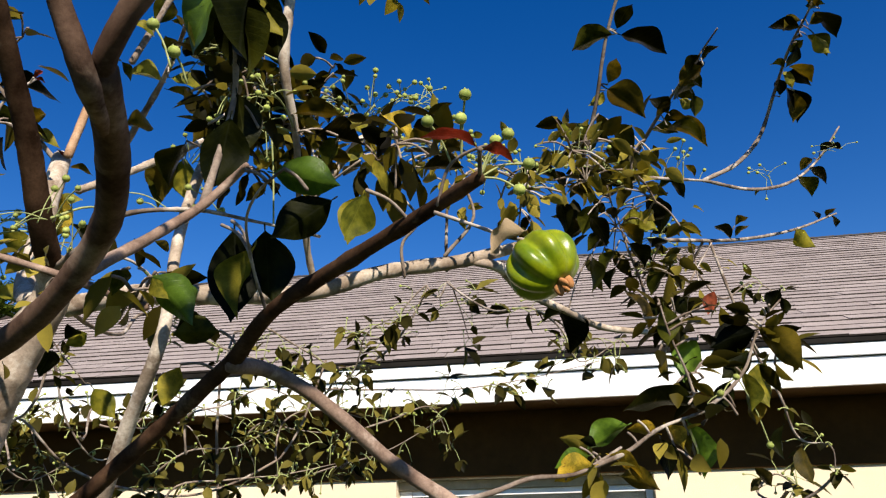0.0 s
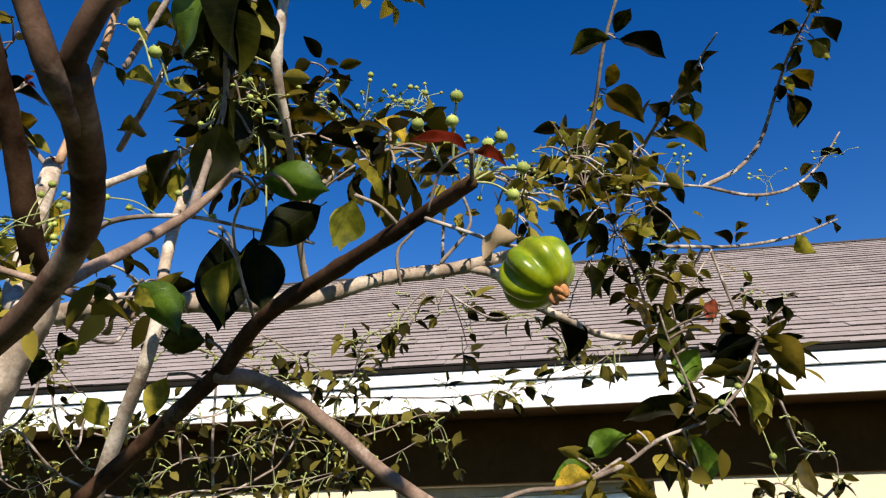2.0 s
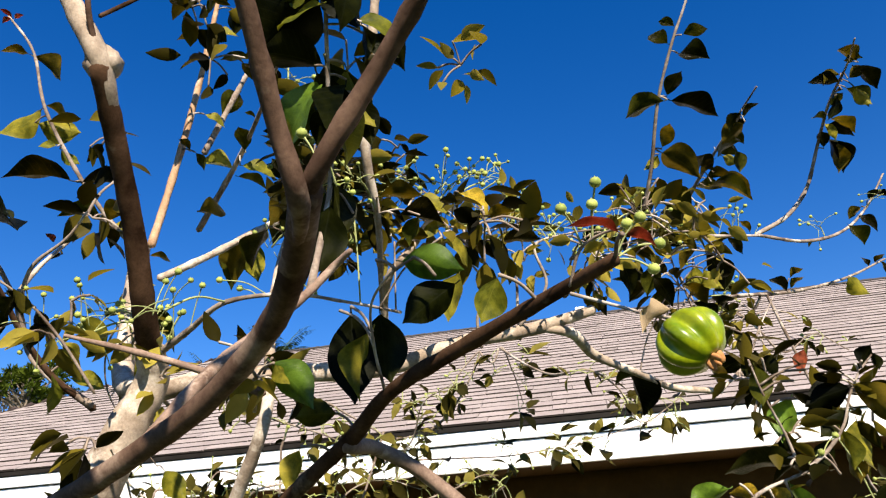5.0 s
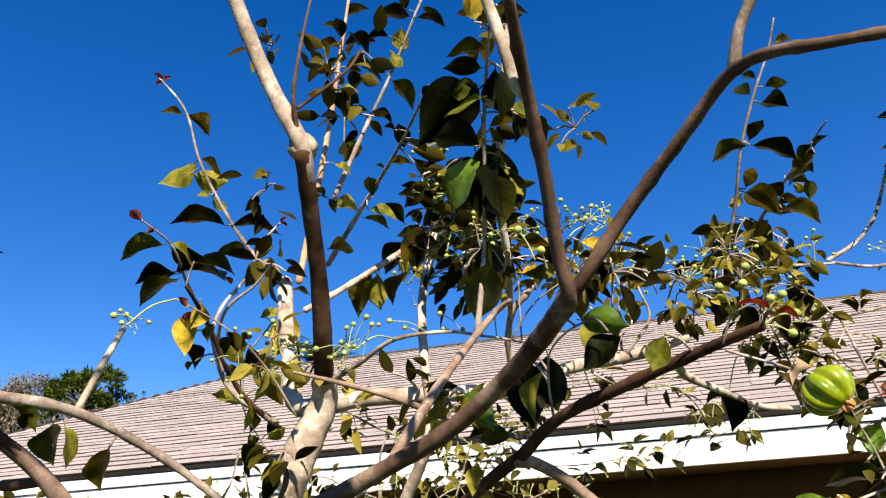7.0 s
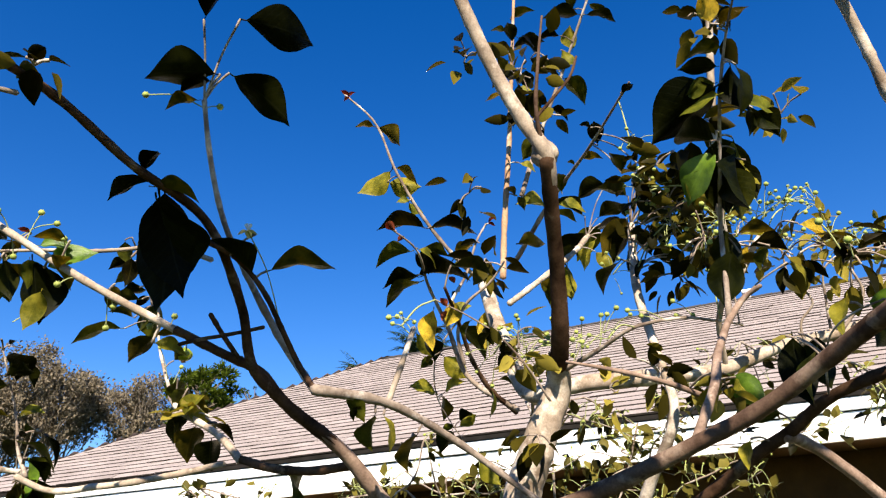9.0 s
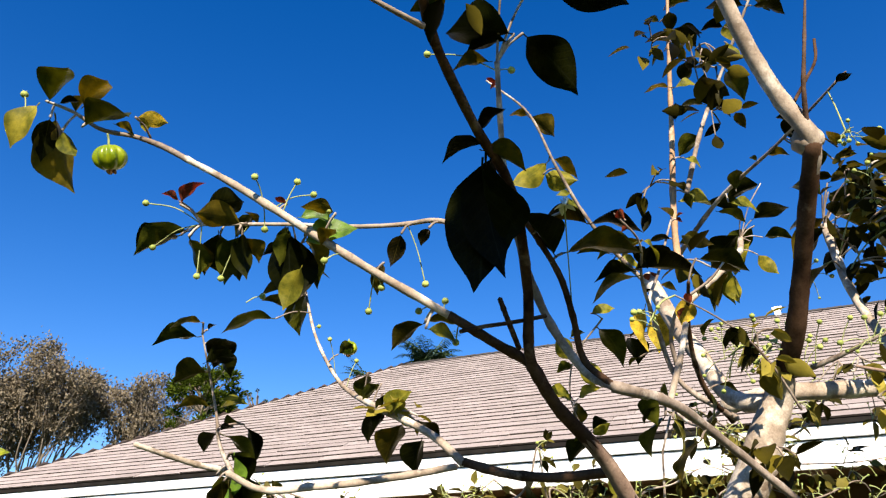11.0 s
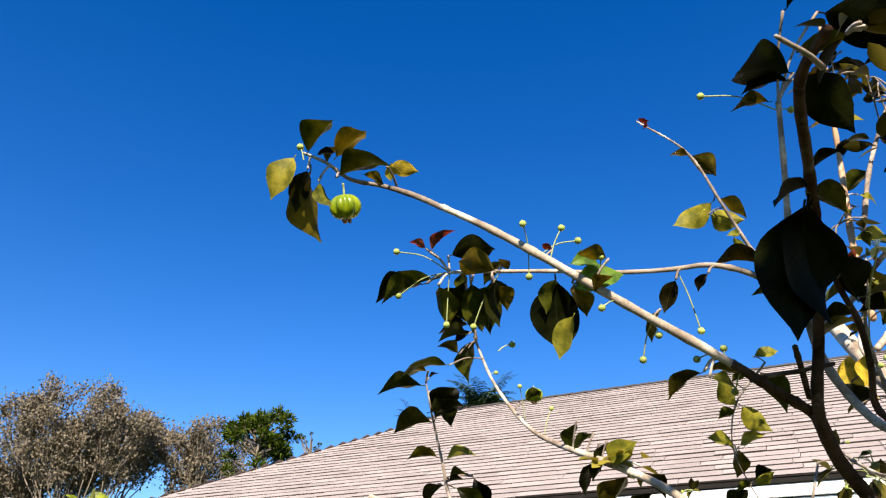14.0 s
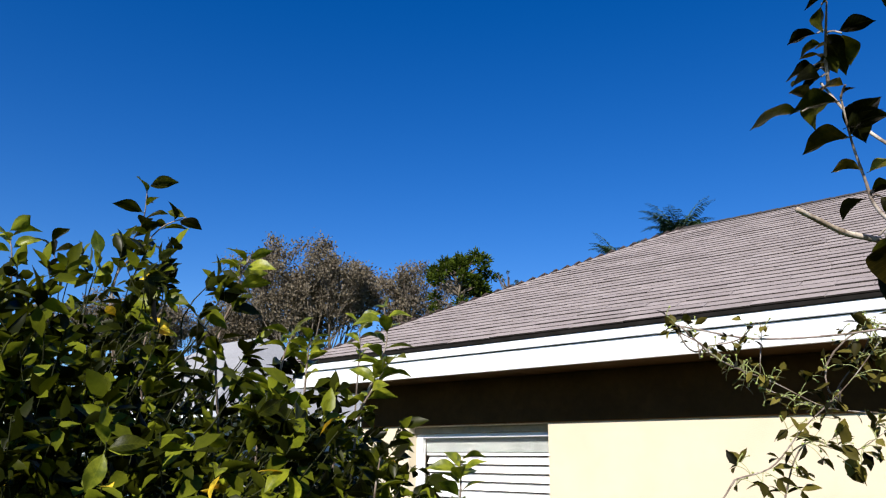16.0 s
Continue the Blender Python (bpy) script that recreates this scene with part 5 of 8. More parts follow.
leaves("sprig_two", "green", [(-0.563, 0.414, 2.131, -0.604, 0.397, 2.115, 8), (-0.567, 0.425, 2.134, -0.559, 0.450, 2.121, -15), (-0.578, 0.450, 2.116, -0.504, 0.439, 2.105, -11), (-0.570, 0.452, 2.114, -0.617, 0.442, 2.110, 7), (-0.568, 0.451, 2.108, -0.625, 0.465, 2.104, -11), (-0.593, 0.502, 2.058, -0.593, 0.534, 2.035, 19)])
leaves("sprig_two", "lit_green", [(-0.557, 0.410, 2.131, -0.538, 0.444, 2.119, 68)])
leaves("sprig_two", "red", [(-0.568, 0.378, 2.141, -0.574, 0.363, 2.147, 39), (-0.567, 0.398, 2.144, -0.576, 0.398, 2.139, 32)])
leaves("sprig_two", "yellow", [(-0.570, 0.485, 2.086, -0.584, 0.492, 2.036, -3)])
leaves("sprig_two", "bronze", [(-0.589, 0.527, 2.039, -0.603, 0.534, 2.033, -20)])
leaves("sprig_three", "green", [(-0.535, 0.569, 2.201, -0.560, 0.571, 2.210, 14), (-0.567, 0.567, 2.135, -0.579, 0.568, 2.133, 6)])
leaves("sprig_three", "red", [(-0.527, 0.589, 2.238, -0.517, 0.588, 2.245, -1), (-0.530, 0.594, 2.241, -0.519, 0.598, 2.239, -16), (-0.568, 0.555, 2.142, -0.572, 0.546, 2.150, 18)])
leaves("gl_stem", "lit_green", [(-0.738, 0.892, 2.156, -0.766, 0.860, 2.194, 61), (-0.736, 0.910, 2.165, -0.702, 0.945, 2.127, -75), (-0.756, 0.927, 2.099, -0.790, 0.890, 2.112, -70), (-0.753, 0.953, 2.107, -0.714, 0.935, 2.123, 66), (-0.743, 0.993, 2.051, -0.709, 0.999, 2.068, -67), (-0.699, 0.860, 2.227, -0.661, 0.860, 2.235, 81), (-0.728, 1.055, 1.999, -0.705, 1.089, 1.956, -73)])
leaves("gl_stem", "green", [(-0.741, 0.883, 2.150, -0.772, 0.892, 2.144, 34), (-0.745, 0.973, 2.052, -0.770, 0.982, 2.044, 35), (-0.741, 0.989, 2.059, -0.708, 0.976, 2.070, -20), (-0.696, 0.887, 2.211, -0.659, 0.959, 2.182, 7), (-0.741, 0.876, 2.194, -0.714, 0.866, 2.201, -22), (-0.751, 0.983, 2.045, -0.792, 1.012, 2.015, 16)])
leaves("gl_stem", "bronze", [(-0.753, 0.943, 2.102, -0.758, 0.984, 2.069, 37)])
leaves("limb_tip", "green", [(-0.983, 0.021, 2.164, -0.947, 0.006, 2.179, 20), (-0.984, 0.027, 2.154, -1.010, 0.046, 2.136, -10), (-0.967, 0.045, 2.151, -0.912, 0.039, 2.153, 3), (-0.976, 0.025, 2.164, -0.963, 0.033, 2.169, -3)])
leaves("limb_tip", "lit_green", [(-0.994, 0.021, 2.167, -1.010, 0.011, 2.129, -88), (-0.979, 0.037, 2.146, -0.975, 0.050, 2.126, -83), (-0.936, 0.084, 2.161, -0.934, 0.077, 2.176, 32)])
leaves("limb_tip", "bronze", [(-0.984, 0.030, 2.159, -1.012, 0.077, 2.120, -61), (-0.969, 0.042, 2.169, -0.930, 0.030, 2.180, 5), (-0.953, 0.063, 2.162, -0.935, 0.074, 2.156, -13), (-0.979, 0.044, 2.168, -0.963, 0.039, 2.179, 24)])
leaves("limb_tip", "yellow", [(-0.927, 0.062, 2.161, -0.909, 0.080, 2.164, -50)])
leaves("back_twig", "bronze", [(-0.855, 0.131, 2.076, -0.878, 0.097, 2.076, 41), (-0.910, 0.129, 2.074, -0.913, 0.159, 2.053, 13), (-0.851, 0.146, 2.082, -0.853, 0.131, 2.090, -6), (-0.863, 0.141, 2.071, -0.862, 0.166, 2.057, 9), (-0.716, 0.152, 2.049, -0.731, 0.168, 2.034, 15), (-0.692, 0.152, 2.049, -0.703, 0.161, 2.041, 3)])
leaves("back_twig", "green", [(-0.922, 0.131, 2.079, -0.976, 0.134, 2.079, -4), (-0.880, 0.133, 2.073, -0.890, 0.167, 2.047, 8), (-0.862, 0.134, 2.069, -0.882, 0.163, 2.043, -23), (-0.853, 0.140, 2.090, -0.876, 0.148, 2.082, 3), (-0.914, 0.135, 2.084, -0.962, 0.121, 2.071, 4), (-0.907, 0.125, 2.072, -0.914, 0.154, 2.051, 20), (-0.902, 0.132, 2.102, -0.859, 0.135, 2.107, -39), (-0.889, 0.140, 2.081, -0.901, 0.166, 2.051, -44), (-0.859, 0.137, 2.073, -0.874, 0.159, 2.045, -33)])
leaves("back_twig", "red", [(-0.909, 0.111, 2.097, -0.889, 0.109, 2.116, 16), (-0.915, 0.116, 2.104, -0.927, 0.107, 2.111, 11)])
leaves("limb_left", "lit_green", [(-0.707, 0.180, 1.977, -0.686, 0.200, 1.972, 63)])
# one half-lit leaf as two blades: dark for its shade, pale for its lit part
leaves("limb_left", "shaded", [(-0.8032, 0.1224, 2.0572, -0.8126, 0.1479, 2.0033, -5)])
leaves("limb_left", "lit_green", [(-0.7924, 0.1308, 2.0255, -0.8132, 0.1389, 1.9978, 17)])
leaves("limb_left", "green", [(-0.801, 0.119, 2.053, -0.817, 0.137, 2.036, 2)])
leaves("limb_left", "bronze", [(-0.792, 0.131, 2.052, -0.790, 0.158, 2.036, 10), (-0.760, 0.123, 2.062, -0.779, 0.104, 2.066, 18), (-0.776, 0.129, 2.038, -0.757, 0.120, 2.046, 6), (-0.731, 0.152, 2.026, -0.747, 0.167, 2.013, -18), (-0.711, 0.188, 1.985, -0.742, 0.191, 1.972, 10), (-0.709, 0.184, 1.985, -0.686, 0.195, 1.984, -17)])
leaves("limb_left", "fresh", [(-0.793, 0.129, 2.045, -0.753, 0.139, 2.059, 85), (-0.790, 0.116, 2.061, -0.769, 0.132, 2.064, 72)])
leaves("limb_left", "red", [(-0.802, 0.116, 2.076, -0.808, 0.108, 2.080, 32)])
leaves("low_sprig", "green", [(-0.981, 0.266, 1.999, -0.949, 0.240, 2.026, -10), (-0.977, 0.237, 2.026, -1.020, 0.219, 2.023, 9), (-0.979, 0.248, 2.037, -0.966, 0.244, 2.042, 9), (-0.977, 0.282, 1.940, -1.004, 0.293, 1.926, -14), (-0.964, 0.269, 1.935, -0.944, 0.313, 1.919, 5), (-0.951, 0.274, 1.917, -0.945, 0.301, 1.901, -4), (-0.971, 0.276, 1.940, -0.952, 0.273, 1.942, -5), (-0.948, 0.277, 1.893, -0.946, 0.316, 1.863, 10), (-0.951, 0.271, 1.916, -0.948, 0.300, 1.895, 17), (-0.974, 0.253, 2.000, -0.953, 0.252, 2.019, -13), (-0.966, 0.280, 1.899, -0.972, 0.305, 1.868, -33), (-0.944, 0.274, 1.896, -0.938, 0.304, 1.870, -5), (-0.961, 0.282, 1.919, -0.950, 0.309, 1.908, -32)])
leaves("low_sprig", "green", [(-0.974, 0.284, 1.945, -0.950, 0.281, 1.947, -5), (-0.947, 0.282, 1.945, -0.946, 0.318, 1.920, 26), (-0.982, 0.252, 2.003, -0.943, 0.252, 2.011, -34), (-0.977, 0.255, 2.024, -0.971, 0.284, 1.999, -1), (-0.963, 0.282, 1.893, -0.969, 0.323, 1.843, 28)])
leaves("low_sprig", "bronze", [(-0.975, 0.254, 1.994, -1.022, 0.257, 1.993, 13), (-0.971, 0.231, 2.038, -0.990, 0.205, 2.035, 12), (-0.973, 0.261, 1.961, -0.997, 0.240, 1.961, 15), (-0.960, 0.274, 1.893, -0.976, 0.306, 1.856, -14), (-0.960, 0.289, 1.889, -0.953, 0.323, 1.868, 9)])
leaves("low_sprig", "lit_green", [(-0.971, 0.269, 1.960, -0.943, 0.278, 1.966, 38)])
leaves("low_sprig", "bronze", [(-0.953, 0.276, 1.891, -0.950, 0.282, 1.836, 30)])
leaves("low_sprig", "fresh", [(-0.950, 0.276, 1.917, -0.956, 0.286, 1.872, 62)])
leaves("low_limb", "green", [(-0.872, 0.395, 2.019, -0.890, 0.418, 1.996, -27), (-0.853, 0.393, 2.004, -0.881, 0.402, 1.994, 3), (-0.796, 0.375, 1.936, -0.819, 0.403, 1.908, -19), (-0.853, 0.381, 1.971, -0.876, 0.400, 1.951, -17), (-0.841, 0.380, 1.969, -0.860, 0.392, 1.957, -5), (-0.962, 0.480, 2.077, -0.935, 0.472, 2.085, -32), (-0.837, 0.378, 1.989, -0.854, 0.391, 1.967, -18), (-0.687, 0.367, 1.888, -0.699, 0.396, 1.862, 83), (-1.071, 0.489, 2.146, -1.131, 0.455, 2.143, 7)])
leaves("low_limb", "bronze", [(-0.847, 0.383, 1.989, -0.833, 0.413, 1.977, 4), (-0.816, 0.371, 1.953, -0.852, 0.399, 1.923, -6), (-0.810, 0.370, 1.955, -0.786, 0.408, 1.945, 10)])
leaves("low_limb", "lit_green", [(-0.836, 0.373, 1.962, -0.806, 0.363, 1.984, 90), (-0.831, 0.368, 1.971, -0.809, 0.387, 1.954, 75)])
leaves("dark_stem", "shaded", [(-0.615, 0.066, 2.054, -0.642, 0.052, 2.042, -0), (-0.618, 0.059, 2.058, -0.596, 0.049, 2.066, 15), (-0.618, 0.076, 2.054, -0.644, 0.131, 1.989, 6), (-0.621, 0.077, 2.050, -0.643, 0.127, 2.002, 38), (-0.615, 0.078, 2.056, -0.641, 0.127, 1.999, -34)])
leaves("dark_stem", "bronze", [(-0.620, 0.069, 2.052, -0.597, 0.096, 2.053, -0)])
leaves("stem_two", "shaded", [(-0.603, 0.111, 2.180, -0.643, 0.069, 2.167, 19), (-0.597, 0.115, 2.182, -0.569, 0.169, 2.166, -18), (-0.601, 0.082, 2.216, -0.563, 0.066, 2.230, 22), (-0.577, 0.099, 2.221, -0.518, 0.130, 2.205, -33), (-0.606, 0.107, 2.171, -0.640, 0.107, 2.176, -6)])
leaves("stem_two", "bronze", [(-0.622, 0.112, 2.160, -0.651, 0.102, 2.157, -9)])
leaves("bud_stem", "bronze", [(-0.596, 0.185, 2.023, -0.542, 0.201, 2.034, -6)])
leaves("bud_stem", "green", [(-0.598, 0.173, 2.015, -0.612, 0.131, 2.035, -14)])
leaves("bud_stem", "lit_green", [(-0.584, 0.151, 2.040, -0.589, 0.146, 2.042, 66)])
leaves("pale_stem", "yellow", [(-0.554, 0.694, 2.159, -0.584, 0.713, 2.101, 31)])
leaves("pale_stem", "red", [(-0.574, 0.716, 2.206, -0.579, 0.707, 2.221, -18)])
leaves("mid_twig", "green", [(-0.417, 0.893, 2.352, -0.470, 0.934, 2.316, 26), (-0.437, 0.861, 2.356, -0.484, 0.828, 2.382, 0), (-0.420, 0.884, 2.359, -0.365, 0.860, 2.372, -28), (-0.408, 0.894, 2.329, -0.363, 0.910, 2.333, -14), (-0.442, 0.881, 2.338, -0.498, 0.919, 2.307, 14), (-0.468, 0.783, 2.242, -0.512, 0.815, 2.195, -17), (-0.394, 0.874, 2.419, -0.451, 0.892, 2.415, 21)])
leaves("mid_twig", "lit_green", [(-0.425, 0.837, 2.276, -0.403, 0.859, 2.250, -53), (-0.464, 0.797, 2.233, -0.468, 0.816, 2.194, -20), (-0.466, 0.802, 2.250, -0.477, 0.827, 2.197, -27), (-0.428, 0.893, 2.325, -0.467, 0.904, 2.283, -77)])
leaves("mid_twig", "bronze", [(-0.472, 0.768, 2.227, -0.500, 0.808, 2.192, -14)])
leaves("orange_twig", "green", [(-0.508, 0.707, 2.467, -0.504, 0.679, 2.486, -2), (-0.491, 0.690, 2.627, -0.488, 0.658, 2.647, -8), (-0.500, 0.713, 2.637, -0.444, 0.724, 2.644, 6), (-0.505, 0.713, 2.614, -0.531, 0.726, 2.607, -19), (-0.476, 0.704, 2.576, -0.486, 0.732, 2.555, 13), (-0.513, 0.706, 2.338, -0.506, 0.727, 2.326, -3), (-0.495, 0.709, 2.696, -0.455, 0.712, 2.712, 4), (-0.486, 0.702, 2.649, -0.454, 0.726, 2.618, 6), (-0.504, 0.708, 2.672, -0.528, 0.691, 2.676, -7)])
leaves("orange_twig", "bronze", [(-0.491, 0.691, 2.610, -0.530, 0.678, 2.616, -10), (-0.506, 0.697, 2.526, -0.544, 0.684, 2.531, -12), (-0.512, 0.694, 2.332, -0.518, 0.676, 2.342, 2)])
leaves("orange_twig", "lit_green", [(-0.501, 0.697, 2.524, -0.465, 0.704, 2.527, 64), (-0.505, 0.705, 2.397, -0.480, 0.717, 2.385, 68)])
leaves("grey_twig", "green", [(-0.474, 0.743, 2.456, -0.514, 0.764, 2.442, 22), (-0.427, 0.734, 2.575, -0.455, 0.701, 2.580, 30), (-0.421, 0.729, 2.558, -0.393, 0.780, 2.537, 6), (-0.364, 0.693, 2.643, -0.317, 0.712, 2.629, 13), (-0.371, 0.702, 2.653, -0.429, 0.682, 2.664, -0), (-0.409, 0.695, 2.616, -0.444, 0.686, 2.617, 1), (-0.459, 0.739, 2.508, -0.496, 0.726, 2.516, 1), (-0.452, 0.735, 2.507, -0.422, 0.752, 2.489, -0), (-0.356, 0.701, 2.672, -0.335, 0.727, 2.653, 11), (-0.382, 0.704, 2.671, -0.385, 0.671, 2.690, -16)])
leaves("grey_twig", "lit_green", [(-0.398, 0.728, 2.604, -0.392, 0.710, 2.642, 13), (-0.413, 0.706, 2.596, -0.397, 0.724, 2.569, -56)])
leaves("grey_twig_two", "green", [(-0.442, 0.709, 2.326, -0.438, 0.679, 2.347, -2), (-0.474, 0.748, 2.319, -0.435, 0.766, 2.304, 3), (-0.366, 0.627, 2.343, -0.363, 0.593, 2.366, -4), (-0.367, 0.593, 2.353, -0.381, 0.586, 2.359, 8), (-0.315, 0.538, 2.357, -0.297, 0.528, 2.363, -22), (-0.409, 0.667, 2.344, -0.418, 0.655, 2.348, -3), (-0.340, 0.640, 2.296, -0.346, 0.607, 2.316, -22)])
leaves("grey_twig_two", "lit_green", [(-0.455, 0.721, 2.316, -0.412, 0.737, 2.307, 66), (-0.474, 0.747, 2.328, -0.523, 0.730, 2.338, -59)])
leaves("grey_twig_two", "bronze", [(-0.538, 0.767, 2.285, -0.484, 0.756, 2.281, -32), (-0.399, 0.661, 2.348, -0.368, 0.667, 2.350, -10), (-0.319, 0.648, 2.313, -0.291, 0.655, 2.320, -20), (-0.312, 0.638, 2.325, -0.321, 0.617, 2.343, -22)])
leaves("big_stem", "shaded", [(-0.204, 0.362, 2.213, -0.281, 0.398, 2.193, 28)])
leaves("big_stem", "green", [(-0.203, 0.358, 2.229, -0.236, 0.361, 2.243, 33), (-0.218, 0.413, 2.179, -0.260, 0.373, 2.178, 20), (-0.216, 0.399, 2.180, -0.216, 0.462, 2.135, 7), (-0.195, 0.349, 2.243, -0.233, 0.340, 2.243, 2), (-0.185, 0.405, 2.200, -0.160, 0.433, 2.180, 5), (-0.183, 0.391, 2.199, -0.180, 0.416, 2.182, 41), (-0.2297, 0.4573, 2.1034, -0.2291, 0.4846, 2.0609, -14), (-0.208, 0.364, 2.215, -0.237, 0.371, 2.218, 33), (-0.233, 0.417, 2.156, -0.257, 0.442, 2.134, -3), (-0.211, 0.429, 2.156, -0.237, 0.452, 2.125, -11), (-0.196, 0.424, 2.156, -0.193, 0.455, 2.132, -9), (-0.218, 0.416, 2.155, -0.205, 0.444, 2.105, 11)])
leaves("big_stem", "green", [(-0.225, 0.402, 2.174, -0.223, 0.455, 2.120, 18)])
leaves("big_stem", "fresh", [(-0.219, 0.414, 2.172, -0.264, 0.425, 2.129, -90)])
leaves("big_stem", "lit_green", [(-0.204, 0.413, 2.180, -0.192, 0.440, 2.134, -70), (-0.190, 0.395, 2.207, -0.155, 0.408, 2.200, 82), (-0.205, 0.371, 2.206, -0.255, 0.384, 2.208, -85)])
leaves("big_stem", "shaded", [(-0.193, 0.362, 2.234, -0.188, 0.387, 2.187, -56), (-0.180, 0.396, 2.197, -0.165, 0.418, 2.178, -83), (-0.204, 0.417, 2.167, -0.208, 0.414, 2.100, 37), (-0.188, 0.362, 2.229, -0.182, 0.365, 2.180, 60), (-0.2257, 0.4453, 2.0751, -0.2446, 0.4654, 2.0215, 29)])
leaves("limb_two", "green", [(-0.221, 0.448, 1.908, -0.258, 0.456, 1.913, 18)])
leaves("limb_two", "lit_green", [(-0.247, 0.449, 1.887, -0.258, 0.449, 1.861, 44), (-0.086, 0.317, 1.938, -0.099, 0.323, 1.916, 62)])
leaves("cross_twig", "bronze", [(-0.261, 0.428, 1.946, -0.247, 0.459, 1.925, -0)])
leaves("cross_twig", "fresh", [(-0.249, 0.433, 1.939, -0.240, 0.450, 1.928, 74)])
leaves("cross_twig", "lit_green", [(-0.249, 0.404, 1.934, -0.244, 0.416, 1.922, -77)])
leaves("cross_twig", "green", [(-0.257, 0.392, 1.936, -0.273, 0.403, 1.927, 3)])
leaves("right_low", "shaded", [(0.1661, 0.6255, 1.9285, 0.128, 0.6363, 1.9204, 73), (0.1624, 0.6352, 1.9123, 0.136, 0.6449, 1.8935, 73), (0.1833, 0.6643, 1.8565, 0.1756, 0.6688, 1.8283, 14), (0.1906, 0.6326, 1.9573, 0.193, 0.6357, 1.9425, 5)])
leaves("right_low", "bronze", [(0.1649, 0.63, 1.9335, 0.1995, 0.6268, 1.9, -49), (0.1549, 0.6482, 1.8784, 0.1578, 0.6504, 1.8551, -9), (0.1934, 0.663, 1.839, 0.1921, 0.6651, 1.808, 13), (0.1475, 0.6327, 1.9402, 0.1629, 0.6285, 1.9418, -41)])
leaves("right_low_b", "fresh", [(0.1175, 0.6266, 1.9264, 0.1005, 0.6363, 1.8922, 47)])
leaves("right_low_b", "green", [(0.0917, 0.6186, 1.9548, 0.0961, 0.6263, 1.9211, -5)])
leaves("right_low_b", "shaded", [(0.0927, 0.6225, 1.9593, 0.0833, 0.6273, 1.9467, 51), (0.1007, 0.6202, 1.9629, 0.1107, 0.6237, 1.9438, -43)])
leaves("right_low", "lit_green", [(0.1656, 0.6408, 1.9063, 0.1663, 0.6466, 1.8685, -27), (0.1511, 0.6405, 1.8993, 0.1561, 0.6445, 1.8651, 8)])
leaves("low_stub_b", "shaded", [(0.1407, 0.6391, 1.8913, 0.1289, 0.6453, 1.8657, 67), (0.1147, 0.6357, 1.8808, 0.091, 0.6388, 1.8858, 41)])
leaves("low_stub_b", "green", [(0.1151, 0.6371, 1.8706, 0.0542, 0.6333, 1.8832, 30)])
leaves("low_stub_b", "fresh", [(0.0559, 0.6365, 1.8582, 0.0185, 0.6402, 1.8425, 49), (0.1019, 0.6456, 1.8617, 0.1127, 0.6475, 1.8151, -20)])
leaves("low_stub_b", "yellow", [(0.0793, 0.635, 1.8482, 0.054, 0.6368, 1.8566, 44), (0.0827, 0.6387, 1.8573, 0.0956, 0.6389, 1.8366, -40)])
leaves("low_stub_b", "green", [(0.0784, 0.6403, 1.8475, 0.0877, 0.6413, 1.8157, -41)])
leaves("low_stub_b", "bronze", [(0.0885, 0.6434, 1.854, 0.1031, 0.643, 1.8336, -46), (0.1508, 0.6547, 1.8218, 0.1623, 0.6525, 1.8064, -51)])
leaves("low_stub", "fresh", [(0.0217, 0.6258, 1.8333, -0.0085, 0.6266, 1.8269, 56)])
leaves("low_stub", "yellow", [(0.0251, 0.6212, 1.8252, -0.0097, 0.6221, 1.8165, 57), (0.0334, 0.6303, 1.8341, 0.0639, 0.6288, 1.8213, -36)])
leaves("low_stub", "bronze", [(0.0402, 0.6309, 1.8168, 0.072, 0.6284, 1.8089, -58)])
leaves("low_stub", "shaded", [(0.0269, 0.6301, 1.84, 0.0134, 0.6299, 1.8471, 54)])
leaves("right_low_b", "red", [(0.1363, 0.6234, 1.9646, 0.1282, 0.6303, 1.9457, 38)])
leaves("right_low", "green", [(0.1803, 0.6386, 1.9462, 0.1912, 0.6309, 1.9626, -42), (0.1716, 0.6415, 1.9442, 0.1855, 0.6366, 1.9481, -51), (0.1934, 0.6424, 1.9119, 0.1951, 0.6451, 1.8948, 30)])
leaves("front_shoot", "fresh", [(-0.1443, 0.3323, 1.9614, -0.1106, 0.3474, 1.957, -49)])
leaves("front_shoot", "shaded", [(-0.1131, 0.354, 1.9535, -0.1469, 0.3515, 1.9313, 57), (-0.1767, 0.4066, 1.9638, -0.1776, 0.4234, 1.9188, -14), (-0.1955, 0.4029, 1.9659, -0.1983, 0.4228, 1.909, -12)])
leaves("front_shoot", "fresh", [(-0.2542, 0.4062, 1.9377, -0.2292, 0.4295, 1.912, -44)])
leaves("front_shoot", "lit_green", [(-0.1786, 0.4, 1.95, -0.1962, 0.4074, 1.9062, -15), (-0.1332, 0.4835, 2.0184, -0.1506, 0.494, 1.9833, 13)])
leaves("front_shoot", "green", [(-0.2155, 0.4386, 1.9048, -0.2414, 0.4252, 1.9032, 66)])
leaves("limb_two", "red", [(-0.025, 0.269, 1.929, -0.045, 0.262, 1.939, -6), (-0.025, 0.268, 1.928, -0.011, 0.272, 1.925, -2)])
leaves("left_twig", "green", [(-0.547, 0.289, 1.917, -0.569, 0.315, 1.892, -43), (-0.561, 0.259, 1.926, -0.553, 0.283, 1.914, -16), (-0.551, 0.272, 1.921, -0.564, 0.278, 1.910, -31)])
leaves("left_twig", "lit_green", [(-0.542, 0.295, 1.916, -0.532, 0.303, 1.887, 39)])
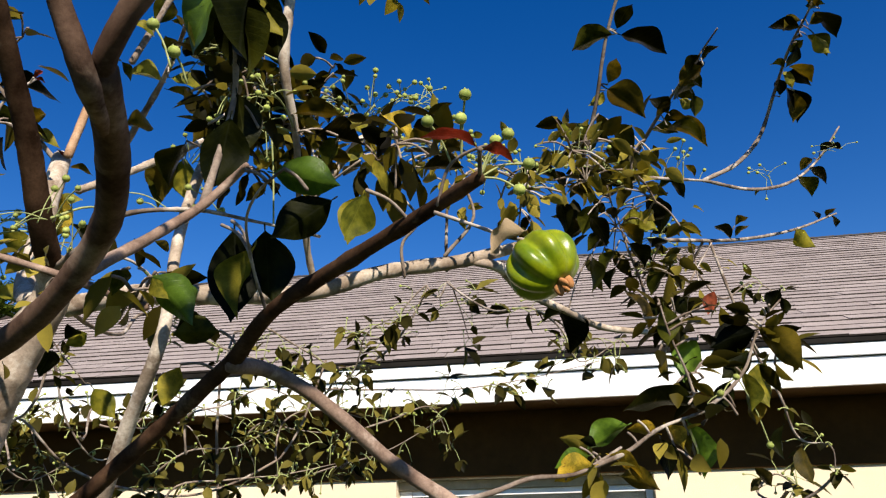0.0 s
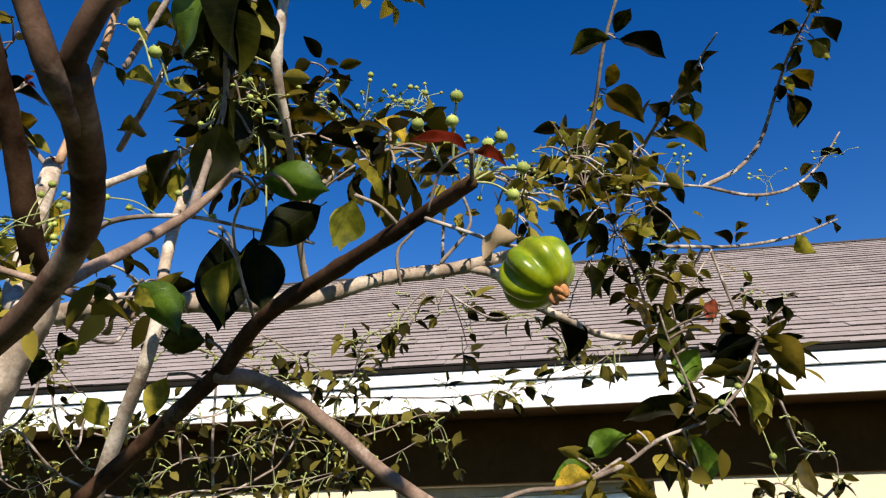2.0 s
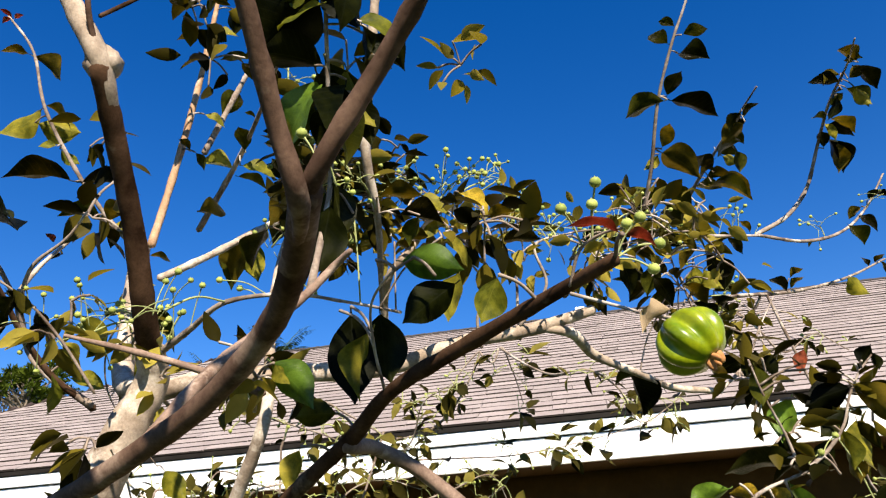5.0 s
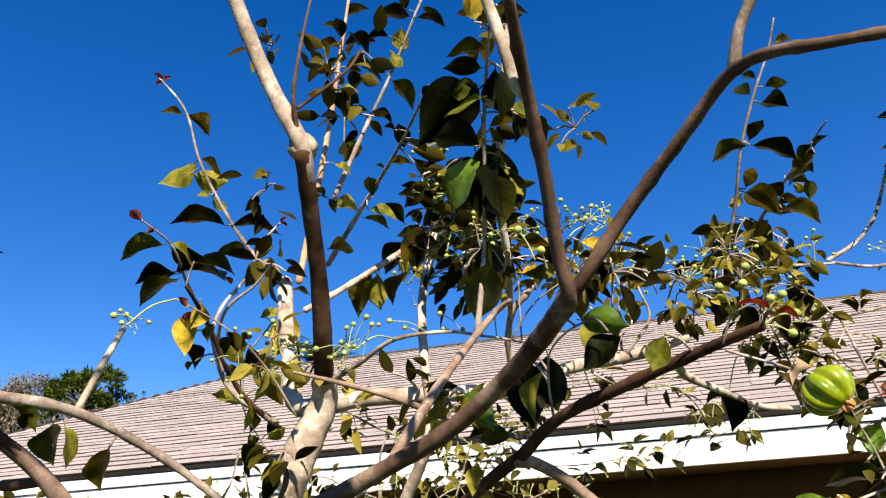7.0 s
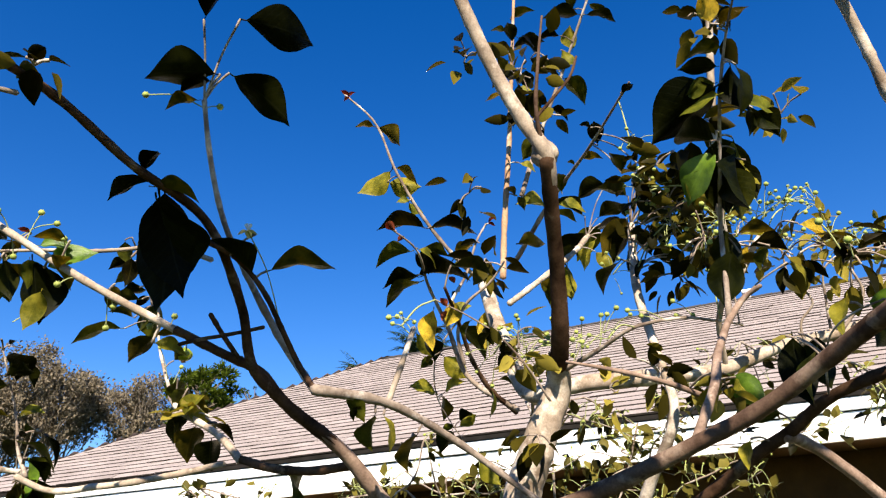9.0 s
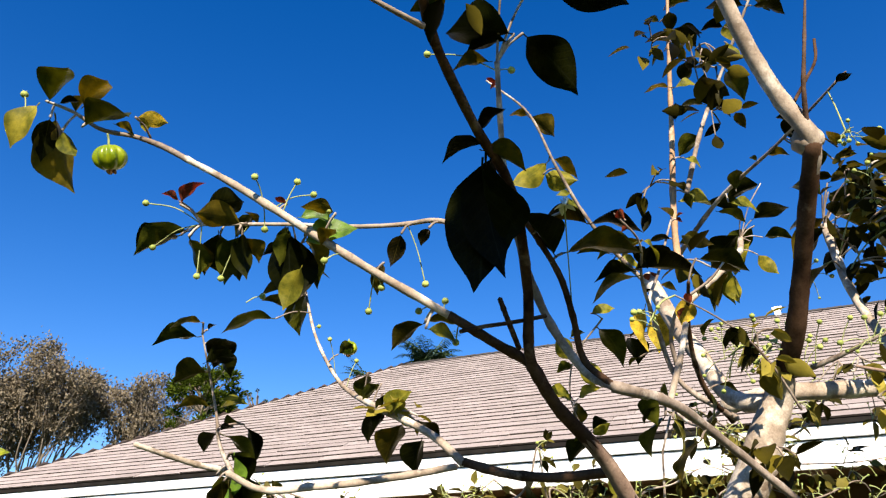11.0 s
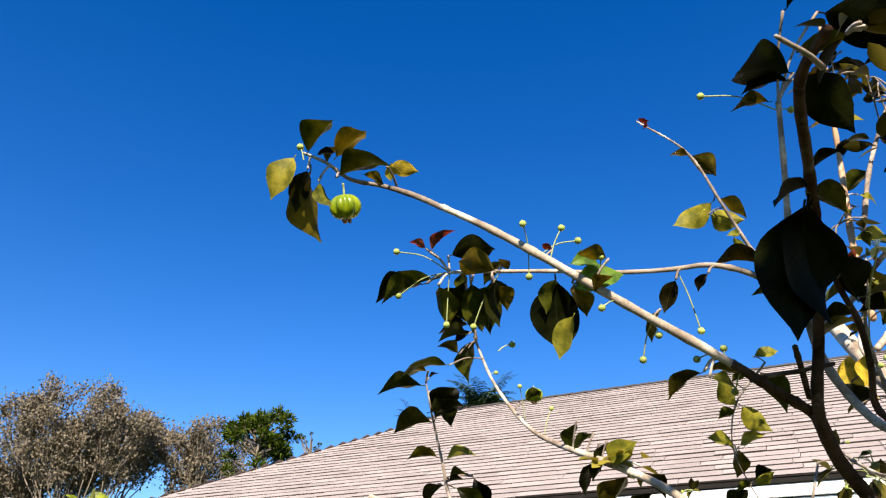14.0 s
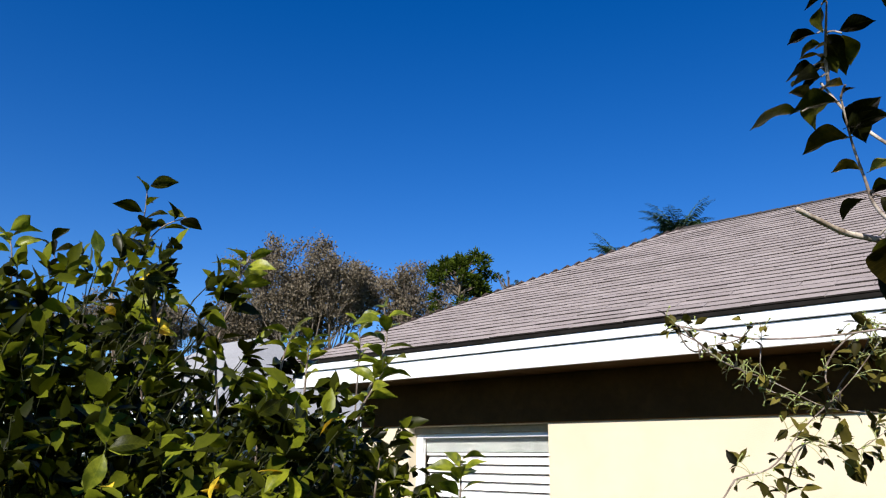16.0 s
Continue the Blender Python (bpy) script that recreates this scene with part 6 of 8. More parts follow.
leaves("left_twig", "bronze", [(-0.525, 0.330, 1.904, -0.552, 0.353, 1.880, -39)])
leaves("left_outer", "green", [(-0.506, 0.384, 2.088, -0.460, 0.389, 2.072, -10), (-0.510, 0.528, 1.998, -0.489, 0.529, 1.993, -15)])
leaves("left_outer", "yellow", [(-0.519, 0.420, 2.065, -0.533, 0.430, 2.039, 56)])
leaves("left_outer", "lit_green", [(-0.520, 0.527, 1.994, -0.514, 0.536, 1.958, 57)])
leaves("right_riser", "green", [(0.107, 0.814, 2.370, 0.047, 0.810, 2.356, 15), (0.109, 0.821, 2.375, 0.170, 0.839, 2.353, -2), (0.108, 0.822, 2.380, 0.126, 0.795, 2.401, -19), (0.086, 0.878, 2.280, 0.062, 0.910, 2.253, -4), (0.094, 0.881, 2.281, 0.128, 0.920, 2.260, 13), (0.089, 0.900, 2.262, 0.115, 0.939, 2.236, 6), (0.078, 0.914, 2.253, 0.053, 0.950, 2.222, 1), (0.119, 0.780, 2.433, 0.089, 0.752, 2.437, 4), (0.128, 0.786, 2.421, 0.169, 0.813, 2.425, -8), (0.134, 0.768, 2.435, 0.165, 0.754, 2.432, -32), (0.130, 0.771, 2.453, 0.109, 0.762, 2.461, 10), (0.076, 0.924, 2.233, 0.106, 0.948, 2.215, -28), (0.043, 0.912, 2.205, 0.074, 0.886, 2.223, -15)])
leaves("right_riser", "green", [(0.109, 0.919, 2.261, 0.121, 0.935, 2.225, 1)])
leaves("right_riser", "bronze", [(0.092, 0.847, 2.316, 0.107, 0.820, 2.338, -45), (0.088, 0.847, 2.313, 0.141, 0.892, 2.300, -14), (0.054, 0.925, 2.244, 0.033, 0.904, 2.266, 5), (0.160, 0.762, 2.503, 0.186, 0.772, 2.521, -11), (0.027, 0.887, 2.195, 0.056, 0.912, 2.187, -2), (0.014, 0.877, 2.216, 0.031, 0.895, 2.198, 9)])
leaves("right_riser", "lit_green", [(0.089, 0.862, 2.318, 0.070, 0.873, 2.301, 82), (0.059, 0.879, 2.262, 0.022, 0.860, 2.269, 69), (0.074, 0.910, 2.295, 0.034, 0.909, 2.282, 78)])
leaves("right_curl", "green", [(0.449, 1.233, 2.519, 0.470, 1.275, 2.465, 35), (0.442, 1.217, 2.534, 0.489, 1.217, 2.516, -16), (0.440, 1.192, 2.529, 0.408, 1.170, 2.531, -7), (0.440, 1.165, 2.540, 0.461, 1.146, 2.551, -39), (0.445, 1.099, 2.544, 0.396, 1.100, 2.561, 13), (0.457, 1.123, 2.548, 0.490, 1.141, 2.513, 8), (0.436, 1.047, 2.549, 0.464, 1.058, 2.565, -19), (0.435, 1.233, 2.495, 0.430, 1.205, 2.518, -25), (0.453, 1.063, 2.548, 0.497, 1.105, 2.529, 22), (0.451, 1.149, 2.551, 0.443, 1.175, 2.518, 73)])
leaves("right_curl", "bronze", [(0.451, 1.089, 2.541, 0.475, 1.071, 2.546, -41), (0.448, 1.115, 2.538, 0.420, 1.102, 2.524, 11), (0.451, 1.106, 2.565, 0.409, 1.095, 2.546, 27), (0.441, 1.179, 2.526, 0.487, 1.216, 2.515, 14), (0.461, 1.232, 2.505, 0.473, 1.275, 2.470, 35), (0.461, 1.058, 2.549, 0.429, 1.027, 2.562, -9)])
leaves("right_curl", "lit_green", [(0.437, 1.200, 2.529, 0.450, 1.197, 2.496, 69), (0.462, 1.103, 2.533, 0.483, 1.118, 2.501, -57)])
leaves("right_mass", "green", [(0.299, 1.193, 2.561, 0.327, 1.168, 2.576, 10), (0.288, 1.217, 2.560, 0.308, 1.201, 2.568, -38), (0.278, 1.230, 2.552, 0.307, 1.254, 2.545, 6), (0.258, 1.270, 2.555, 0.303, 1.298, 2.560, -17), (0.245, 1.306, 2.500, 0.318, 1.340, 2.491, 14), (0.252, 1.302, 2.518, 0.213, 1.258, 2.540, -11), (0.219, 1.346, 2.515, 0.272, 1.364, 2.526, -15), (0.295, 1.165, 2.560, 0.271, 1.192, 2.540, 12), (0.297, 1.232, 2.538, 0.236, 1.215, 2.516, 21), (0.286, 1.238, 2.525, 0.293, 1.255, 2.485, 19)])
leaves("right_mass", "lit_green", [(0.262, 1.252, 2.524, 0.295, 1.262, 2.510, -83)])
leaves("right_mass", "bronze", [(0.240, 1.330, 2.523, 0.286, 1.308, 2.524, -28), (0.299, 1.177, 2.544, 0.257, 1.208, 2.527, 32), (0.255, 1.271, 2.531, 0.225, 1.291, 2.521, 23), (0.238, 1.332, 2.505, 0.336, 1.392, 2.515, 9)])
leaves("right_base", "lit_green", [(0.172, 1.019, 2.256, 0.151, 0.994, 2.269, 79)])
leaves("right_base", "green", [(0.184, 1.020, 2.251, 0.207, 1.031, 2.231, -8), (0.200, 1.040, 2.260, 0.172, 1.053, 2.258, 16), (0.135, 0.946, 2.203, 0.162, 0.967, 2.159, -11)])
leaves("right_base", "bronze", [(0.229, 1.059, 2.270, 0.217, 1.050, 2.290, -13)])
leaves("right_far", "lit_green", [(0.532, 1.588, 2.370, 0.573, 1.623, 2.336, -62)])
leaves("right_far", "bronze", [(0.343, 1.341, 2.271, 0.361, 1.319, 2.289, -4), (0.339, 1.315, 2.283, 0.362, 1.299, 2.292, -17), (0.682, 1.806, 2.474, 0.698, 1.783, 2.493, -12)])
leaves("right_far", "green", [(0.331, 1.316, 2.257, 0.300, 1.289, 2.282, -8), (0.692, 1.795, 2.476, 0.710, 1.822, 2.455, 43), (0.649, 1.757, 2.449, 0.635, 1.738, 2.472, -34)])
leaves("right_arm_lo", "green", [(0.465, 1.316, 2.375, 0.496, 1.355, 2.349, 25), (0.500, 1.350, 2.406, 0.540, 1.373, 2.392, 10), (0.538, 1.382, 2.448, 0.560, 1.361, 2.460, -20), (0.562, 1.411, 2.474, 0.595, 1.417, 2.471, -7), (0.370, 1.232, 2.316, 0.362, 1.240, 2.310, 9)])
leaves("right_arm_lo", "bronze", [(0.528, 1.389, 2.441, 0.505, 1.410, 2.429, 28)])
leaves("limb_tail", "bronze", [(0.127, 1.005, 2.021, 0.111, 0.962, 2.080, -43)])
leaves("spur_rise", "green", [(0.120, 0.990, 2.040, 0.156, 0.966, 2.054, -52), (0.084, 0.916, 2.090, 0.072, 0.940, 2.068, -23), (0.085, 0.902, 2.108, 0.062, 0.926, 2.087, -1), (0.100, 0.904, 2.116, 0.121, 0.935, 2.094, 18), (0.053, 0.890, 2.153, 0.081, 0.924, 2.133, 4), (0.069, 0.901, 2.173, 0.046, 0.931, 2.146, 14), (0.123, 0.898, 2.142, 0.150, 0.886, 2.143, -34), (0.129, 0.921, 2.112, 0.150, 0.906, 2.120, -20), (0.148, 0.930, 2.082, 0.126, 0.955, 2.061, 8), (0.144, 0.910, 2.182, 0.159, 0.947, 2.151, 28), (0.084, 0.946, 2.149, 0.053, 0.967, 2.135, 23)])
leaves("limb_tail", "green", [(0.014, 0.904, 2.031, -0.015, 0.918, 2.026, 14), (0.018, 0.925, 2.033, 0.042, 0.956, 2.013, 6), (0.004, 0.912, 2.038, 0.018, 0.962, 1.993, 42), (0.052, 0.898, 2.102, 0.065, 0.935, 2.071, 42)])
leaves("spur_rise", "bronze", [(0.124, 0.963, 2.095, 0.149, 0.951, 2.097, -29), (0.092, 0.904, 2.144, 0.121, 0.937, 2.126, 3), (0.114, 0.890, 2.188, 0.092, 0.911, 2.171, 8), (0.062, 0.937, 2.164, 0.023, 0.960, 2.151, 25)])
leaves("spur_fan_b", "green", [(0.015, 0.868, 2.171, 0.031, 0.902, 2.144, 16), (-0.015, 0.858, 2.209, 0.018, 0.881, 2.209, -10)])
leaves("spur_rise", "lit_green", [(0.119, 0.901, 2.160, 0.138, 0.915, 2.132, -75), (0.118, 0.945, 2.187, 0.121, 0.964, 2.137, -33)])
leaves("white_twig", "green", [(-0.340, 0.669, 2.274, -0.373, 0.627, 2.279, 12), (-0.331, 0.677, 2.281, -0.288, 0.725, 2.280, -14), (-0.340, 0.673, 2.231, -0.382, 0.706, 2.200, -2), (-0.346, 0.684, 2.219, -0.327, 0.721, 2.204, 11), (-0.330, 0.670, 2.291, -0.286, 0.655, 2.299, -14), (-0.327, 0.704, 2.242, -0.308, 0.748, 2.220, 18), (-0.353, 0.694, 2.243, -0.392, 0.665, 2.244, 16), (-0.305, 0.660, 2.289, -0.269, 0.679, 2.280, -15), (-0.347, 0.657, 2.190, -0.357, 0.683, 2.168, 52), (-0.295, 0.697, 2.286, -0.270, 0.737, 2.272, 7), (-0.292, 0.692, 2.247, -0.273, 0.735, 2.226, 20), (-0.276, 0.618, 2.189, -0.303, 0.620, 2.214, 32), (-0.341, 0.608, 2.211, -0.345, 0.587, 2.225, 1)])
leaves("white_twig", "green", [(-0.357, 0.613, 2.156, -0.395, 0.643, 2.129, -26), (-0.315, 0.608, 2.194, -0.288, 0.606, 2.170, -38), (-0.325, 0.625, 2.146, -0.310, 0.647, 2.136, -21)])
leaves("white_twig", "bronze", [(-0.342, 0.667, 2.242, -0.394, 0.695, 2.216, 14), (-0.326, 0.694, 2.265, -0.289, 0.740, 2.259, -5)])
leaves("spur_fan", "bronze", [(-0.241, 0.600, 2.213, -0.227, 0.632, 2.192, -4), (-0.270, 0.613, 2.212, -0.242, 0.624, 2.195, -20), (-0.262, 0.630, 2.178, -0.240, 0.646, 2.167, -11), (-0.154, 0.654, 2.136, -0.145, 0.680, 2.115, 26), (-0.123, 0.589, 2.114, -0.093, 0.579, 2.117, -20), (-0.114, 0.612, 2.100, -0.076, 0.624, 2.104, -19)])
leaves("spur_fan", "lit_green", [(-0.250, 0.633, 2.155, -0.260, 0.640, 2.133, 70), (-0.211, 0.642, 2.172, -0.166, 0.643, 2.157, 49), (-0.181, 0.643, 2.153, -0.194, 0.649, 2.131, 61)])
leaves("spur_fan", "green", [(-0.234, 0.618, 2.198, -0.209, 0.605, 2.206, 1), (-0.207, 0.625, 2.212, -0.206, 0.644, 2.196, 16)])
leaves("spur_fan", "yellow", [(-0.201, 0.632, 2.149, -0.219, 0.643, 2.140, 86), (-0.147, 0.586, 2.147, -0.120, 0.606, 2.128, 72)])
leaves("white_twig", "lit_green", [(-0.292, 0.631, 2.158, -0.308, 0.623, 2.172, 81), (-0.290, 0.635, 2.154, -0.286, 0.650, 2.134, -67)])
leaves("arc_twig", "bronze", [(-0.228, 0.644, 2.132, -0.210, 0.663, 2.127, -14)])
leaves("top_twig", "bronze", [(-0.217, 0.542, 2.129, -0.178, 0.552, 2.139, -14), (-0.207, 0.571, 2.124, -0.165, 0.590, 2.119, -7)])
leaves("arc_twig", "lit_green", [(-0.168, 0.594, 2.104, -0.140, 0.624, 2.088, 80)])
leaves("top_twig", "green", [(-0.183, 0.570, 2.119, -0.200, 0.589, 2.101, -8)])
leaves("spur_mid", "bronze", [(-0.094, 0.604, 2.107, -0.070, 0.594, 2.112, -19)])
leaves("chain_twig", "bronze", [(-1.032, 0.485, 2.220, -1.037, 0.506, 2.204, 10), (-1.058, 0.492, 2.161, -1.075, 0.460, 2.166, 11)])
leaves("chain_twig", "green", [(-1.044, 0.503, 2.196, -1.072, 0.507, 2.193, 12), (-1.040, 0.513, 2.190, -1.079, 0.552, 2.151, -33), (-1.021, 0.453, 2.228, -1.015, 0.487, 2.209, 4), (-1.006, 0.458, 2.224, -1.000, 0.496, 2.202, 24), (-1.048, 0.484, 2.205, -1.072, 0.480, 2.206, 9), (-1.031, 0.468, 2.225, -1.061, 0.445, 2.209, 22), (-1.024, 0.461, 2.219, -1.013, 0.506, 2.196, 1), (-1.036, 0.479, 2.214, -1.024, 0.497, 2.191, -6), (-1.044, 0.499, 2.206, -1.085, 0.477, 2.199, 10), (-1.040, 0.484, 2.185, -1.069, 0.448, 2.169, 15), (-1.046, 0.496, 2.169, -1.055, 0.512, 2.146, 47), (-1.031, 0.450, 2.230, -1.067, 0.441, 2.227, 13), (-1.015, 0.413, 2.246, -1.025, 0.432, 2.219, -34)])
leaves("chain_twig", "green", [(-1.011, 0.462, 2.230, -0.974, 0.478, 2.244, -34)])
leaves("big_stem", "yellow", [(-0.203, 0.329, 2.259, -0.203, 0.315, 2.287, -6)])
leaves("big_stem", "bronze", [(-0.198, 0.331, 2.253, -0.173, 0.314, 2.263, 0)])
leaves("left_fine", "green", [(-0.499, 0.420, 2.037, -0.515, 0.432, 2.026, -25), (-0.486, 0.420, 2.027, -0.484, 0.441, 2.013, -0), (-0.462, 0.447, 2.004, -0.486, 0.458, 1.995, -2), (-0.478, 0.423, 2.021, -0.496, 0.435, 2.010, -18)])
leaves("left_fine", "bronze", [(-0.469, 0.436, 2.015, -0.473, 0.456, 1.999, 20)])
leaves("left_outer", "red", [(-0.524, 0.416, 2.051, -0.534, 0.419, 2.042, 6)])
leaves("left_fine", "red", [(-0.518, 0.398, 2.047, -0.521, 0.389, 2.056, 18)])
leaves("left_fine", "lit_green", [(-0.458, 0.457, 1.992, -0.449, 0.473, 1.977, 83)])
buds("limb_left", [(-0.819, 0.108, 2.077, -0.817, 0.091, 2.091), (-0.804, 0.114, 2.066, -0.793, 0.115, 2.094), (-0.812, 0.111, 2.071, -0.783, 0.125, 2.085), (-0.771, 0.132, 2.042, -0.765, 0.121, 2.064), (-0.759, 0.138, 2.033, -0.770, 0.127, 2.024), (-0.738, 0.152, 2.019, -0.752, 0.169, 1.994), (-0.699, 0.181, 1.994, -0.714, 0.182, 1.993), (-0.694, 0.185, 1.990, -0.694, 0.189, 2.001), (-0.684, 0.194, 1.984, -0.693, 0.208, 1.972), (-0.819, 0.108, 2.077, -0.824, 0.120, 2.059), (-0.738, 0.152, 2.019, -0.736, 0.159, 2.008), (-0.956, -0.014, 2.127, -0.960, -0.015, 2.140)])
buds("back_twig", [(-0.900, 0.131, 2.085, -0.935, 0.098, 2.097), (-0.900, 0.131, 2.085, -0.948, 0.127, 2.070), (-0.900, 0.131, 2.085, -0.909, 0.144, 2.042), (-0.856, 0.139, 2.079, -0.885, 0.147, 2.037), (-0.871, 0.167, 2.020, -0.862, 0.177, 2.028), (-0.716, 0.163, 2.062, -0.707, 0.179, 2.014)])
buds("low_limb", [(-0.958, 0.469, 2.048, -0.954, 0.444, 2.085), (-0.926, 0.443, 2.020, -0.916, 0.447, 2.053), (-1.018, 0.505, 2.129, -1.009, 0.504, 2.130)])
buds("stem_two", [(-0.619, 0.115, 2.152, -0.670, 0.097, 2.171), (-0.619, 0.115, 2.152, -0.610, 0.123, 2.156)])
buds("arc_twig", [(-0.409, 0.538, 2.010, -0.398, 0.512, 2.049), (-0.385, 0.524, 2.014, -0.369, 0.511, 2.049), (-0.307, 0.516, 2.032, -0.344, 0.495, 2.044), (-0.315, 0.513, 2.031, -0.332, 0.509, 2.040), (-0.287, 0.535, 2.037, -0.297, 0.536, 2.043), (-0.275, 0.554, 2.040, -0.280, 0.551, 2.045), (-0.278, 0.549, 2.039, -0.297, 0.521, 2.055), (-0.421, 0.545, 2.007, -0.409, 0.545, 2.040), (-0.421, 0.545, 2.007, -0.395, 0.527, 2.033), (-0.428, 0.550, 2.006, -0.435, 0.535, 2.042), (-0.432, 0.552, 2.005, -0.428, 0.551, 2.034)])
buds("right_base", [(0.170, 1.007, 2.248, 0.193, 0.993, 2.288), (0.188, 1.021, 2.253, 0.214, 0.992, 2.285), (0.234, 1.061, 2.265, 0.244, 1.059, 2.281), (0.193, 1.025, 2.254, 0.206, 0.991, 2.299)])
buds("red_stem", [(-0.037, 0.303, 1.943, -0.032, 0.284, 1.965), (-0.042, 0.305, 1.942, -0.050, 0.287, 1.955), (-0.037, 0.303, 1.943, -0.035, 0.289, 1.956)])
buds("limb_two", [(-0.028, 0.296, 1.929, -0.014, 0.288, 1.945), (-0.028, 0.296, 1.929, -0.020, 0.293, 1.945), (-0.028, 0.296, 1.929, -0.006, 0.301, 1.936), (-0.028, 0.296, 1.929, -0.011, 0.300, 1.923)])
buds("near_limb", [(-0.162, 0.258, 1.979, -0.171, 0.254, 2.001), (-0.155, 0.261, 1.972, -0.157, 0.251, 1.982)])
buds("right_low", [(0.146, 0.637, 1.891, 0.167, 0.655, 1.838), (0.114, 0.635, 1.865, 0.130, 0.634, 1.879), (0.131, 0.636, 1.877, 0.145, 0.637, 1.892)])
flower_cluster("spur_fan", (-0.204, 0.672, 2.209), (-0.202, 0.671, 2.212), 10)
flower_cluster("spur_fan", (-0.189, 0.680, 2.194), (-0.183, 0.697, 2.207), 8)
flower_cluster("spur_fan", (-0.177, 0.686, 2.181), (-0.137, 0.725, 2.237), 8)
flower_cluster("spur_fan", (-0.214, 0.667, 2.218), (-0.223, 0.621, 2.191), 9)
flower_cluster("spur_fan", (-0.163, 0.695, 2.165), (-0.157, 0.696, 2.165), 8)
flower_cluster("spur_fan_b", (-0.063, 0.785, 2.177), (-0.069, 0.808, 2.190), 12)
flower_cluster("spur_fan_b", (-0.021, 0.802, 2.167), (-0.022, 0.823, 2.170), 10)
flower_cluster("right_riser", (0.058, 0.906, 2.251), (0.015, 0.862, 2.225), 6)
flower_cluster("spur_rise", (0.085, 0.936, 2.199), (0.105, 0.935, 2.210), 8)
flower_cluster("spur_rise", (0.106, 0.965, 2.130), (0.153, 0.968, 2.143), 10)
flower_cluster("spur_rise", (0.115, 0.978, 2.101), (0.134, 0.978, 2.108), 8)
flower_cluster("right_arm_lo", (0.399, 1.256, 2.332), (0.395, 1.251, 2.350), 6)
flower_cluster("right_arm_lo", (0.531, 1.383, 2.433), (0.557, 1.349, 2.442), 5)
flower_cluster("pale_stem", (-0.497, 0.610, 2.025), (-0.485, 0.581, 2.049), 6)
flower_cluster("white_twig", (-0.344, 0.650, 2.172), (-0.377, 0.664, 2.158), 5)
flower_cluster("arc_twig", (-0.252, 0.600, 2.048), (-0.253, 0.584, 2.135), 6)
flower_cluster("spur_mid", (-0.060, 0.726, 2.149), (-0.067, 0.728, 2.165), 14)
flower_cluster("spur_mid", (-0.085, 0.719, 2.140), (-0.110, 0.669, 2.146), 12)
flower_cluster("spur_mid", (-0.018, 0.740, 2.159), (-0.021, 0.750, 2.143), 12)
flower_cluster("spur_fan", (-0.186, 0.681, 2.192), (-0.150, 0.678, 2.221), 7)
flower_cluster("mid_stem", (-0.431, 0.530, 2.022), (-0.432, 0.535, 2.023), 10)
flower_cluster("top_twig", (-0.2288, 0.5833, 2.134), (-0.230, 0.525, 2.143), 8)
flower_cluster("top_twig", (-0.2270, 0.5407, 2.1836), (-0.307, 0.533, 2.204), 8)
flower_cluster("right_base", (0.207, 1.037, 2.258), (0.208, 1.025, 2.282), 4)
flower_cluster("spur_fan_b", (-0.021, 0.802, 2.167), (0.049, 0.800, 2.195), 6)
flower_cluster("spur_fan_b", (-0.021, 0.802, 2.167), (0.069, 0.812, 2.180), 6)
flower_cluster("top_twig", (-0.2288, 0.5833, 2.134), (-0.253, 0.536, 2.111), 5)
flower_cluster("left_fine", (-0.532, 0.400, 2.059), (-0.556, 0.365, 2.023), 5)
flower_cluster("left_fine", (-0.468, 0.441, 2.009), (-0.493, 0.470, 2.011), 8)
flower_cluster("mid_stem", (-0.429, 0.525, 2.026), (-0.468, 0.498, 2.011), 7)
flower_cluster("mid_stem", (-0.429, 0.525, 2.026), (-0.474, 0.526, 2.043), 6)
flower_cluster("grey_twig_two", (-0.321, 0.556, 2.361), (-0.315, 0.552, 2.293), 10)
flower_cluster("white_twig", (-0.344, 0.650, 2.172), (-0.303, 0.556, 2.225), 10)
flower_cluster("white_twig", (-0.344, 0.632, 2.139), (-0.291, 0.564, 2.170), 10)
flower_cluster("spur_fan", (-0.168, 0.692, 2.170), (-0.115, 0.674, 2.205), 8)
flower_cluster("spur_fan", (-0.191, 0.678, 2.197), (-0.170, 0.655, 2.200), 6)
flower_cluster("arc_twig", (-0.340, 0.502, 2.026), (-0.360, 0.445, 2.001), 6)
tuft("spur_rise", (0.093, 0.952, 2.159), 0.069, 26, 0.035, "mixed")
tuft("spur_rise", (0.134, 0.981, 2.100), 0.062, 24, 0.035, "mixed")
tuft("right_riser", (0.060, 0.922, 2.225), 0.046, 14, 0.035, "mixed")
tuft("limb_tail", (0.115, 0.804, 1.991), 0.037, 12, 0.037, "mixed")
tuft("right_base", (0.132, 0.918, 2.267), 0.046, 12, 0.031, "mixed")
tuft("spur_fan", (-0.238, 0.661, 2.224), 0.043, 16, 0.031, "mixed")
tuft("spur_fan", (-0.260, 0.626, 2.165), 0.035, 12, 0.029, "olive")
tuft("spur_fan", (-0.194, 0.690, 2.165), 0.037, 12, 0.028, "olive")
tuft("spur_fan_b", (-0.033, 0.877, 2.164), 0.044, 14, 0.033, "mixed")
tuft("right_far", (0.235, 1.183, 2.179), 0.056, 20, 0.028, "olive")
tuft("white_twig", (-0.290, 0.604, 2.209), 0.035, 10, 0.029, "mixed")
tuft("spur_fan", (-0.244, 0.735, 2.311), 0.035, 8, 0.028, "mixed")
tuft("spur_fan_b", (-0.105, 0.812, 2.165), 0.035, 10, 0.028, "olive")
tuft("top_twig", (-0.250, 0.528, 2.127), 0.043, 20, 0.031, "mixed")
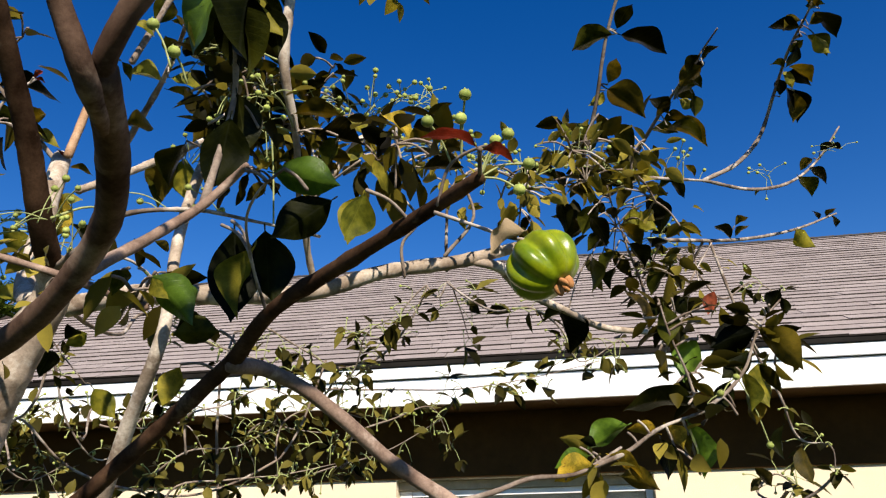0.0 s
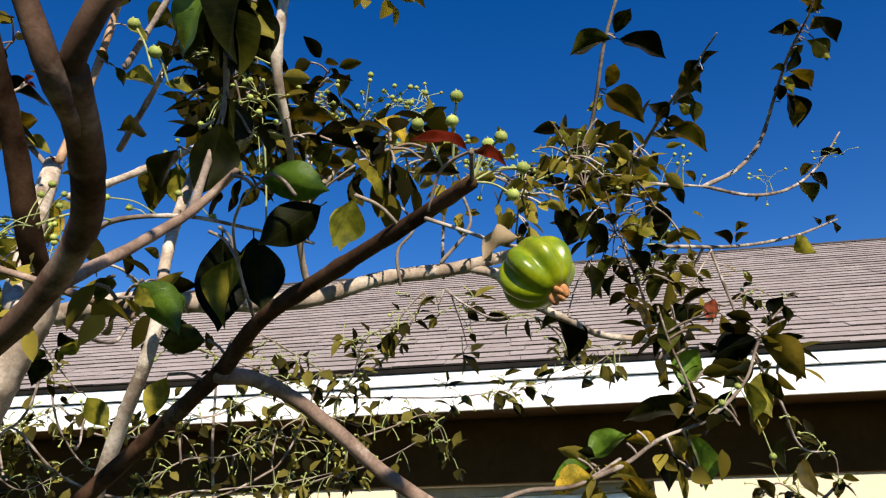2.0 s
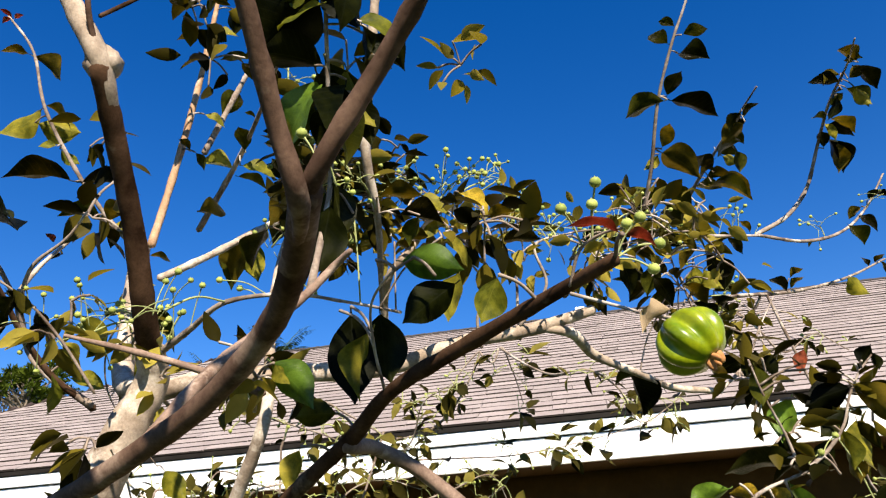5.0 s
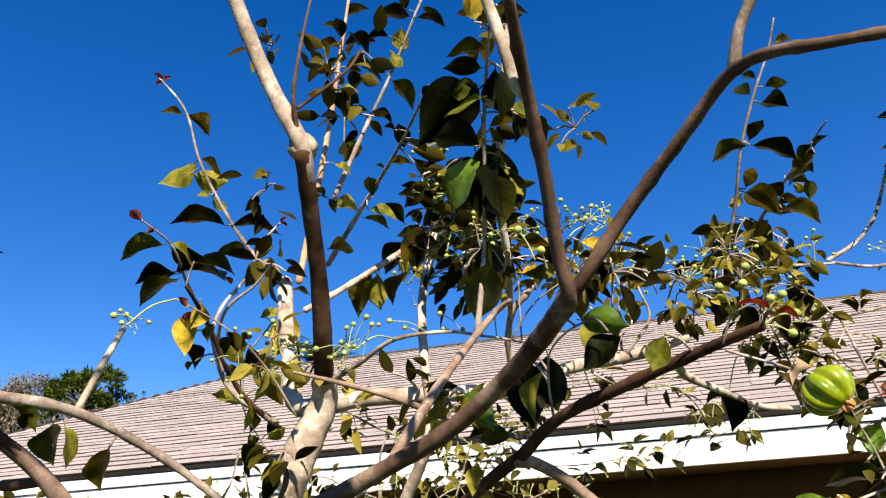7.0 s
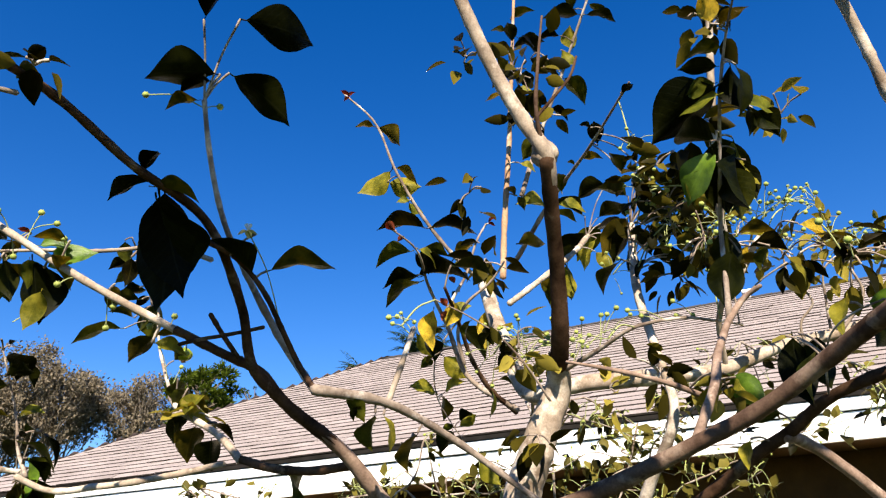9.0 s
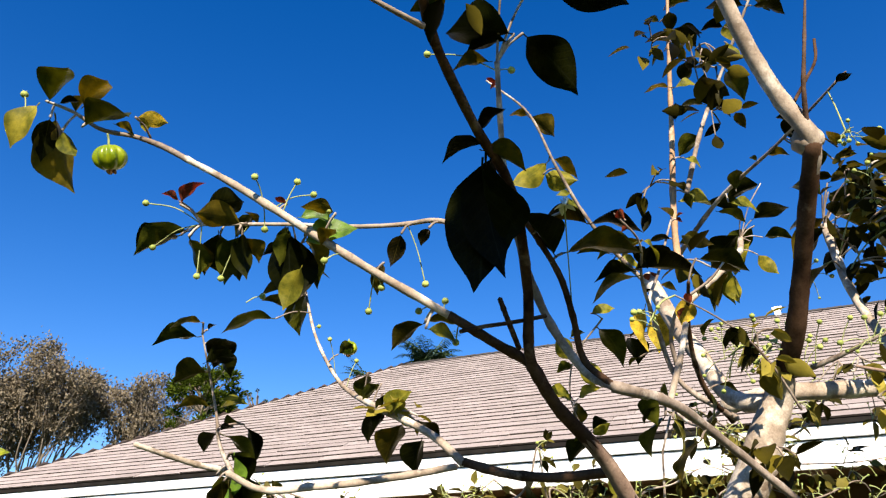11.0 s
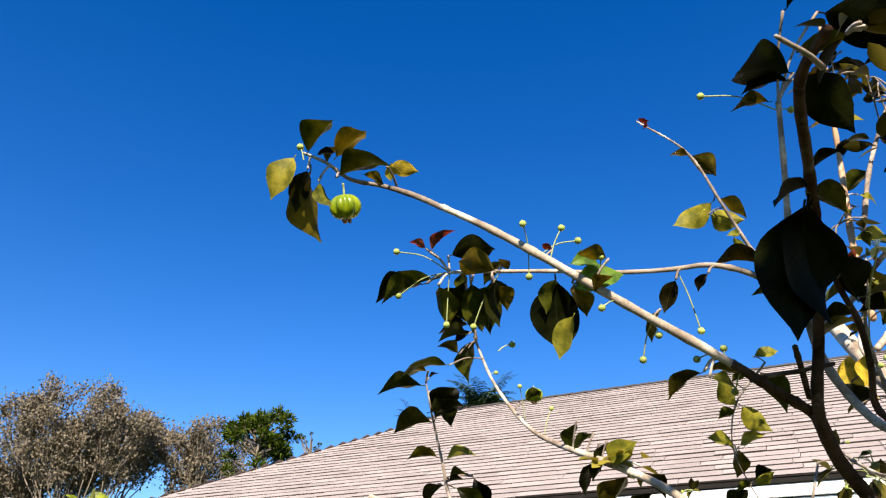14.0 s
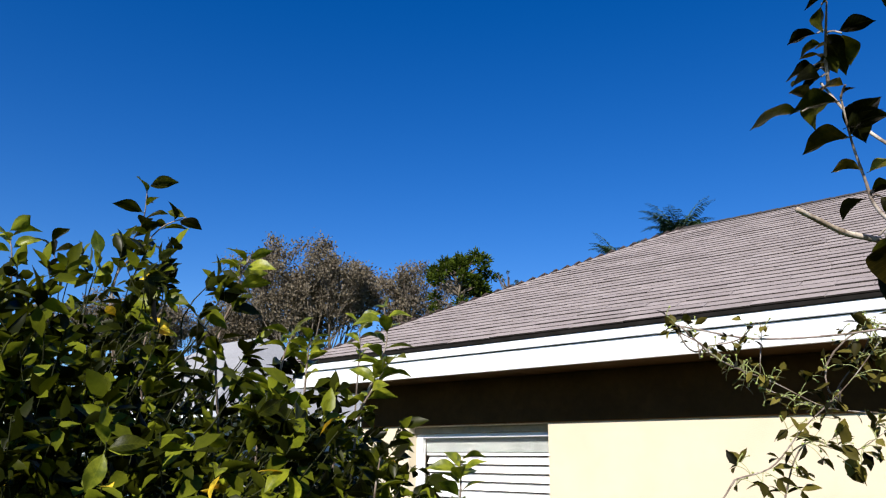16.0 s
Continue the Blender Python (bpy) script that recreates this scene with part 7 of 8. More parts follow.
tuft("white_twig", (-0.287, 0.553, 2.174), 0.039, 14, 0.030, "mixed")
tuft("spur_mid", (0.051, 0.793, 2.208), 0.046, 16, 0.031, "mixed")
tuft("spur_mid", (-0.102, 0.717, 2.169), 0.044, 16, 0.023, "olive")
tuft("spur_mid", (-0.034, 0.744, 2.150), 0.048, 18, 0.023, "olive")
tuft("spur_mid", (0.125, 0.797, 2.124), 0.044, 16, 0.026, "olive")
tuft("orange_twig", (-0.444, 0.660, 2.566), 0.044, 8, 0.040, "mixed")
tuft("big_stem", (-0.198, 0.436, 2.337), 0.028, 10, 0.031, "mixed")
tuft("mid_stem", (-0.441, 0.532, 2.023), 0.025, 8, 0.025, "olive")
tuft("white_twig", (-0.287, 0.556, 2.189), 0.049, 16, 0.035, "mixed")
tuft("spur_mid", (-0.111, 0.699, 2.158), 0.051, 16, 0.029, "olive")
tuft("grey_twig_two", (-0.204, 0.482, 2.401), 0.035, 10, 0.035, "mixed")
tuft("low_limb", (-0.826, 0.377, 1.967), 0.025, 12, 0.024, "olive")
tuft("low_limb", (-1.043, 0.517, 2.228), 0.028, 8, 0.032, "mixed")
tuft("orange_twig", (-0.456, 0.628, 2.418), 0.046, 12, 0.039, "mixed")
tuft("orange_twig", (-0.459, 0.593, 2.480), 0.039, 10, 0.039, "mixed")
tuft("orange_twig", (-0.516, 0.512, 2.470), 0.037, 10, 0.037, "mixed")
tuft("sprig_three", (-0.524, 0.551, 2.162), 0.033, 12, 0.036, "mixed")
tuft("dark_stem", (-0.593, -0.056, 2.063), 0.014, 8, 0.022, "mixed")
tuft("sprig_three", (-0.553, 0.591, 2.295), 0.039, 10, 0.035, "mixed")
tuft("orange_twig", (-0.467, 0.592, 2.473), 0.049, 10, 0.036, "mixed")
tuft("grey_twig_two", (-0.319, 0.584, 2.260), 0.035, 14, 0.028, "mixed")
tuft("white_twig", (-0.324, 0.631, 2.167), 0.035, 12, 0.031, "mixed")
tuft("spur_fan", (-0.273, 0.607, 2.209), 0.041, 22, 0.029, "olive")
tuft("spur_fan", (-0.248, 0.626, 2.170), 0.041, 22, 0.028, "mixed")
tuft("white_twig", (-0.291, 0.635, 2.128), 0.035, 16, 0.026, "mixed")
tuft("spur_fan", (-0.243, 0.686, 2.155), 0.037, 18, 0.028, "olive")
tuft("right_low", (0.160, 0.642, 1.925), 0.034, 16, 0.026, "mixed")
tuft("right_low", (0.182, 0.640, 1.915), 0.024, 10, 0.022, "olive")
tuft("right_low_b", (0.103, 0.632, 1.938), 0.030, 16, 0.027, "mixed")
tuft("right_low_b", (0.112, 0.634, 1.897), 0.026, 12, 0.024, "mixed")
tuft("low_stub_b", (0.120, 0.643, 1.862), 0.028, 12, 0.025, "mixed")
tuft("low_stub_b", (0.086, 0.643, 1.838), 0.020, 8, 0.025, "olive")
tuft("low_stub", (0.026, 0.632, 1.828), 0.019, 8, 0.025, "olive")
tuft("spur_mid", (-0.16, 0.628, 2.12), 0.036, 16, 0.034, "mixed")
tuft("spur_mid", (-0.114, 0.51, 2.07), 0.040, 20, 0.032, "mixed")
tuft("left_fine", (-0.462, 0.466, 2.030), 0.023, 8, 0.026, "olive")
tuft("left_fine", (-0.465, 0.518, 1.926), 0.029, 10, 0.035, "mixed")
tuft("left_fine", (-0.465, 0.448, 1.996), 0.025, 8, 0.033, "olive")
tuft("white_twig", (-0.324, 0.527, 1.978), 0.035, 12, 0.029, "mixed")
tuft("cross_twig", (-0.258, 0.399, 1.924), 0.023, 8, 0.028, "olive")
tuft("left_fine", (-0.370, 0.465, 1.954), 0.029, 10, 0.026, "olive")
tuft("top_twig", (-0.287, 0.523, 2.230), 0.035, 14, 0.041, "mixed")
tuft("top_twig", (-0.236, 0.515, 2.263), 0.029, 8, 0.046, "mixed")
tuft("spur_fan", (-0.133, 0.577, 2.293), 0.031, 14, 0.028, "olive")
tuft("spur_mid", (0.034, 0.749, 2.174), 0.051, 24, 0.025, "olive")
tuft("right_riser", (0.110, 0.813, 2.199), 0.046, 18, 0.026, "olive")
tuft("spur_mid", (-0.021, 0.709, 2.111), 0.042, 16, 0.025, "olive")
tuft("spur_mid", (0.049, 0.794, 2.156), 0.049, 20, 0.025, "olive")
blossom("bud_stem", (-0.598, 0.213, 1.982), (-0.5815, 0.138, 2.0365))
knot("mid_stem", (-0.387, 0.364, 2.183))
overhead("near_arm_l", (-0.140, 0.021, 2.029), (-0.395, -0.290, 2.372))
overhead("near_arm_l", (-0.140, 0.021, 2.029), (-0.387, -0.319, 2.406))
overhead("near_arm_l", (-0.140, 0.021, 2.029), (-0.378, -0.373, 2.444))
overhead("near_arm_l", (-0.140, 0.021, 2.029), (-0.375, -0.430, 2.460))
overhead("near_arm_l", (-0.140, 0.021, 2.029), (-0.374, -0.487, 2.466))
overhead("near_arm_l", (-0.140, 0.021, 2.029), (-0.373, -0.542, 2.476))
overhead("near_arm_l", (-0.140, 0.021, 2.029), (-0.428, -0.304, 2.380))
overhead("near_arm_l", (-0.140, 0.021, 2.029), (0.028, -0.060, 2.297))
overhead("near_arm_l", (-0.140, 0.021, 2.029), (-0.397, -0.146, 2.296))
overhead("near_arm_l", (-0.140, 0.021, 2.029), (-0.458, -0.149, 2.299))
bract = new("bract", leaf_mesh("bract", DRY, 0.7, 1.2, 0.3, 0.5, 0.05, 9))
bract.parent = LIMB["fruit_stalk"]
bract.matrix_local = Matrix.Translation(-TREE_AT) @ leaf_pose((-0.0085, 0.284, 1.8970), (-0.0260, 0.2797, 1.8890), 35)
tagged(bract, "dry papery brown bract")
fruit("fruit_stalk", (-0.003, 0.288, 1.8825), (-0.0105, 0.2915, 1.8925), 0.0163, "half-ripe ribbed green cherry fruit")
fruit("limb_tip", (-0.996, 0.103, 2.162), (-0.994, 0.093, 2.182), 0.0157, "small ribbed green cherry fruit")
fruit("low_limb", (-0.951, 0.487, 2.086), (-0.951, 0.487, 2.098), 0.0118, "tiny unripe green cherry fruit")

# ---- the shrub behind the tree ----
SHRUB_AT = Vector((-0.30, 1.700, 0))
shrub = thing("garden_shrub", SHRUB_AT, "loose small-leaved shrub with bud stalks before the house wall", "shrub")
SPRAY_LEAF = leaf_material("leaf_spray", (0.0025, 0.0030, 0.0008), (0.160, 0.136, 0.030), (1.4, 1.3, 0.5), 0.2, island=True, peak=0.75)


def spray(pts, stem, n, size, seed):
    """A thin branch from the ground; past its first rows it carries small leaves and bud stalks."""
    r = random.Random(100 + seed)
    line = spline(pts, 6)
    twig = part_in("branch", tube(bmesh.new(), line, 6, 0.12, seed, 0.05), TWIG, shrub, smooth=True)
    live = line[stem * 6:]
    bm, sb = bmesh.new(), bmesh.new()
    for i in range(n * 4 // 5):
        p = Vector(live[min(len(live) - 1, int(r.random() * len(live)))][:3])
        side = Vector((r.gauss(0, 1), r.gauss(0, 0.7), r.gauss(-0.15, 0.8))).normalized()
        q = p + side * size * r.uniform(0.2, 1.2)
        tube(sb, stalk_line(p, q, 0.0008), 4)
        for k in range(r.choice((1, 2, 2, 3))):
            way = (side + Vector((r.gauss(0, 0.7), r.gauss(0, 0.7), r.gauss(-0.12, 0.7)))).normalized()
            small_leaf(bm, q, way, Vector((r.gauss(0, 0.6), r.gauss(-0.3, 0.6), 1)).normalized(), size * r.uniform(0.5, 1.1), r.uniform(0.42, 0.7))
        if r.random() < 0.85:
            e = q + Vector((r.gauss(0, 1), r.gauss(0, 1), r.gauss(0.3, 1))).normalized() * size * 0.7
            tube(sb, stalk_line(q, e, 0.0011), 4)
            s = bmesh.ops.create_icosphere(sb, subdivisions=1, radius=r.uniform(0.002, 0.0038), matrix=Matrix.Translation(e))
            for f in {f for v in s["verts"] for f in v.link_faces}:
                f.material_index = 1
    ob = part_in("foliage", bm, SPRAY_LEAF, shrub, smooth=True, kind="stuff")
    ob.parent = twig
    ob = part_in("bud_growth", sb, (STALK, BUD), shrub, smooth=True, kind="stuff")
    ob.parent = twig



spray([(-0.954, 1.738, 0.000, 0.0060), (-0.875, 1.647, 0.867, 0.0045), (-0.711, 1.531, 1.561, 0.0030), (-0.585, 1.385, 2.168, 0.0022), (-0.531, 1.441, 2.136, 0.0018), (-0.462, 1.501, 2.102, 0.0013), (-0.398, 1.540, 2.119, 0.0009)], 3, 22, 0.050, 0)
spray([(-0.398, 1.540, 2.119, 0.0025), (-0.366, 1.531, 2.137, 0.0024), (-0.321, 1.517, 2.181, 0.0023), (-0.270, 1.502, 2.272, 0.0022), (-0.322, 1.511, 2.227, 0.0018), (-0.359, 1.534, 2.153, 0.0013), (-0.389, 1.546, 2.107, 0.0009)], 3, 12, 0.048, 1)
spray([(-0.270, 1.502, 2.272, 0.0025), (-0.259, 1.503, 2.254, 0.0024), (-0.244, 1.505, 2.245, 0.0023), (-0.226, 1.507, 2.277, 0.0022), (-0.210, 1.576, 2.244, 0.0016), (-0.199, 1.654, 2.184, 0.0009)], 3, 12, 0.056, 2)
spray([(-0.462, 1.501, 2.102, 0.0025), (-0.486, 1.535, 2.077, 0.0024), (-0.519, 1.583, 2.060, 0.0023), (-0.557, 1.638, 2.082, 0.0022), (-0.463, 1.687, 2.085, 0.0020), (-0.364, 1.737, 2.088, 0.0018), (-0.261, 1.788, 2.092, 0.0016), (-0.154, 1.834, 2.108, 0.0013), (-0.041, 1.879, 2.132, 0.0011), (0.106, 1.923, 2.169, 0.0009)], 3, 46, 0.050, 3)
spray([(-0.485, 1.481, 2.114, 0.0025), (-0.510, 1.481, 2.044, 0.0024), (-0.544, 1.482, 1.963, 0.0023), (-0.583, 1.482, 1.913, 0.0022), (-0.578, 1.490, 1.988, 0.0018), (-0.517, 1.522, 2.024, 0.0013), (-0.432, 1.579, 2.004, 0.0009)], 3, 20, 0.040, 4)
spray([(-0.583, 1.482, 1.913, 0.0025), (-0.591, 1.512, 1.882, 0.0024), (-0.602, 1.554, 1.857, 0.0023), (-0.614, 1.602, 1.869, 0.0022), (-0.503, 1.572, 1.899, 0.0018), (-0.373, 1.545, 1.927, 0.0013), (-0.239, 1.507, 1.987, 0.0009)], 3, 28, 0.037, 5)
spray([(-0.474, 1.550, 2.014, 0.0025), (-0.475, 1.551, 2.004, 0.0024), (-0.476, 1.553, 2.007, 0.0023), (-0.477, 1.554, 2.051, 0.0022), (-0.427, 1.507, 2.102, 0.0018), (-0.389, 1.454, 2.161, 0.0013), (-0.320, 1.420, 2.184, 0.0009)], 3, 25, 0.044, 6)
spray([(-0.583, 1.482, 1.913, 0.0025), (-0.638, 1.452, 1.878, 0.0024), (-0.716, 1.410, 1.848, 0.0023), (-0.804, 1.362, 1.855, 0.0022), (-0.730, 1.382, 1.927, 0.0018), (-0.646, 1.427, 1.938, 0.0013), (-0.589, 1.458, 1.973, 0.0009)], 3, 30, 0.035, 7)
spray([(-0.780, 1.369, 1.879, 0.0025), (-0.773, 1.369, 1.852, 0.0024), (-0.763, 1.370, 1.833, 0.0023), (-0.751, 1.371, 1.853, 0.0022), (-0.658, 1.413, 1.873, 0.0018), (-0.561, 1.461, 1.883, 0.0013), (-0.458, 1.504, 1.905, 0.0009)], 3, 30, 0.037, 8)
spray([(-0.646, 1.427, 1.938, 0.0025), (-0.650, 1.436, 1.917, 0.0024), (-0.655, 1.449, 1.904, 0.0023), (-0.662, 1.463, 1.931, 0.0022), (-0.625, 1.483, 1.989, 0.0018), (-0.568, 1.531, 1.980, 0.0013), (-0.484, 1.584, 1.971, 0.0009)], 3, 28, 0.044, 9)
spray([(-0.458, 1.504, 1.905, 0.0025), (-0.451, 1.501, 1.895, 0.0024), (-0.442, 1.497, 1.900, 0.0023), (-0.431, 1.492, 1.948, 0.0022), (-0.344, 1.524, 1.993, 0.0018), (-0.278, 1.561, 2.019, 0.0013), (-0.242, 1.632, 1.942, 0.0009)], 3, 20, 0.037, 10)
spray([(-0.804, 1.362, 1.855, 0.0025), (-0.842, 1.318, 1.865, 0.0024), (-0.895, 1.256, 1.898, 0.0023), (-0.955, 1.185, 1.976, 0.0022), (-1.016, 1.236, 1.910, 0.0018), (-0.992, 1.289, 1.877, 0.0013), (-0.939, 1.321, 1.908, 0.0009)], 3, 18, 0.029, 11)
spray([(-0.955, 1.185, 1.976, 0.0025), (-0.938, 1.178, 1.980, 0.0024), (-0.914, 1.170, 2.002, 0.0023), (-0.888, 1.160, 2.069, 0.0022), (-0.889, 1.233, 1.970, 0.0018), (-0.854, 1.298, 1.909, 0.0013), (-0.808, 1.327, 1.946, 0.0009)], 3, 18, 0.029, 12)
spray([(-0.226, 1.507, 2.277, 0.0025), (-0.180, 1.470, 2.230, 0.0024), (-0.116, 1.419, 2.181, 0.0023), (-0.042, 1.361, 2.166, 0.0022), (0.009, 1.416, 2.138, 0.0018), (0.043, 1.478, 2.082, 0.0013), (0.133, 1.510, 2.130, 0.0009)], 3, 28, 0.046, 13)
spray([(0.275, 1.243, 2.234, 0.0025), (0.295, 1.252, 2.147, 0.0024), (0.323, 1.266, 2.044, 0.0023), (0.355, 1.281, 1.968, 0.0022), (0.386, 1.313, 1.898, 0.0018), (0.431, 1.323, 1.888, 0.0013), (0.436, 1.341, 1.845, 0.0009)], 3, 15, 0.031, 14)
spray([(0.436, 1.341, 1.845, 0.0025), (0.410, 1.366, 1.820, 0.0024), (0.374, 1.400, 1.803, 0.0023), (0.332, 1.440, 1.825, 0.0022), (0.364, 1.435, 1.853, 0.0016), (0.411, 1.453, 1.823, 0.0009)], 3, 12, 0.043, 15)
spray([(0.262, 1.224, 2.228, 0.0025), (0.250, 1.235, 2.208, 0.0024), (0.234, 1.251, 2.197, 0.0023), (0.216, 1.270, 2.227, 0.0022), (0.253, 1.288, 2.194, 0.0019), (0.299, 1.314, 2.146, 0.0016), (0.350, 1.311, 2.173, 0.0012), (0.407, 1.331, 2.143, 0.0009)], 3, 18, 0.028, 16)
spray([(-1.004, 1.262, 1.894, 0.0025), (-1.038, 1.296, 1.901, 0.0024), (-1.086, 1.343, 1.928, 0.0023), (-1.140, 1.397, 2.001, 0.0022), (-1.120, 1.451, 2.033, 0.0016), (-1.097, 1.504, 2.066, 0.0009)], 3, 18, 0.042, 17)
spray([(-1.097, 1.504, 2.066, 0.0025), (-1.051, 1.502, 2.030, 0.0024), (-0.986, 1.500, 1.999, 0.0023), (-0.912, 1.497, 2.004, 0.0022), (-0.882, 1.517, 2.069, 0.0018), (-0.829, 1.591, 2.051, 0.0013), (-0.751, 1.683, 2.020, 0.0009)], 3, 22, 0.042, 18)
spray([(-0.509, 0.674, 2.007, 0.0025), (-0.532, 0.751, 2.008, 0.0024), (-0.563, 0.860, 2.026, 0.0023), (-0.599, 0.984, 2.088, 0.0022), (-0.552, 1.058, 2.063, 0.0018), (-0.492, 1.135, 2.046, 0.0013), (-0.449, 1.205, 2.027, 0.0009)], 3, 25, 0.030, 19)
spray([(-0.730, 1.382, 1.927, 0.0025), (-0.727, 1.374, 1.922, 0.0024), (-0.723, 1.362, 1.934, 0.0023), (-0.718, 1.348, 1.989, 0.0022), (-0.651, 1.367, 2.011, 0.0018), (-0.582, 1.381, 2.043, 0.0013), (-0.503, 1.432, 2.013, 0.0009)], 3, 20, 0.036, 20)
spray([(-1.140, 1.397, 2.001, 0.0025), (-1.274, 1.400, 1.995, 0.0024), (-1.461, 1.403, 2.005, 0.0023), (-1.675, 1.407, 2.058, 0.0022), (-1.575, 1.491, 1.982, 0.0019), (-1.491, 1.565, 1.894, 0.0016), (-1.389, 1.636, 1.851, 0.0012), (-1.248, 1.734, 1.831, 0.0009)], 3, 38, 0.038, 21)
spray([(-1.625, 1.449, 2.020, 0.0025), (-1.616, 1.430, 1.991, 0.0024), (-1.603, 1.404, 1.968, 0.0023), (-1.589, 1.374, 1.984, 0.0022), (-1.495, 1.400, 2.008, 0.0018), (-1.444, 1.385, 2.043, 0.0013), (-1.449, 1.384, 1.917, 0.0009)], 3, 22, 0.031, 22)
spray([(-0.927, 1.710, 0.000, 0.0060), (-1.066, 1.646, 0.650, 0.0045), (-1.233, 1.596, 1.170, 0.0030), (-1.456, 1.494, 1.626, 0.0022), (-1.369, 1.471, 1.758, 0.0018), (-1.303, 1.493, 1.733, 0.0013), (-1.211, 1.507, 1.784, 0.0009)], 3, 38, 0.047, 23)
spray([(-0.789, 1.782, 0.000, 0.0060), (-0.949, 1.695, 0.665, 0.0045), (-1.286, 1.542, 1.198, 0.0030), (-1.543, 1.403, 1.663, 0.0022), (-1.466, 1.424, 1.691, 0.0019), (-1.380, 1.429, 1.783, 0.0016), (-1.273, 1.447, 1.885, 0.0012), (-1.189, 1.447, 1.984, 0.0009)], 3, 34, 0.047, 24)
spray([(-1.291, 1.444, 1.868, 0.0025), (-1.298, 1.463, 1.848, 0.0024), (-1.307, 1.489, 1.838, 0.0023), (-1.318, 1.519, 1.867, 0.0022), (-1.235, 1.483, 1.967, 0.0016), (-1.190, 1.426, 2.034, 0.0009)], 3, 24, 0.040, 25)
spray([(-1.589, 1.374, 1.984, 0.0025), (-1.593, 1.349, 1.977, 0.0024), (-1.599, 1.315, 1.985, 0.0023), (-1.607, 1.276, 2.036, 0.0022), (-1.536, 1.356, 1.953, 0.0019), (-1.435, 1.443, 1.897, 0.0016), (-1.346, 1.521, 1.841, 0.0012), (-1.224, 1.602, 1.826, 0.0009)], 3, 46, 0.035, 26)
spray([(-1.304, 1.513, 1.884, 0.0025), (-1.311, 1.510, 1.870, 0.0024), (-1.321, 1.505, 1.869, 0.0023), (-1.332, 1.499, 1.910, 0.0022), (-1.185, 1.493, 2.026, 0.0018), (-1.145, 1.514, 1.940, 0.0013), (-1.090, 1.561, 1.819, 0.0009)], 3, 36, 0.034, 27)
spray([(-0.877, 1.255, 1.949, 0.0025), (-0.885, 1.274, 1.945, 0.0024), (-0.897, 1.301, 1.957, 0.0023), (-0.910, 1.331, 2.012, 0.0022), (-0.843, 1.387, 1.977, 0.0018), (-0.767, 1.429, 1.988, 0.0013), (-0.731, 1.487, 1.907, 0.0009)], 3, 34, 0.033, 28)

# ---- the citrus tree ----
CITRUS_AT = Vector((-3.48, 0.52, 0))
CITRUS_LEAF = leaf_material("leaf_citrus", (0.0010, 0.0024, 0.0004), (0.150, 0.172, 0.011), (1.6, 1.6, 0.4), 0.15, rough=0.34, spec=0.08, peak=0.94)
CITRUS_LEAVES = leaf_material("leaf_citrus_mass", (0.0010, 0.0024, 0.0004), (0.150, 0.172, 0.011), (1.6, 1.6, 0.4), 0.15, rough=0.34, spec=0.08, peak=0.94, island=True)
CITRUS_YELLOW = leaf_material("leaf_citrus_yellow", (0.50, 0.36, 0.03), (0.62, 0.48, 0.05), (1.2, 1.0, 0.4), 0.3)
CITRUS_SHOOT = leaf_material("leaf_citrus_shoot", (0.055, 0.085, 0.008), (0.20, 0.225, 0.022), (1.3, 1.3, 0.5), 0.3, rough=0.32, spec=0.2)
CITRUS_TWIG = mottled("citrus_twig", (0.016, 0.020, 0.007), (0.045, 0.048, 0.018), 60, 0.8, spec=0.1)
citrus = thing("citrus_tree", CITRUS_AT, "dense dark green citrus tree with a few yellow leaves", "tree")
rc = random.Random(21)


def citrus_branch(pts, mat=CITRUS_TWIG):
    return part_in("branch", tube(bmesh.new(), spline(pts, 5), 6, 0.12, len(pts), 0.06), mat, citrus, smooth=True)


part_in("trunk", tube(bmesh.new(), spline([(*CITRUS_AT.xy, 0, 0.055), (-3.47, 0.51, 0.35, 0.045), (-3.49, 0.53, 0.8, 0.036), (-3.48, 0.52, 1.4, 0.018)], 6), 12, 0.12, 3, 0.1), BARK, citrus, smooth=True)
CLEAF = [leaf_mesh("leaf", CITRUS_LEAF, 0.48, f, c, 0.08, 0.08, i, 6) for i, (f, c) in enumerate(((0.6, 0.10), (0.4, 0.28), (0.9, 0.05)))]
CSHOOT = [leaf_mesh("leaf", CITRUS_SHOOT, 0.47, f, c, 0.08, 0.08, i, 6) for i, (f, c) in enumerate(((0.6, 0.12), (0.9, 0.24)))]
CYEL = leaf_mesh("leaf", CITRUS_YELLOW, 0.5, 0.3, 0.12, 0.1, 0.08, 4, 6)


def crown_top(x, y):
    """Height of the crown's uneven top over a point of the plan."""
    d = math.hypot((x - CITRUS_AT.x) / 1.35, (y - CITRUS_AT.y) / 1.40)
    return 1.30 + 1.02 * math.sqrt(max(0, 1 - d * d)) + 0.16 * noise.noise(Vector((x * 2.2, y * 2.2, 7))) + 0.08 * noise.noise(Vector((x * 6, y * 6, 3))) + 0.07 * min(1, max(0, (0.98 - y) / 0.5))


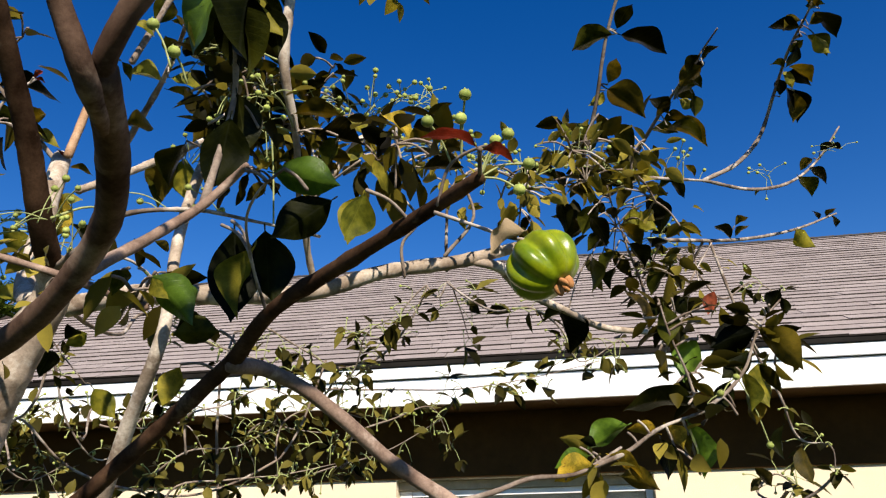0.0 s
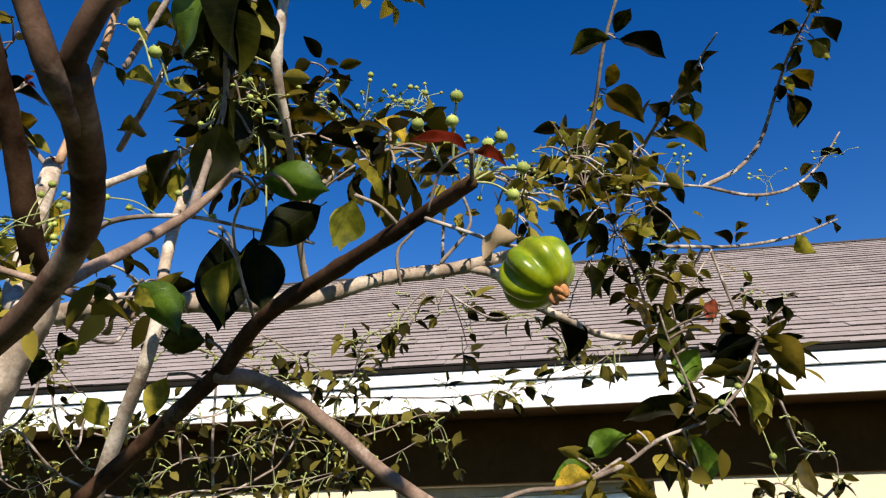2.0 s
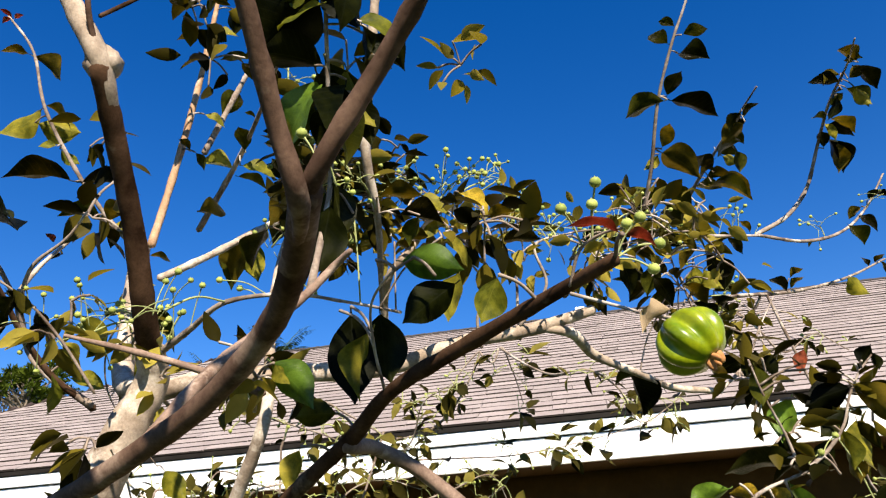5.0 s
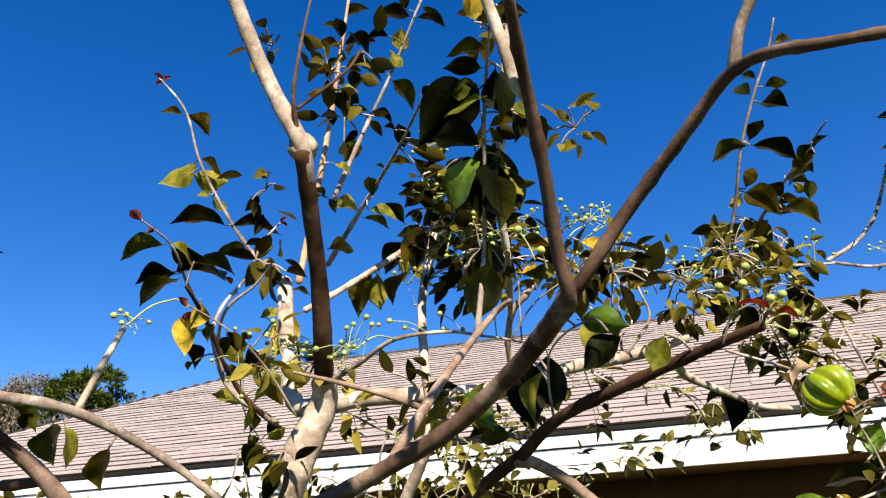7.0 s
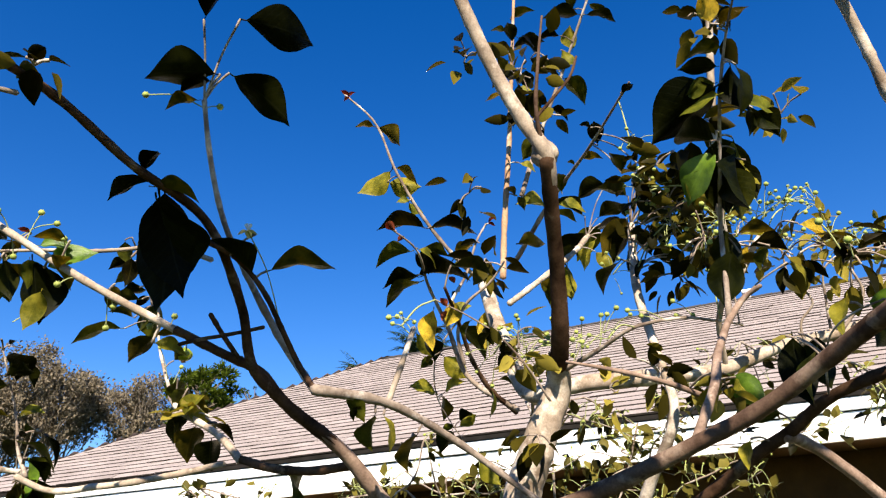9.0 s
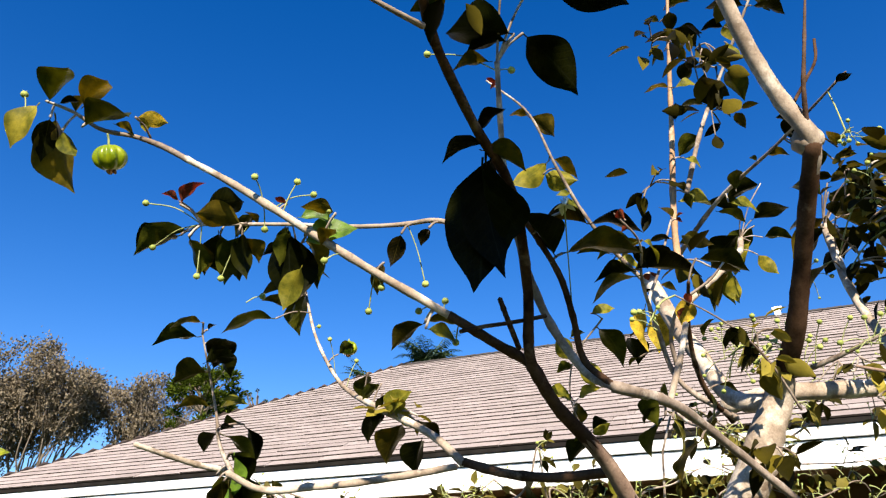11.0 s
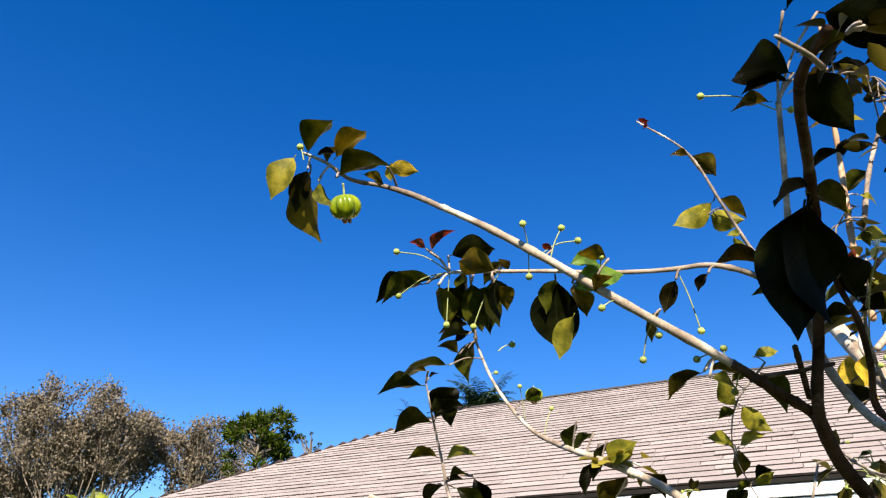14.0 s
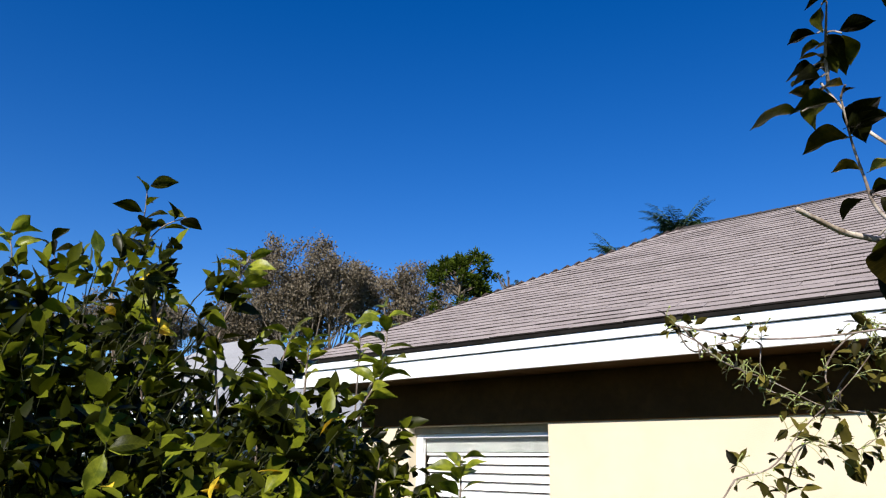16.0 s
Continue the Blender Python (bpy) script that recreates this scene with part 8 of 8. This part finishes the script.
mass = bmesh.new()
twigs = []
parts_left = 290
for i in range(2700):
    a = rc.uniform(0, 2 * math.pi)
    q = math.sqrt(rc.random()) * (1 + 0.22 * noise.noise(Vector((math.cos(a) * 2, math.sin(a) * 2, 5))))
    x, y = CITRUS_AT.x + 1.35 * q * math.cos(a), CITRUS_AT.y + 1.40 * q * math.sin(a)
    thin = 0.75 * (x - CITRUS_AT.x) + 0.66 * (y - CITRUS_AT.y)
    top = crown_top(x, y)
    depth = rc.random() ** 1.3
    tip = Vector((x, y, top - 1.25 * depth * (top - 0.7)))
    if thin > 0.38 and tip.z > 1.82 and rc.random() < 0.62:
        continue
    root = Vector((CITRUS_AT.x * 0.2 + x * 0.8, CITRUS_AT.y * 0.2 + y * 0.8, max(0.7, tip.z - rc.uniform(0.15, 0.3))))
    mid = (tip + root) / 2 + Vector((rc.gauss(0, 0.03), rc.gauss(0, 0.03), -0.04))
    twigs.append([(*root, 0.0028), (*mid, 0.0022), (*tip, 0.0012)])
    if i % 26 == 0:
        citrus_branch([(*(CITRUS_AT + Vector((0, 0, rc.uniform(0.5, 1.2)))), 0.014), (*((root + CITRUS_AT + Vector((0, 0, 0.9))) / 2), 0.010), (*root, 0.006)])
    outward = Vector((x - CITRUS_AT.x, y - CITRUS_AT.y, 0.5)).normalized()
    near = tip.x > CITRUS_AT.x - 0.1 and depth < 0.3 and i % 3 == 0
    for k in range(rc.randint(6, 9)):
        t = rc.uniform(0.45, 1.0)
        base = mid.lerp(tip, t)
        way = (outward * 0.55 + Vector((rc.gauss(0, 0.7), rc.gauss(0, 0.7), rc.gauss(-0.05, 0.55)))).normalized()
        size = rc.uniform(0.045, 0.090)
        if near and parts_left:
            parts_left -= 1
            mesh = CYEL if rc.random() < 0.04 else (rc.choice(CSHOOT) if rc.random() < 0.25 and depth < 0.2 else rc.choice(CLEAF))
            ob = new("leaf", mesh)
            ob.parent = citrus
            ob.matrix_local = Matrix.Translation(-CITRUS_AT) @ leaf_pose(base, base + way * size, rc.gauss(0, 55))
        else:
            small_leaf(mass, base, way, Vector((rc.gauss(0, 0.9), rc.gauss(0, 0.9), 0.8)).normalized(), size, 0.5)
for i in range(16000):
    a, q = rc.uniform(0, 2 * math.pi), math.sqrt(rc.random()) * 0.95
    p = Vector((CITRUS_AT.x + 1.3 * q * math.cos(a), CITRUS_AT.y + 1.35 * q * math.sin(a), 0))
    loose = 0.75 * (p.x - CITRUS_AT.x) + 0.66 * (p.y - CITRUS_AT.y) > 0.3
    p.z = rc.uniform(0.6, max(0.9, min(1.78 if loose else 9, crown_top(p.x, p.y) - 0.25)))
    way = Vector((rc.gauss(0, 1), rc.gauss(0, 1), rc.gauss(-0.1, 0.6))).normalized()
    small_leaf(mass, p, way, Vector((rc.gauss(0, 0.9), rc.gauss(0, 0.9), 0.8)).normalized(), rc.uniform(0.05, 0.085), 0.5)
part_in("foliage", mass, CITRUS_LEAVES, citrus, smooth=True, kind="stuff")
bm = bmesh.new()
for t in twigs:
    tube(bm, spline(t, 3), 4, 0.1)
part_in("twig_growth", bm, CITRUS_TWIG, citrus, smooth=True, kind="stuff")


def shoot(pts, n, size, mats, seed):
    """A leafy shoot that stands out of the crown."""
    r = random.Random(seed)
    line = spline(pts, 6)
    br = part_in("shoot", tube(bmesh.new(), line, 6, 0.1, seed), TWIG, citrus, smooth=True)
    for i in range(n):
        p = Vector(line[int((0.42 + 0.58 * (i / max(1, n - 1)) ** 0.7) * (len(line) - 1))][:3])
        a = i * 2.4 + r.uniform(-0.4, 0.4)
        way = Vector((math.cos(a), math.sin(a), r.uniform(0.0, 0.8))).normalized()
        ob = new("leaf", r.choice(mats))
        ob.parent = br
        ob.matrix_local = Matrix.Translation(-CITRUS_AT) @ leaf_pose(p, p + way * size * r.uniform(0.7, 1.1), r.gauss(0, 30))


for base, tip in (((-2.9139, 0.5427, 2.095), (-2.8689, 0.5764, 2.0614)), ((-2.9223, 0.5632, 2.0566), (-2.873, 0.595, 2.0477)), ((-2.351, 0.8185, 1.8037), (-2.3566, 0.7686, 1.7667)), ((-2.315, 0.4578, 1.6596), (-2.2994, 0.4248, 1.6205)), ((-2.534, 0.1307, 1.6536), (-2.5141, 0.0964, 1.6386)), ((-3.0871, 0.5259, 2.1129), (-3.0675, 0.4873, 2.1306))):
    ob = new("leaf", CYEL)
    ob.parent = citrus
    ob.matrix_local = Matrix.Translation(-CITRUS_AT) @ leaf_pose(base, tip, 35, 1.3)

shoot([(-3.601, 0.783, 1.984, 0.0045), (-3.481, 0.683, 2.334, 0.0038), (-3.431, 0.687, 2.434, 0.0031), (-3.377, 0.702, 2.515, 0.0024), (-3.333, 0.685, 2.655, 0.0017)], 12, 0.108, CLEAF, 40)
shoot([(-3.589, 0.785, 2.004, 0.0045), (-3.469, 0.685, 2.354, 0.0038), (-3.392, 0.721, 2.435, 0.0031), (-3.314, 0.757, 2.516, 0.0024), (-3.246, 0.804, 2.548, 0.0017)], 8, 0.108, CLEAF, 41)
shoot([(-3.069, 0.917, 1.775, 0.0045), (-2.949, 0.817, 2.125, 0.0038), (-2.908, 0.824, 2.197, 0.0031), (-2.881, 0.820, 2.268, 0.0024), (-2.850, 0.825, 2.322, 0.0017)], 12, 0.108, CSHOOT, 42)
shoot([(-2.700, 1.208, 1.509, 0.0045), (-2.580, 1.108, 1.859, 0.0038), (-2.518, 1.115, 1.979, 0.0031), (-2.482, 1.112, 2.065, 0.0024), (-2.472, 1.084, 2.158, 0.0017)], 10, 0.108, CSHOOT, 43)
shoot([(-2.696, 1.121, 1.386, 0.0045), (-2.576, 1.021, 1.736, 0.0038), (-2.504, 1.039, 1.851, 0.0031), (-2.460, 1.051, 1.917, 0.0024), (-2.416, 1.063, 1.983, 0.0017)], 15, 0.097, CSHOOT, 44)
shoot([(-2.821, 1.076, 1.574, 0.0045), (-2.701, 0.976, 1.924, 0.0036), (-2.679, 0.961, 2.009, 0.0026), (-2.663, 0.955, 2.060, 0.0017)], 12, 0.097, CSHOOT, 45)
shoot([(-3.455, 0.858, 1.769, 0.0045), (-3.335, 0.758, 2.119, 0.0036), (-3.280, 0.768, 2.216, 0.0026), (-3.251, 0.747, 2.332, 0.0017)], 10, 0.097, CLEAF, 46)
shoot([(-2.425, 1.012, 1.212, 0.0045), (-2.305, 0.912, 1.562, 0.0036), (-2.286, 0.900, 1.632, 0.0026), (-2.260, 0.890, 1.717, 0.0017)], 12, 0.097, CLEAF, 47)
shoot([(-2.261, 1.160, 1.202, 0.0045), (-2.141, 1.060, 1.552, 0.0036), (-2.120, 1.045, 1.636, 0.0026), (-2.109, 1.030, 1.699, 0.0017)], 12, 0.097, CSHOOT, 48)
shoot([(-3.793, 0.640, 1.920, 0.0045), (-3.673, 0.540, 2.270, 0.0036), (-3.642, 0.535, 2.350, 0.0026), (-3.640, 0.498, 2.449, 0.0017)], 9, 0.108, CLEAF, 49)
shoot([(-3.888, 0.526, 1.997, 0.0045), (-3.768, 0.426, 2.347, 0.0036), (-3.753, 0.407, 2.427, 0.0026), (-3.750, 0.386, 2.486, 0.0017)], 9, 0.108, CSHOOT, 50)
shoot([(-3.486, 1.902, 1.769, 0.0045), (-3.366, 1.802, 2.119, 0.0036), (-3.331, 1.775, 2.200, 0.0026), (-3.298, 1.725, 2.321, 0.0017)], 9, 0.108, CSHOOT, 51)
shoot([(-2.953, 1.015, 1.436, 0.0045), (-2.833, 0.915, 1.786, 0.0036), (-2.807, 0.910, 1.854, 0.0026), (-2.784, 0.910, 1.905, 0.0017)], 12, 0.097, CSHOOT, 52)
shoot([(-2.945, 1.074, 1.654, 0.0045), (-2.825, 0.974, 2.004, 0.0036), (-2.801, 0.973, 2.058, 0.0026), (-2.780, 0.977, 2.094, 0.0017)], 9, 0.097, CSHOOT, 53)

# ---- the grey neighbour house ----
NX, NY, NE, NZ = -14.6, 8.5, 2.45, 2.55
neighbour = thing("neighbour_house", (NX, NY, 0), "grey-roofed neighbouring house with white eaves behind the citrus tree", "house")
part_in("wall", box(bmesh.new(), NX - 3.2, NY - 2.0, 0, NX + 2.6, NY + 2.4, NE, 0.01), GREYWALL, neighbour, "pale grey wall")
bm = bmesh.new()
e = [bm.verts.new(p) for p in ((NX - 3.8, NY - 2.5, NZ), (NX + 3.2, NY - 2.5, NZ), (NX + 3.2, NY + 2.9, NZ), (NX - 3.8, NY + 2.9, NZ), (NX - 1.3, NY + 0.2, NZ + 1.75), (NX + 0.6, NY + 0.2, NZ + 1.75))]
for f in ((0, 1, 5, 4), (1, 2, 5), (2, 3, 4, 5), (3, 0, 4), (3, 2, 1, 0)):
    bm.faces.new([e[i] for i in f])
part_in("roof", bm, GREYROOF, neighbour, "grey shingle hip roof")
bm = bmesh.new()
box(bm, NX - 3.82, NY - 2.52, NZ - 0.16, NX + 3.22, NY - 2.49, NZ - 0.005, 0.004)
box(bm, NX + 3.19, NY - 2.487, NZ - 0.16, NX + 3.22, NY + 2.9, NZ - 0.005, 0.004)
part_in("fascia", bm, WHITE, neighbour, "white fascia board")
part_in("soffit", box(bmesh.new(), NX - 3.78, NY - 2.48, NE + 0.004, NX + 3.18, NY + 2.88, NE + 0.03), WHITE, neighbour)
for k in range(3):
    x = NX - 2.4 + 1.8 * k
    w = part_in("window", box(bmesh.new(), x, NY - 2.04, 1.0, x + 1.0, NY - 2.004, 2.0, 0.01), FRAME, neighbour)
    pane = part_in("pane", box(bmesh.new(), x + 0.06, NY - 2.055, 1.06, x + 0.94, NY - 2.043, 1.94), GLASS, neighbour)
    pane.parent = w

# ---- trees in the distance ----
FAR_BARK = mottled("far_bark", (0.12, 0.098, 0.075), (0.22, 0.185, 0.15), 1.5, 0.9)
FAR_BROWN = leaf_material("far_leaf_brown", (0.088, 0.074, 0.058), (0.21, 0.178, 0.138), (1.1, 1.0, 0.8), 0.2, rough=0.8, island=True, scale=0.05)
FAR_GREEN = leaf_material("far_leaf_green", (0.005, 0.014, 0.003), (0.080, 0.110, 0.012), (1.1, 1.2, 0.5), 0.2, rough=0.6, island=True, scale=0.05)
PALM_GREEN = leaf_material("palm_leaf", (0.040, 0.075, 0.045), (0.09, 0.135, 0.075), (1.1, 1.2, 0.6), 0.15, rough=0.5, island=True, scale=0.1)


def far_tree(name, at, height, spread, label, leaf_mat, leaf_size, per_tip, seed, clear, wide, depth=5, lean=0.55, droop=0.0, narrow=0.6, loose=1.5):
    """A branching tree: trunk and limbs that fork down to twigs, leaves at the tips."""
    r = random.Random(seed)
    at = Vector((*at, 0))
    root = thing(name, at, label, "tree")
    wood, crown = bmesh.new(), bmesh.new()
    trunk = tube(bmesh.new(), spline([(0, 0, 0, height * 0.028), (0.1, 0, clear * 0.5, height * 0.022), (0, 0.1, clear, height * 0.018)], 4), 10, 0.15, seed)
    tips = []

    def grow(p, way, length, rad, level):
        q = p + way * length
        m = (p + q) / 2 + Vector((r.gauss(0, 1), r.gauss(0, 1), r.gauss(0, 1))) * length * 0.07
        tube(wood, spline([(*p, rad), (*m, rad * 0.82), (*q, rad * 0.66)], 2), 5 if level > 2 else 6)
        if level >= depth:
            tips.append((q, way))
            return
        if level >= depth - 2:
            tips.append((m, way))
        for k in range(r.choice((3, 3, 4)) if level < 2 else r.choice((2, 3, 3))):
            a = r.uniform(0, 2 * math.pi)
            side = Vector((math.cos(a) * spread, math.sin(a) * spread, 0))
            w = (way + side * r.uniform(0.35, 1.0) * lean + Vector((0, 0, 0.25 - droop))).normalized()
            grow(q, w, length * r.uniform(0.66, 0.86), rad * 0.60, level + 1)

    unit = (height - clear) / 3.6
    for k in range(5):
        a = k * 1.256 + r.uniform(-0.3, 0.3)
        grow(Vector((0, 0.1, clear * r.uniform(0.75, 1.0))), Vector((math.cos(a) * 0.42 * spread, math.sin(a) * 0.42 * spread, 1)).normalized(), unit * r.uniform(0.85, 1.1), height * 0.009, 1)
    # bring the crown to its height and width
    high = max(v.co.z for v in wood.verts)
    half = sorted(math.hypot(v.co.x, v.co.y) for v in wood.verts)[int(0.97 * len(wood.verts))]
    fit_up, fit_out = (height - clear) / (high - clear), wide / 2 / half
    to_size = Matrix.Translation((0, 0, clear)) @ Matrix.Diagonal((fit_out, fit_out, fit_up, 1)) @ Matrix.Translation((0, 0, -clear))
    wood.transform(to_size)
    for p, way in tips:
        p = to_size @ p
        for k in range(per_tip):
            b = p + Vector((r.gauss(0, 1), r.gauss(0, 1), r.gauss(0, 1))) * leaf_size * loose
            w = (way + Vector((r.gauss(0, 0.8), r.gauss(0, 0.8), r.gauss(0, 0.8)))).normalized()
            small_leaf(crown, b, w, Vector((r.gauss(0, 1), r.gauss(0, 1), 1)).normalized(), leaf_size * r.uniform(0.6, 1.3), narrow)
    part("trunk", trunk, FAR_BARK, root, smooth=True)
    part("limb_growth", wood, FAR_BARK, root, smooth=True, kind="stuff")
    part("crown", crown, leaf_mat, root, smooth=True, kind="stuff")
    return root


def palm(at, height, n, length, seed, label):
    """A feather palm: a ringed trunk and arching fronds of narrow leaflets."""
    r = random.Random(seed)
    root = thing("palm_tree", (*at, 0), label, "palm")
    part("trunk", tube(bmesh.new(), spline([(0, 0, 0, 0.2), (0.1, 0, height * 0.5, 0.15), (0, 0, height, 0.12)], 6), 10, 0.12, seed, 0.4), FAR_BARK, root, smooth=True)
    for i in range(n):
        a, lift = i * 2.4, r.uniform(0.5, 1.7)
        d = Vector((math.cos(a), math.sin(a), 0))
        bm = bmesh.new()
        pts = [Vector((0, 0, height)) + d * length * t + Vector((0, 0, length * (lift * t - 0.75 * t * t))) for t in (0, 0.25, 0.5, 0.75, 1.0)]
        line = spline([(*p, 0.02 * (1.1 - k / 4)) for k, p in enumerate(pts)], 6)
        tube(bm, line, 4)
        s = d.cross(Vector((0, 0, 1)))
        for k in range(3, len(line)):
            p = Vector(line[k][:3])
            for sg in (-1, 1):
                small_leaf(bm, p, (s * sg + d * 0.7 + Vector((0, 0, r.uniform(-0.5, 0.1)))).normalized(), Vector((0, 0, 1)), length * 0.34 * (1.15 - k / len(line)), 0.2)
        part("frond", bm, PALM_GREEN, root, smooth=True)


far_tree("bare_tree", (-35.3, 26.9), 15.2, 0.80, "tall thinly leaved grey-brown tree beyond the roofs", FAR_BROWN, 0.15, 32, 4, 4.0, 8.4, 6)
far_tree("bare_tree", (-31.0, 31.2), 13.1, 0.75, "slender thinly leaved grey-brown tree beyond the roofs", FAR_BROWN, 0.15, 32, 9, 4.0, 4.8, 5)
far_tree("bare_tree", (-44.5, 20.5), 11.6, 0.95, "broad thinly leaved grey-brown tree beyond the roofs", FAR_BROWN, 0.15, 18, 14, 3.5, 9.0, 6)
far_tree("bare_tree", (-41.0, 27.0), 12.6, 0.9, "broad thinly leaved grey-brown tree beyond the roofs", FAR_BROWN, 0.15, 18, 15, 3.5, 7.0, 6)


def pine(at, height, clear, wide, clumps, seed, label):
    """A pine with a rounded crown of separate needle clumps on bare limbs."""
    r = random.Random(seed)
    root = thing("pine_tree", (*at, 0), label, "tree")
    part("trunk", tube(bmesh.new(), spline([(0, 0, 0, 0.22), (0.1, 0, height * 0.5, 0.16), (0, 0.1, height - 0.5, 0.05)], 6), 10, 0.12, seed), FAR_BARK, root, smooth=True)
    wood, crown = bmesh.new(), bmesh.new()
    mid, up = (height + clear) / 2, (height - clear) / 2
    for i in range(clumps):
        d = Vector((r.gauss(0, 1), r.gauss(0, 1), r.gauss(0.25, 1))).normalized() * r.uniform(0.55, 0.95)
        c = Vector((d.x * wide / 2, d.y * wide / 2, mid + d.z * up))
        foot = Vector((0, 0.05, max(clear - 0.6, c.z - r.uniform(0.5, 1.1))))
        tube(wood, spline([(*foot, 0.05), (*(foot.lerp(c, 0.5) - Vector((0, 0, 0.1))), 0.035), (*c, 0.015)], 3), 5)
        size = wide * r.uniform(0.085, 0.13)
        for k in range(150):
            n = Vector((r.gauss(0, 1), r.gauss(0, 1), r.gauss(0.15, 0.75))).normalized()
            small_leaf(crown, c + n * size * r.uniform(0.15, 0.75), (n + Vector((0, 0, 0.35))).normalized(), Vector((r.gauss(0, 1), r.gauss(0, 1), 1)).normalized(), size * r.uniform(0.35, 0.6), 0.32)
    part("limb_growth", wood, FAR_BARK, root, smooth=True, kind="stuff")
    part("crown", crown, FAR_GREEN, root, smooth=True, kind="stuff")


pine((-24.4, 27.55), 12.75, 8.7, 4.1, 46, 30, "dark green rounded pine beyond the roof")
pine((-22.55, 29.3), 11.7, 10.2, 1.3, 9, 33, "small dark green pine beside the larger one")
palm((-12.3, 27.0), 10.9, 26, 1.5, 3, "green feather palm rising behind the roof")
palm((-14.4, 25.8), 9.9, 20, 1.2, 8, "lower green feather palm behind the roof")

# ---- shingles of the cream house's roof, laid last ----
EXPOSE = 0.098
# dark asphalt butts, near-black to put the courses' shadow lines into the colour
BUTT = mottled("shingle_butt_shadow", (0.022, 0.018, 0.016), (0.045, 0.038, 0.034), 9, 0.95)
slope_len = math.hypot(HALF, HALF * PITCH)
up = Vector((0, HALF, HALF * PITCH)).normalized()
out = Vector((0, -up.z, up.y))


def tab_mesh(width, t0=0.010):
    bm = bmesh.new()
    w, l, t1 = width / 2 - 0.002, EXPOSE * 1.3, 0.002
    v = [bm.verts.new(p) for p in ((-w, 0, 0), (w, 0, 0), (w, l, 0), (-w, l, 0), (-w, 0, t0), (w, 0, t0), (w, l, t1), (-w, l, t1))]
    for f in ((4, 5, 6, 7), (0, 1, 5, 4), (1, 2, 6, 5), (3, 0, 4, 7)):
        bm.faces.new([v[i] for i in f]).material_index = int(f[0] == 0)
    return bm


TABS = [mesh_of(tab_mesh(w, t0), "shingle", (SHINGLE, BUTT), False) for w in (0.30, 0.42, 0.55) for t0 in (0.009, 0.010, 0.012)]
rng = random.Random(5)
rest = bmesh.new()
count = 0
courses = int(slope_len / EXPOSE)
turn_front = Matrix((Vector((1, 0, 0)), up, out)).transposed().to_4x4()
for c_i in range(courses):
    s = c_i * EXPOSE
    inset = s / slope_len * HALF
    x = X0 + inset - 0.1 + rng.uniform(0, 0.2)
    while x < X1 - inset:
        k = rng.choice((0, 1, 1, 2))
        w = (0.30, 0.42, 0.55)[k]
        cx = x + w / 2
        x += w
        lo, hi = max(cx - w / 2, X0 + inset + 0.02), min(cx + w / 2, X1 - inset - 0.02)
        if hi - lo < 0.02:
            continue
        whole = hi - lo > w - 0.001
        cx, w = (lo + hi) / 2, hi - lo
        at = Vector((cx, EAVE_Y - 0.016, zd + 0.003)) + up * s + out * (0.002 + rng.uniform(0, 0.003))
        if whole and count < 300 and -4.6 < cx < 2.6:
            ob = new("shingle", TABS[3 * k + rng.randrange(3)])
            ob.parent = roof
            ob.matrix_local = Matrix.Translation(at - Vector((0, WALL_Y, 0))) @ turn_front @ pose(0, 0, 0, 0, 0, rng.uniform(-0.5, 0.5))
            count += 1
        else:
            n0 = len(rest.verts)
            t = tab_mesh(w, rng.choice((0.009, 0.010, 0.012)))
            t.transform(Matrix.Translation(at - Vector((0, WALL_Y, 0))) @ turn_front)
            me = bpy.data.meshes.new("tmp")
            t.to_mesh(me)
            t.free()
            rest.from_mesh(me)
            bpy.data.meshes.remove(me)
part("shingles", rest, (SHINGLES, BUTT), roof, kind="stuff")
# the left hip and the back slope
rest = bmesh.new()
for frame_turn, span, origin, along, upv in (
    ("hip", 2 * HALF, Vector((X0 - 0.016, BACK_Y, zd + 0.003)), Vector((0, -1, 0)), Vector((HALF, 0, HALF * PITCH)).normalized()),
    ("hip", 2 * HALF, Vector((X1 + 0.016, EAVE_Y, zd + 0.003)), Vector((0, 1, 0)), Vector((-HALF, 0, HALF * PITCH)).normalized()),
    ("back", X1 - X0, Vector((X1, BACK_Y + 0.016, zd + 0.003)), Vector((-1, 0, 0)), Vector((0, -HALF, HALF * PITCH)).normalized()),
):
    nrm = along.cross(upv)
    m3 = Matrix((along, upv, nrm)).transposed().to_4x4()
    for c_i in range(courses):
        s = c_i * EXPOSE
        inset = s / slope_len * HALF
        a, b = inset, span - inset
        if b - a < 0.2:
            continue
        t = bmesh.new()
        w = (b - a)
        v = [t.verts.new(p) for p in ((a, s, 0), (b, s, 0), (b, s + 0.13, 0), (a, s + 0.13, 0), (a, s, 0.011), (b, s, 0.011), (b, s + 0.13, 0.002), (a, s + 0.13, 0.002))]
        for f in ((4, 5, 6, 7), (0, 1, 5, 4)):
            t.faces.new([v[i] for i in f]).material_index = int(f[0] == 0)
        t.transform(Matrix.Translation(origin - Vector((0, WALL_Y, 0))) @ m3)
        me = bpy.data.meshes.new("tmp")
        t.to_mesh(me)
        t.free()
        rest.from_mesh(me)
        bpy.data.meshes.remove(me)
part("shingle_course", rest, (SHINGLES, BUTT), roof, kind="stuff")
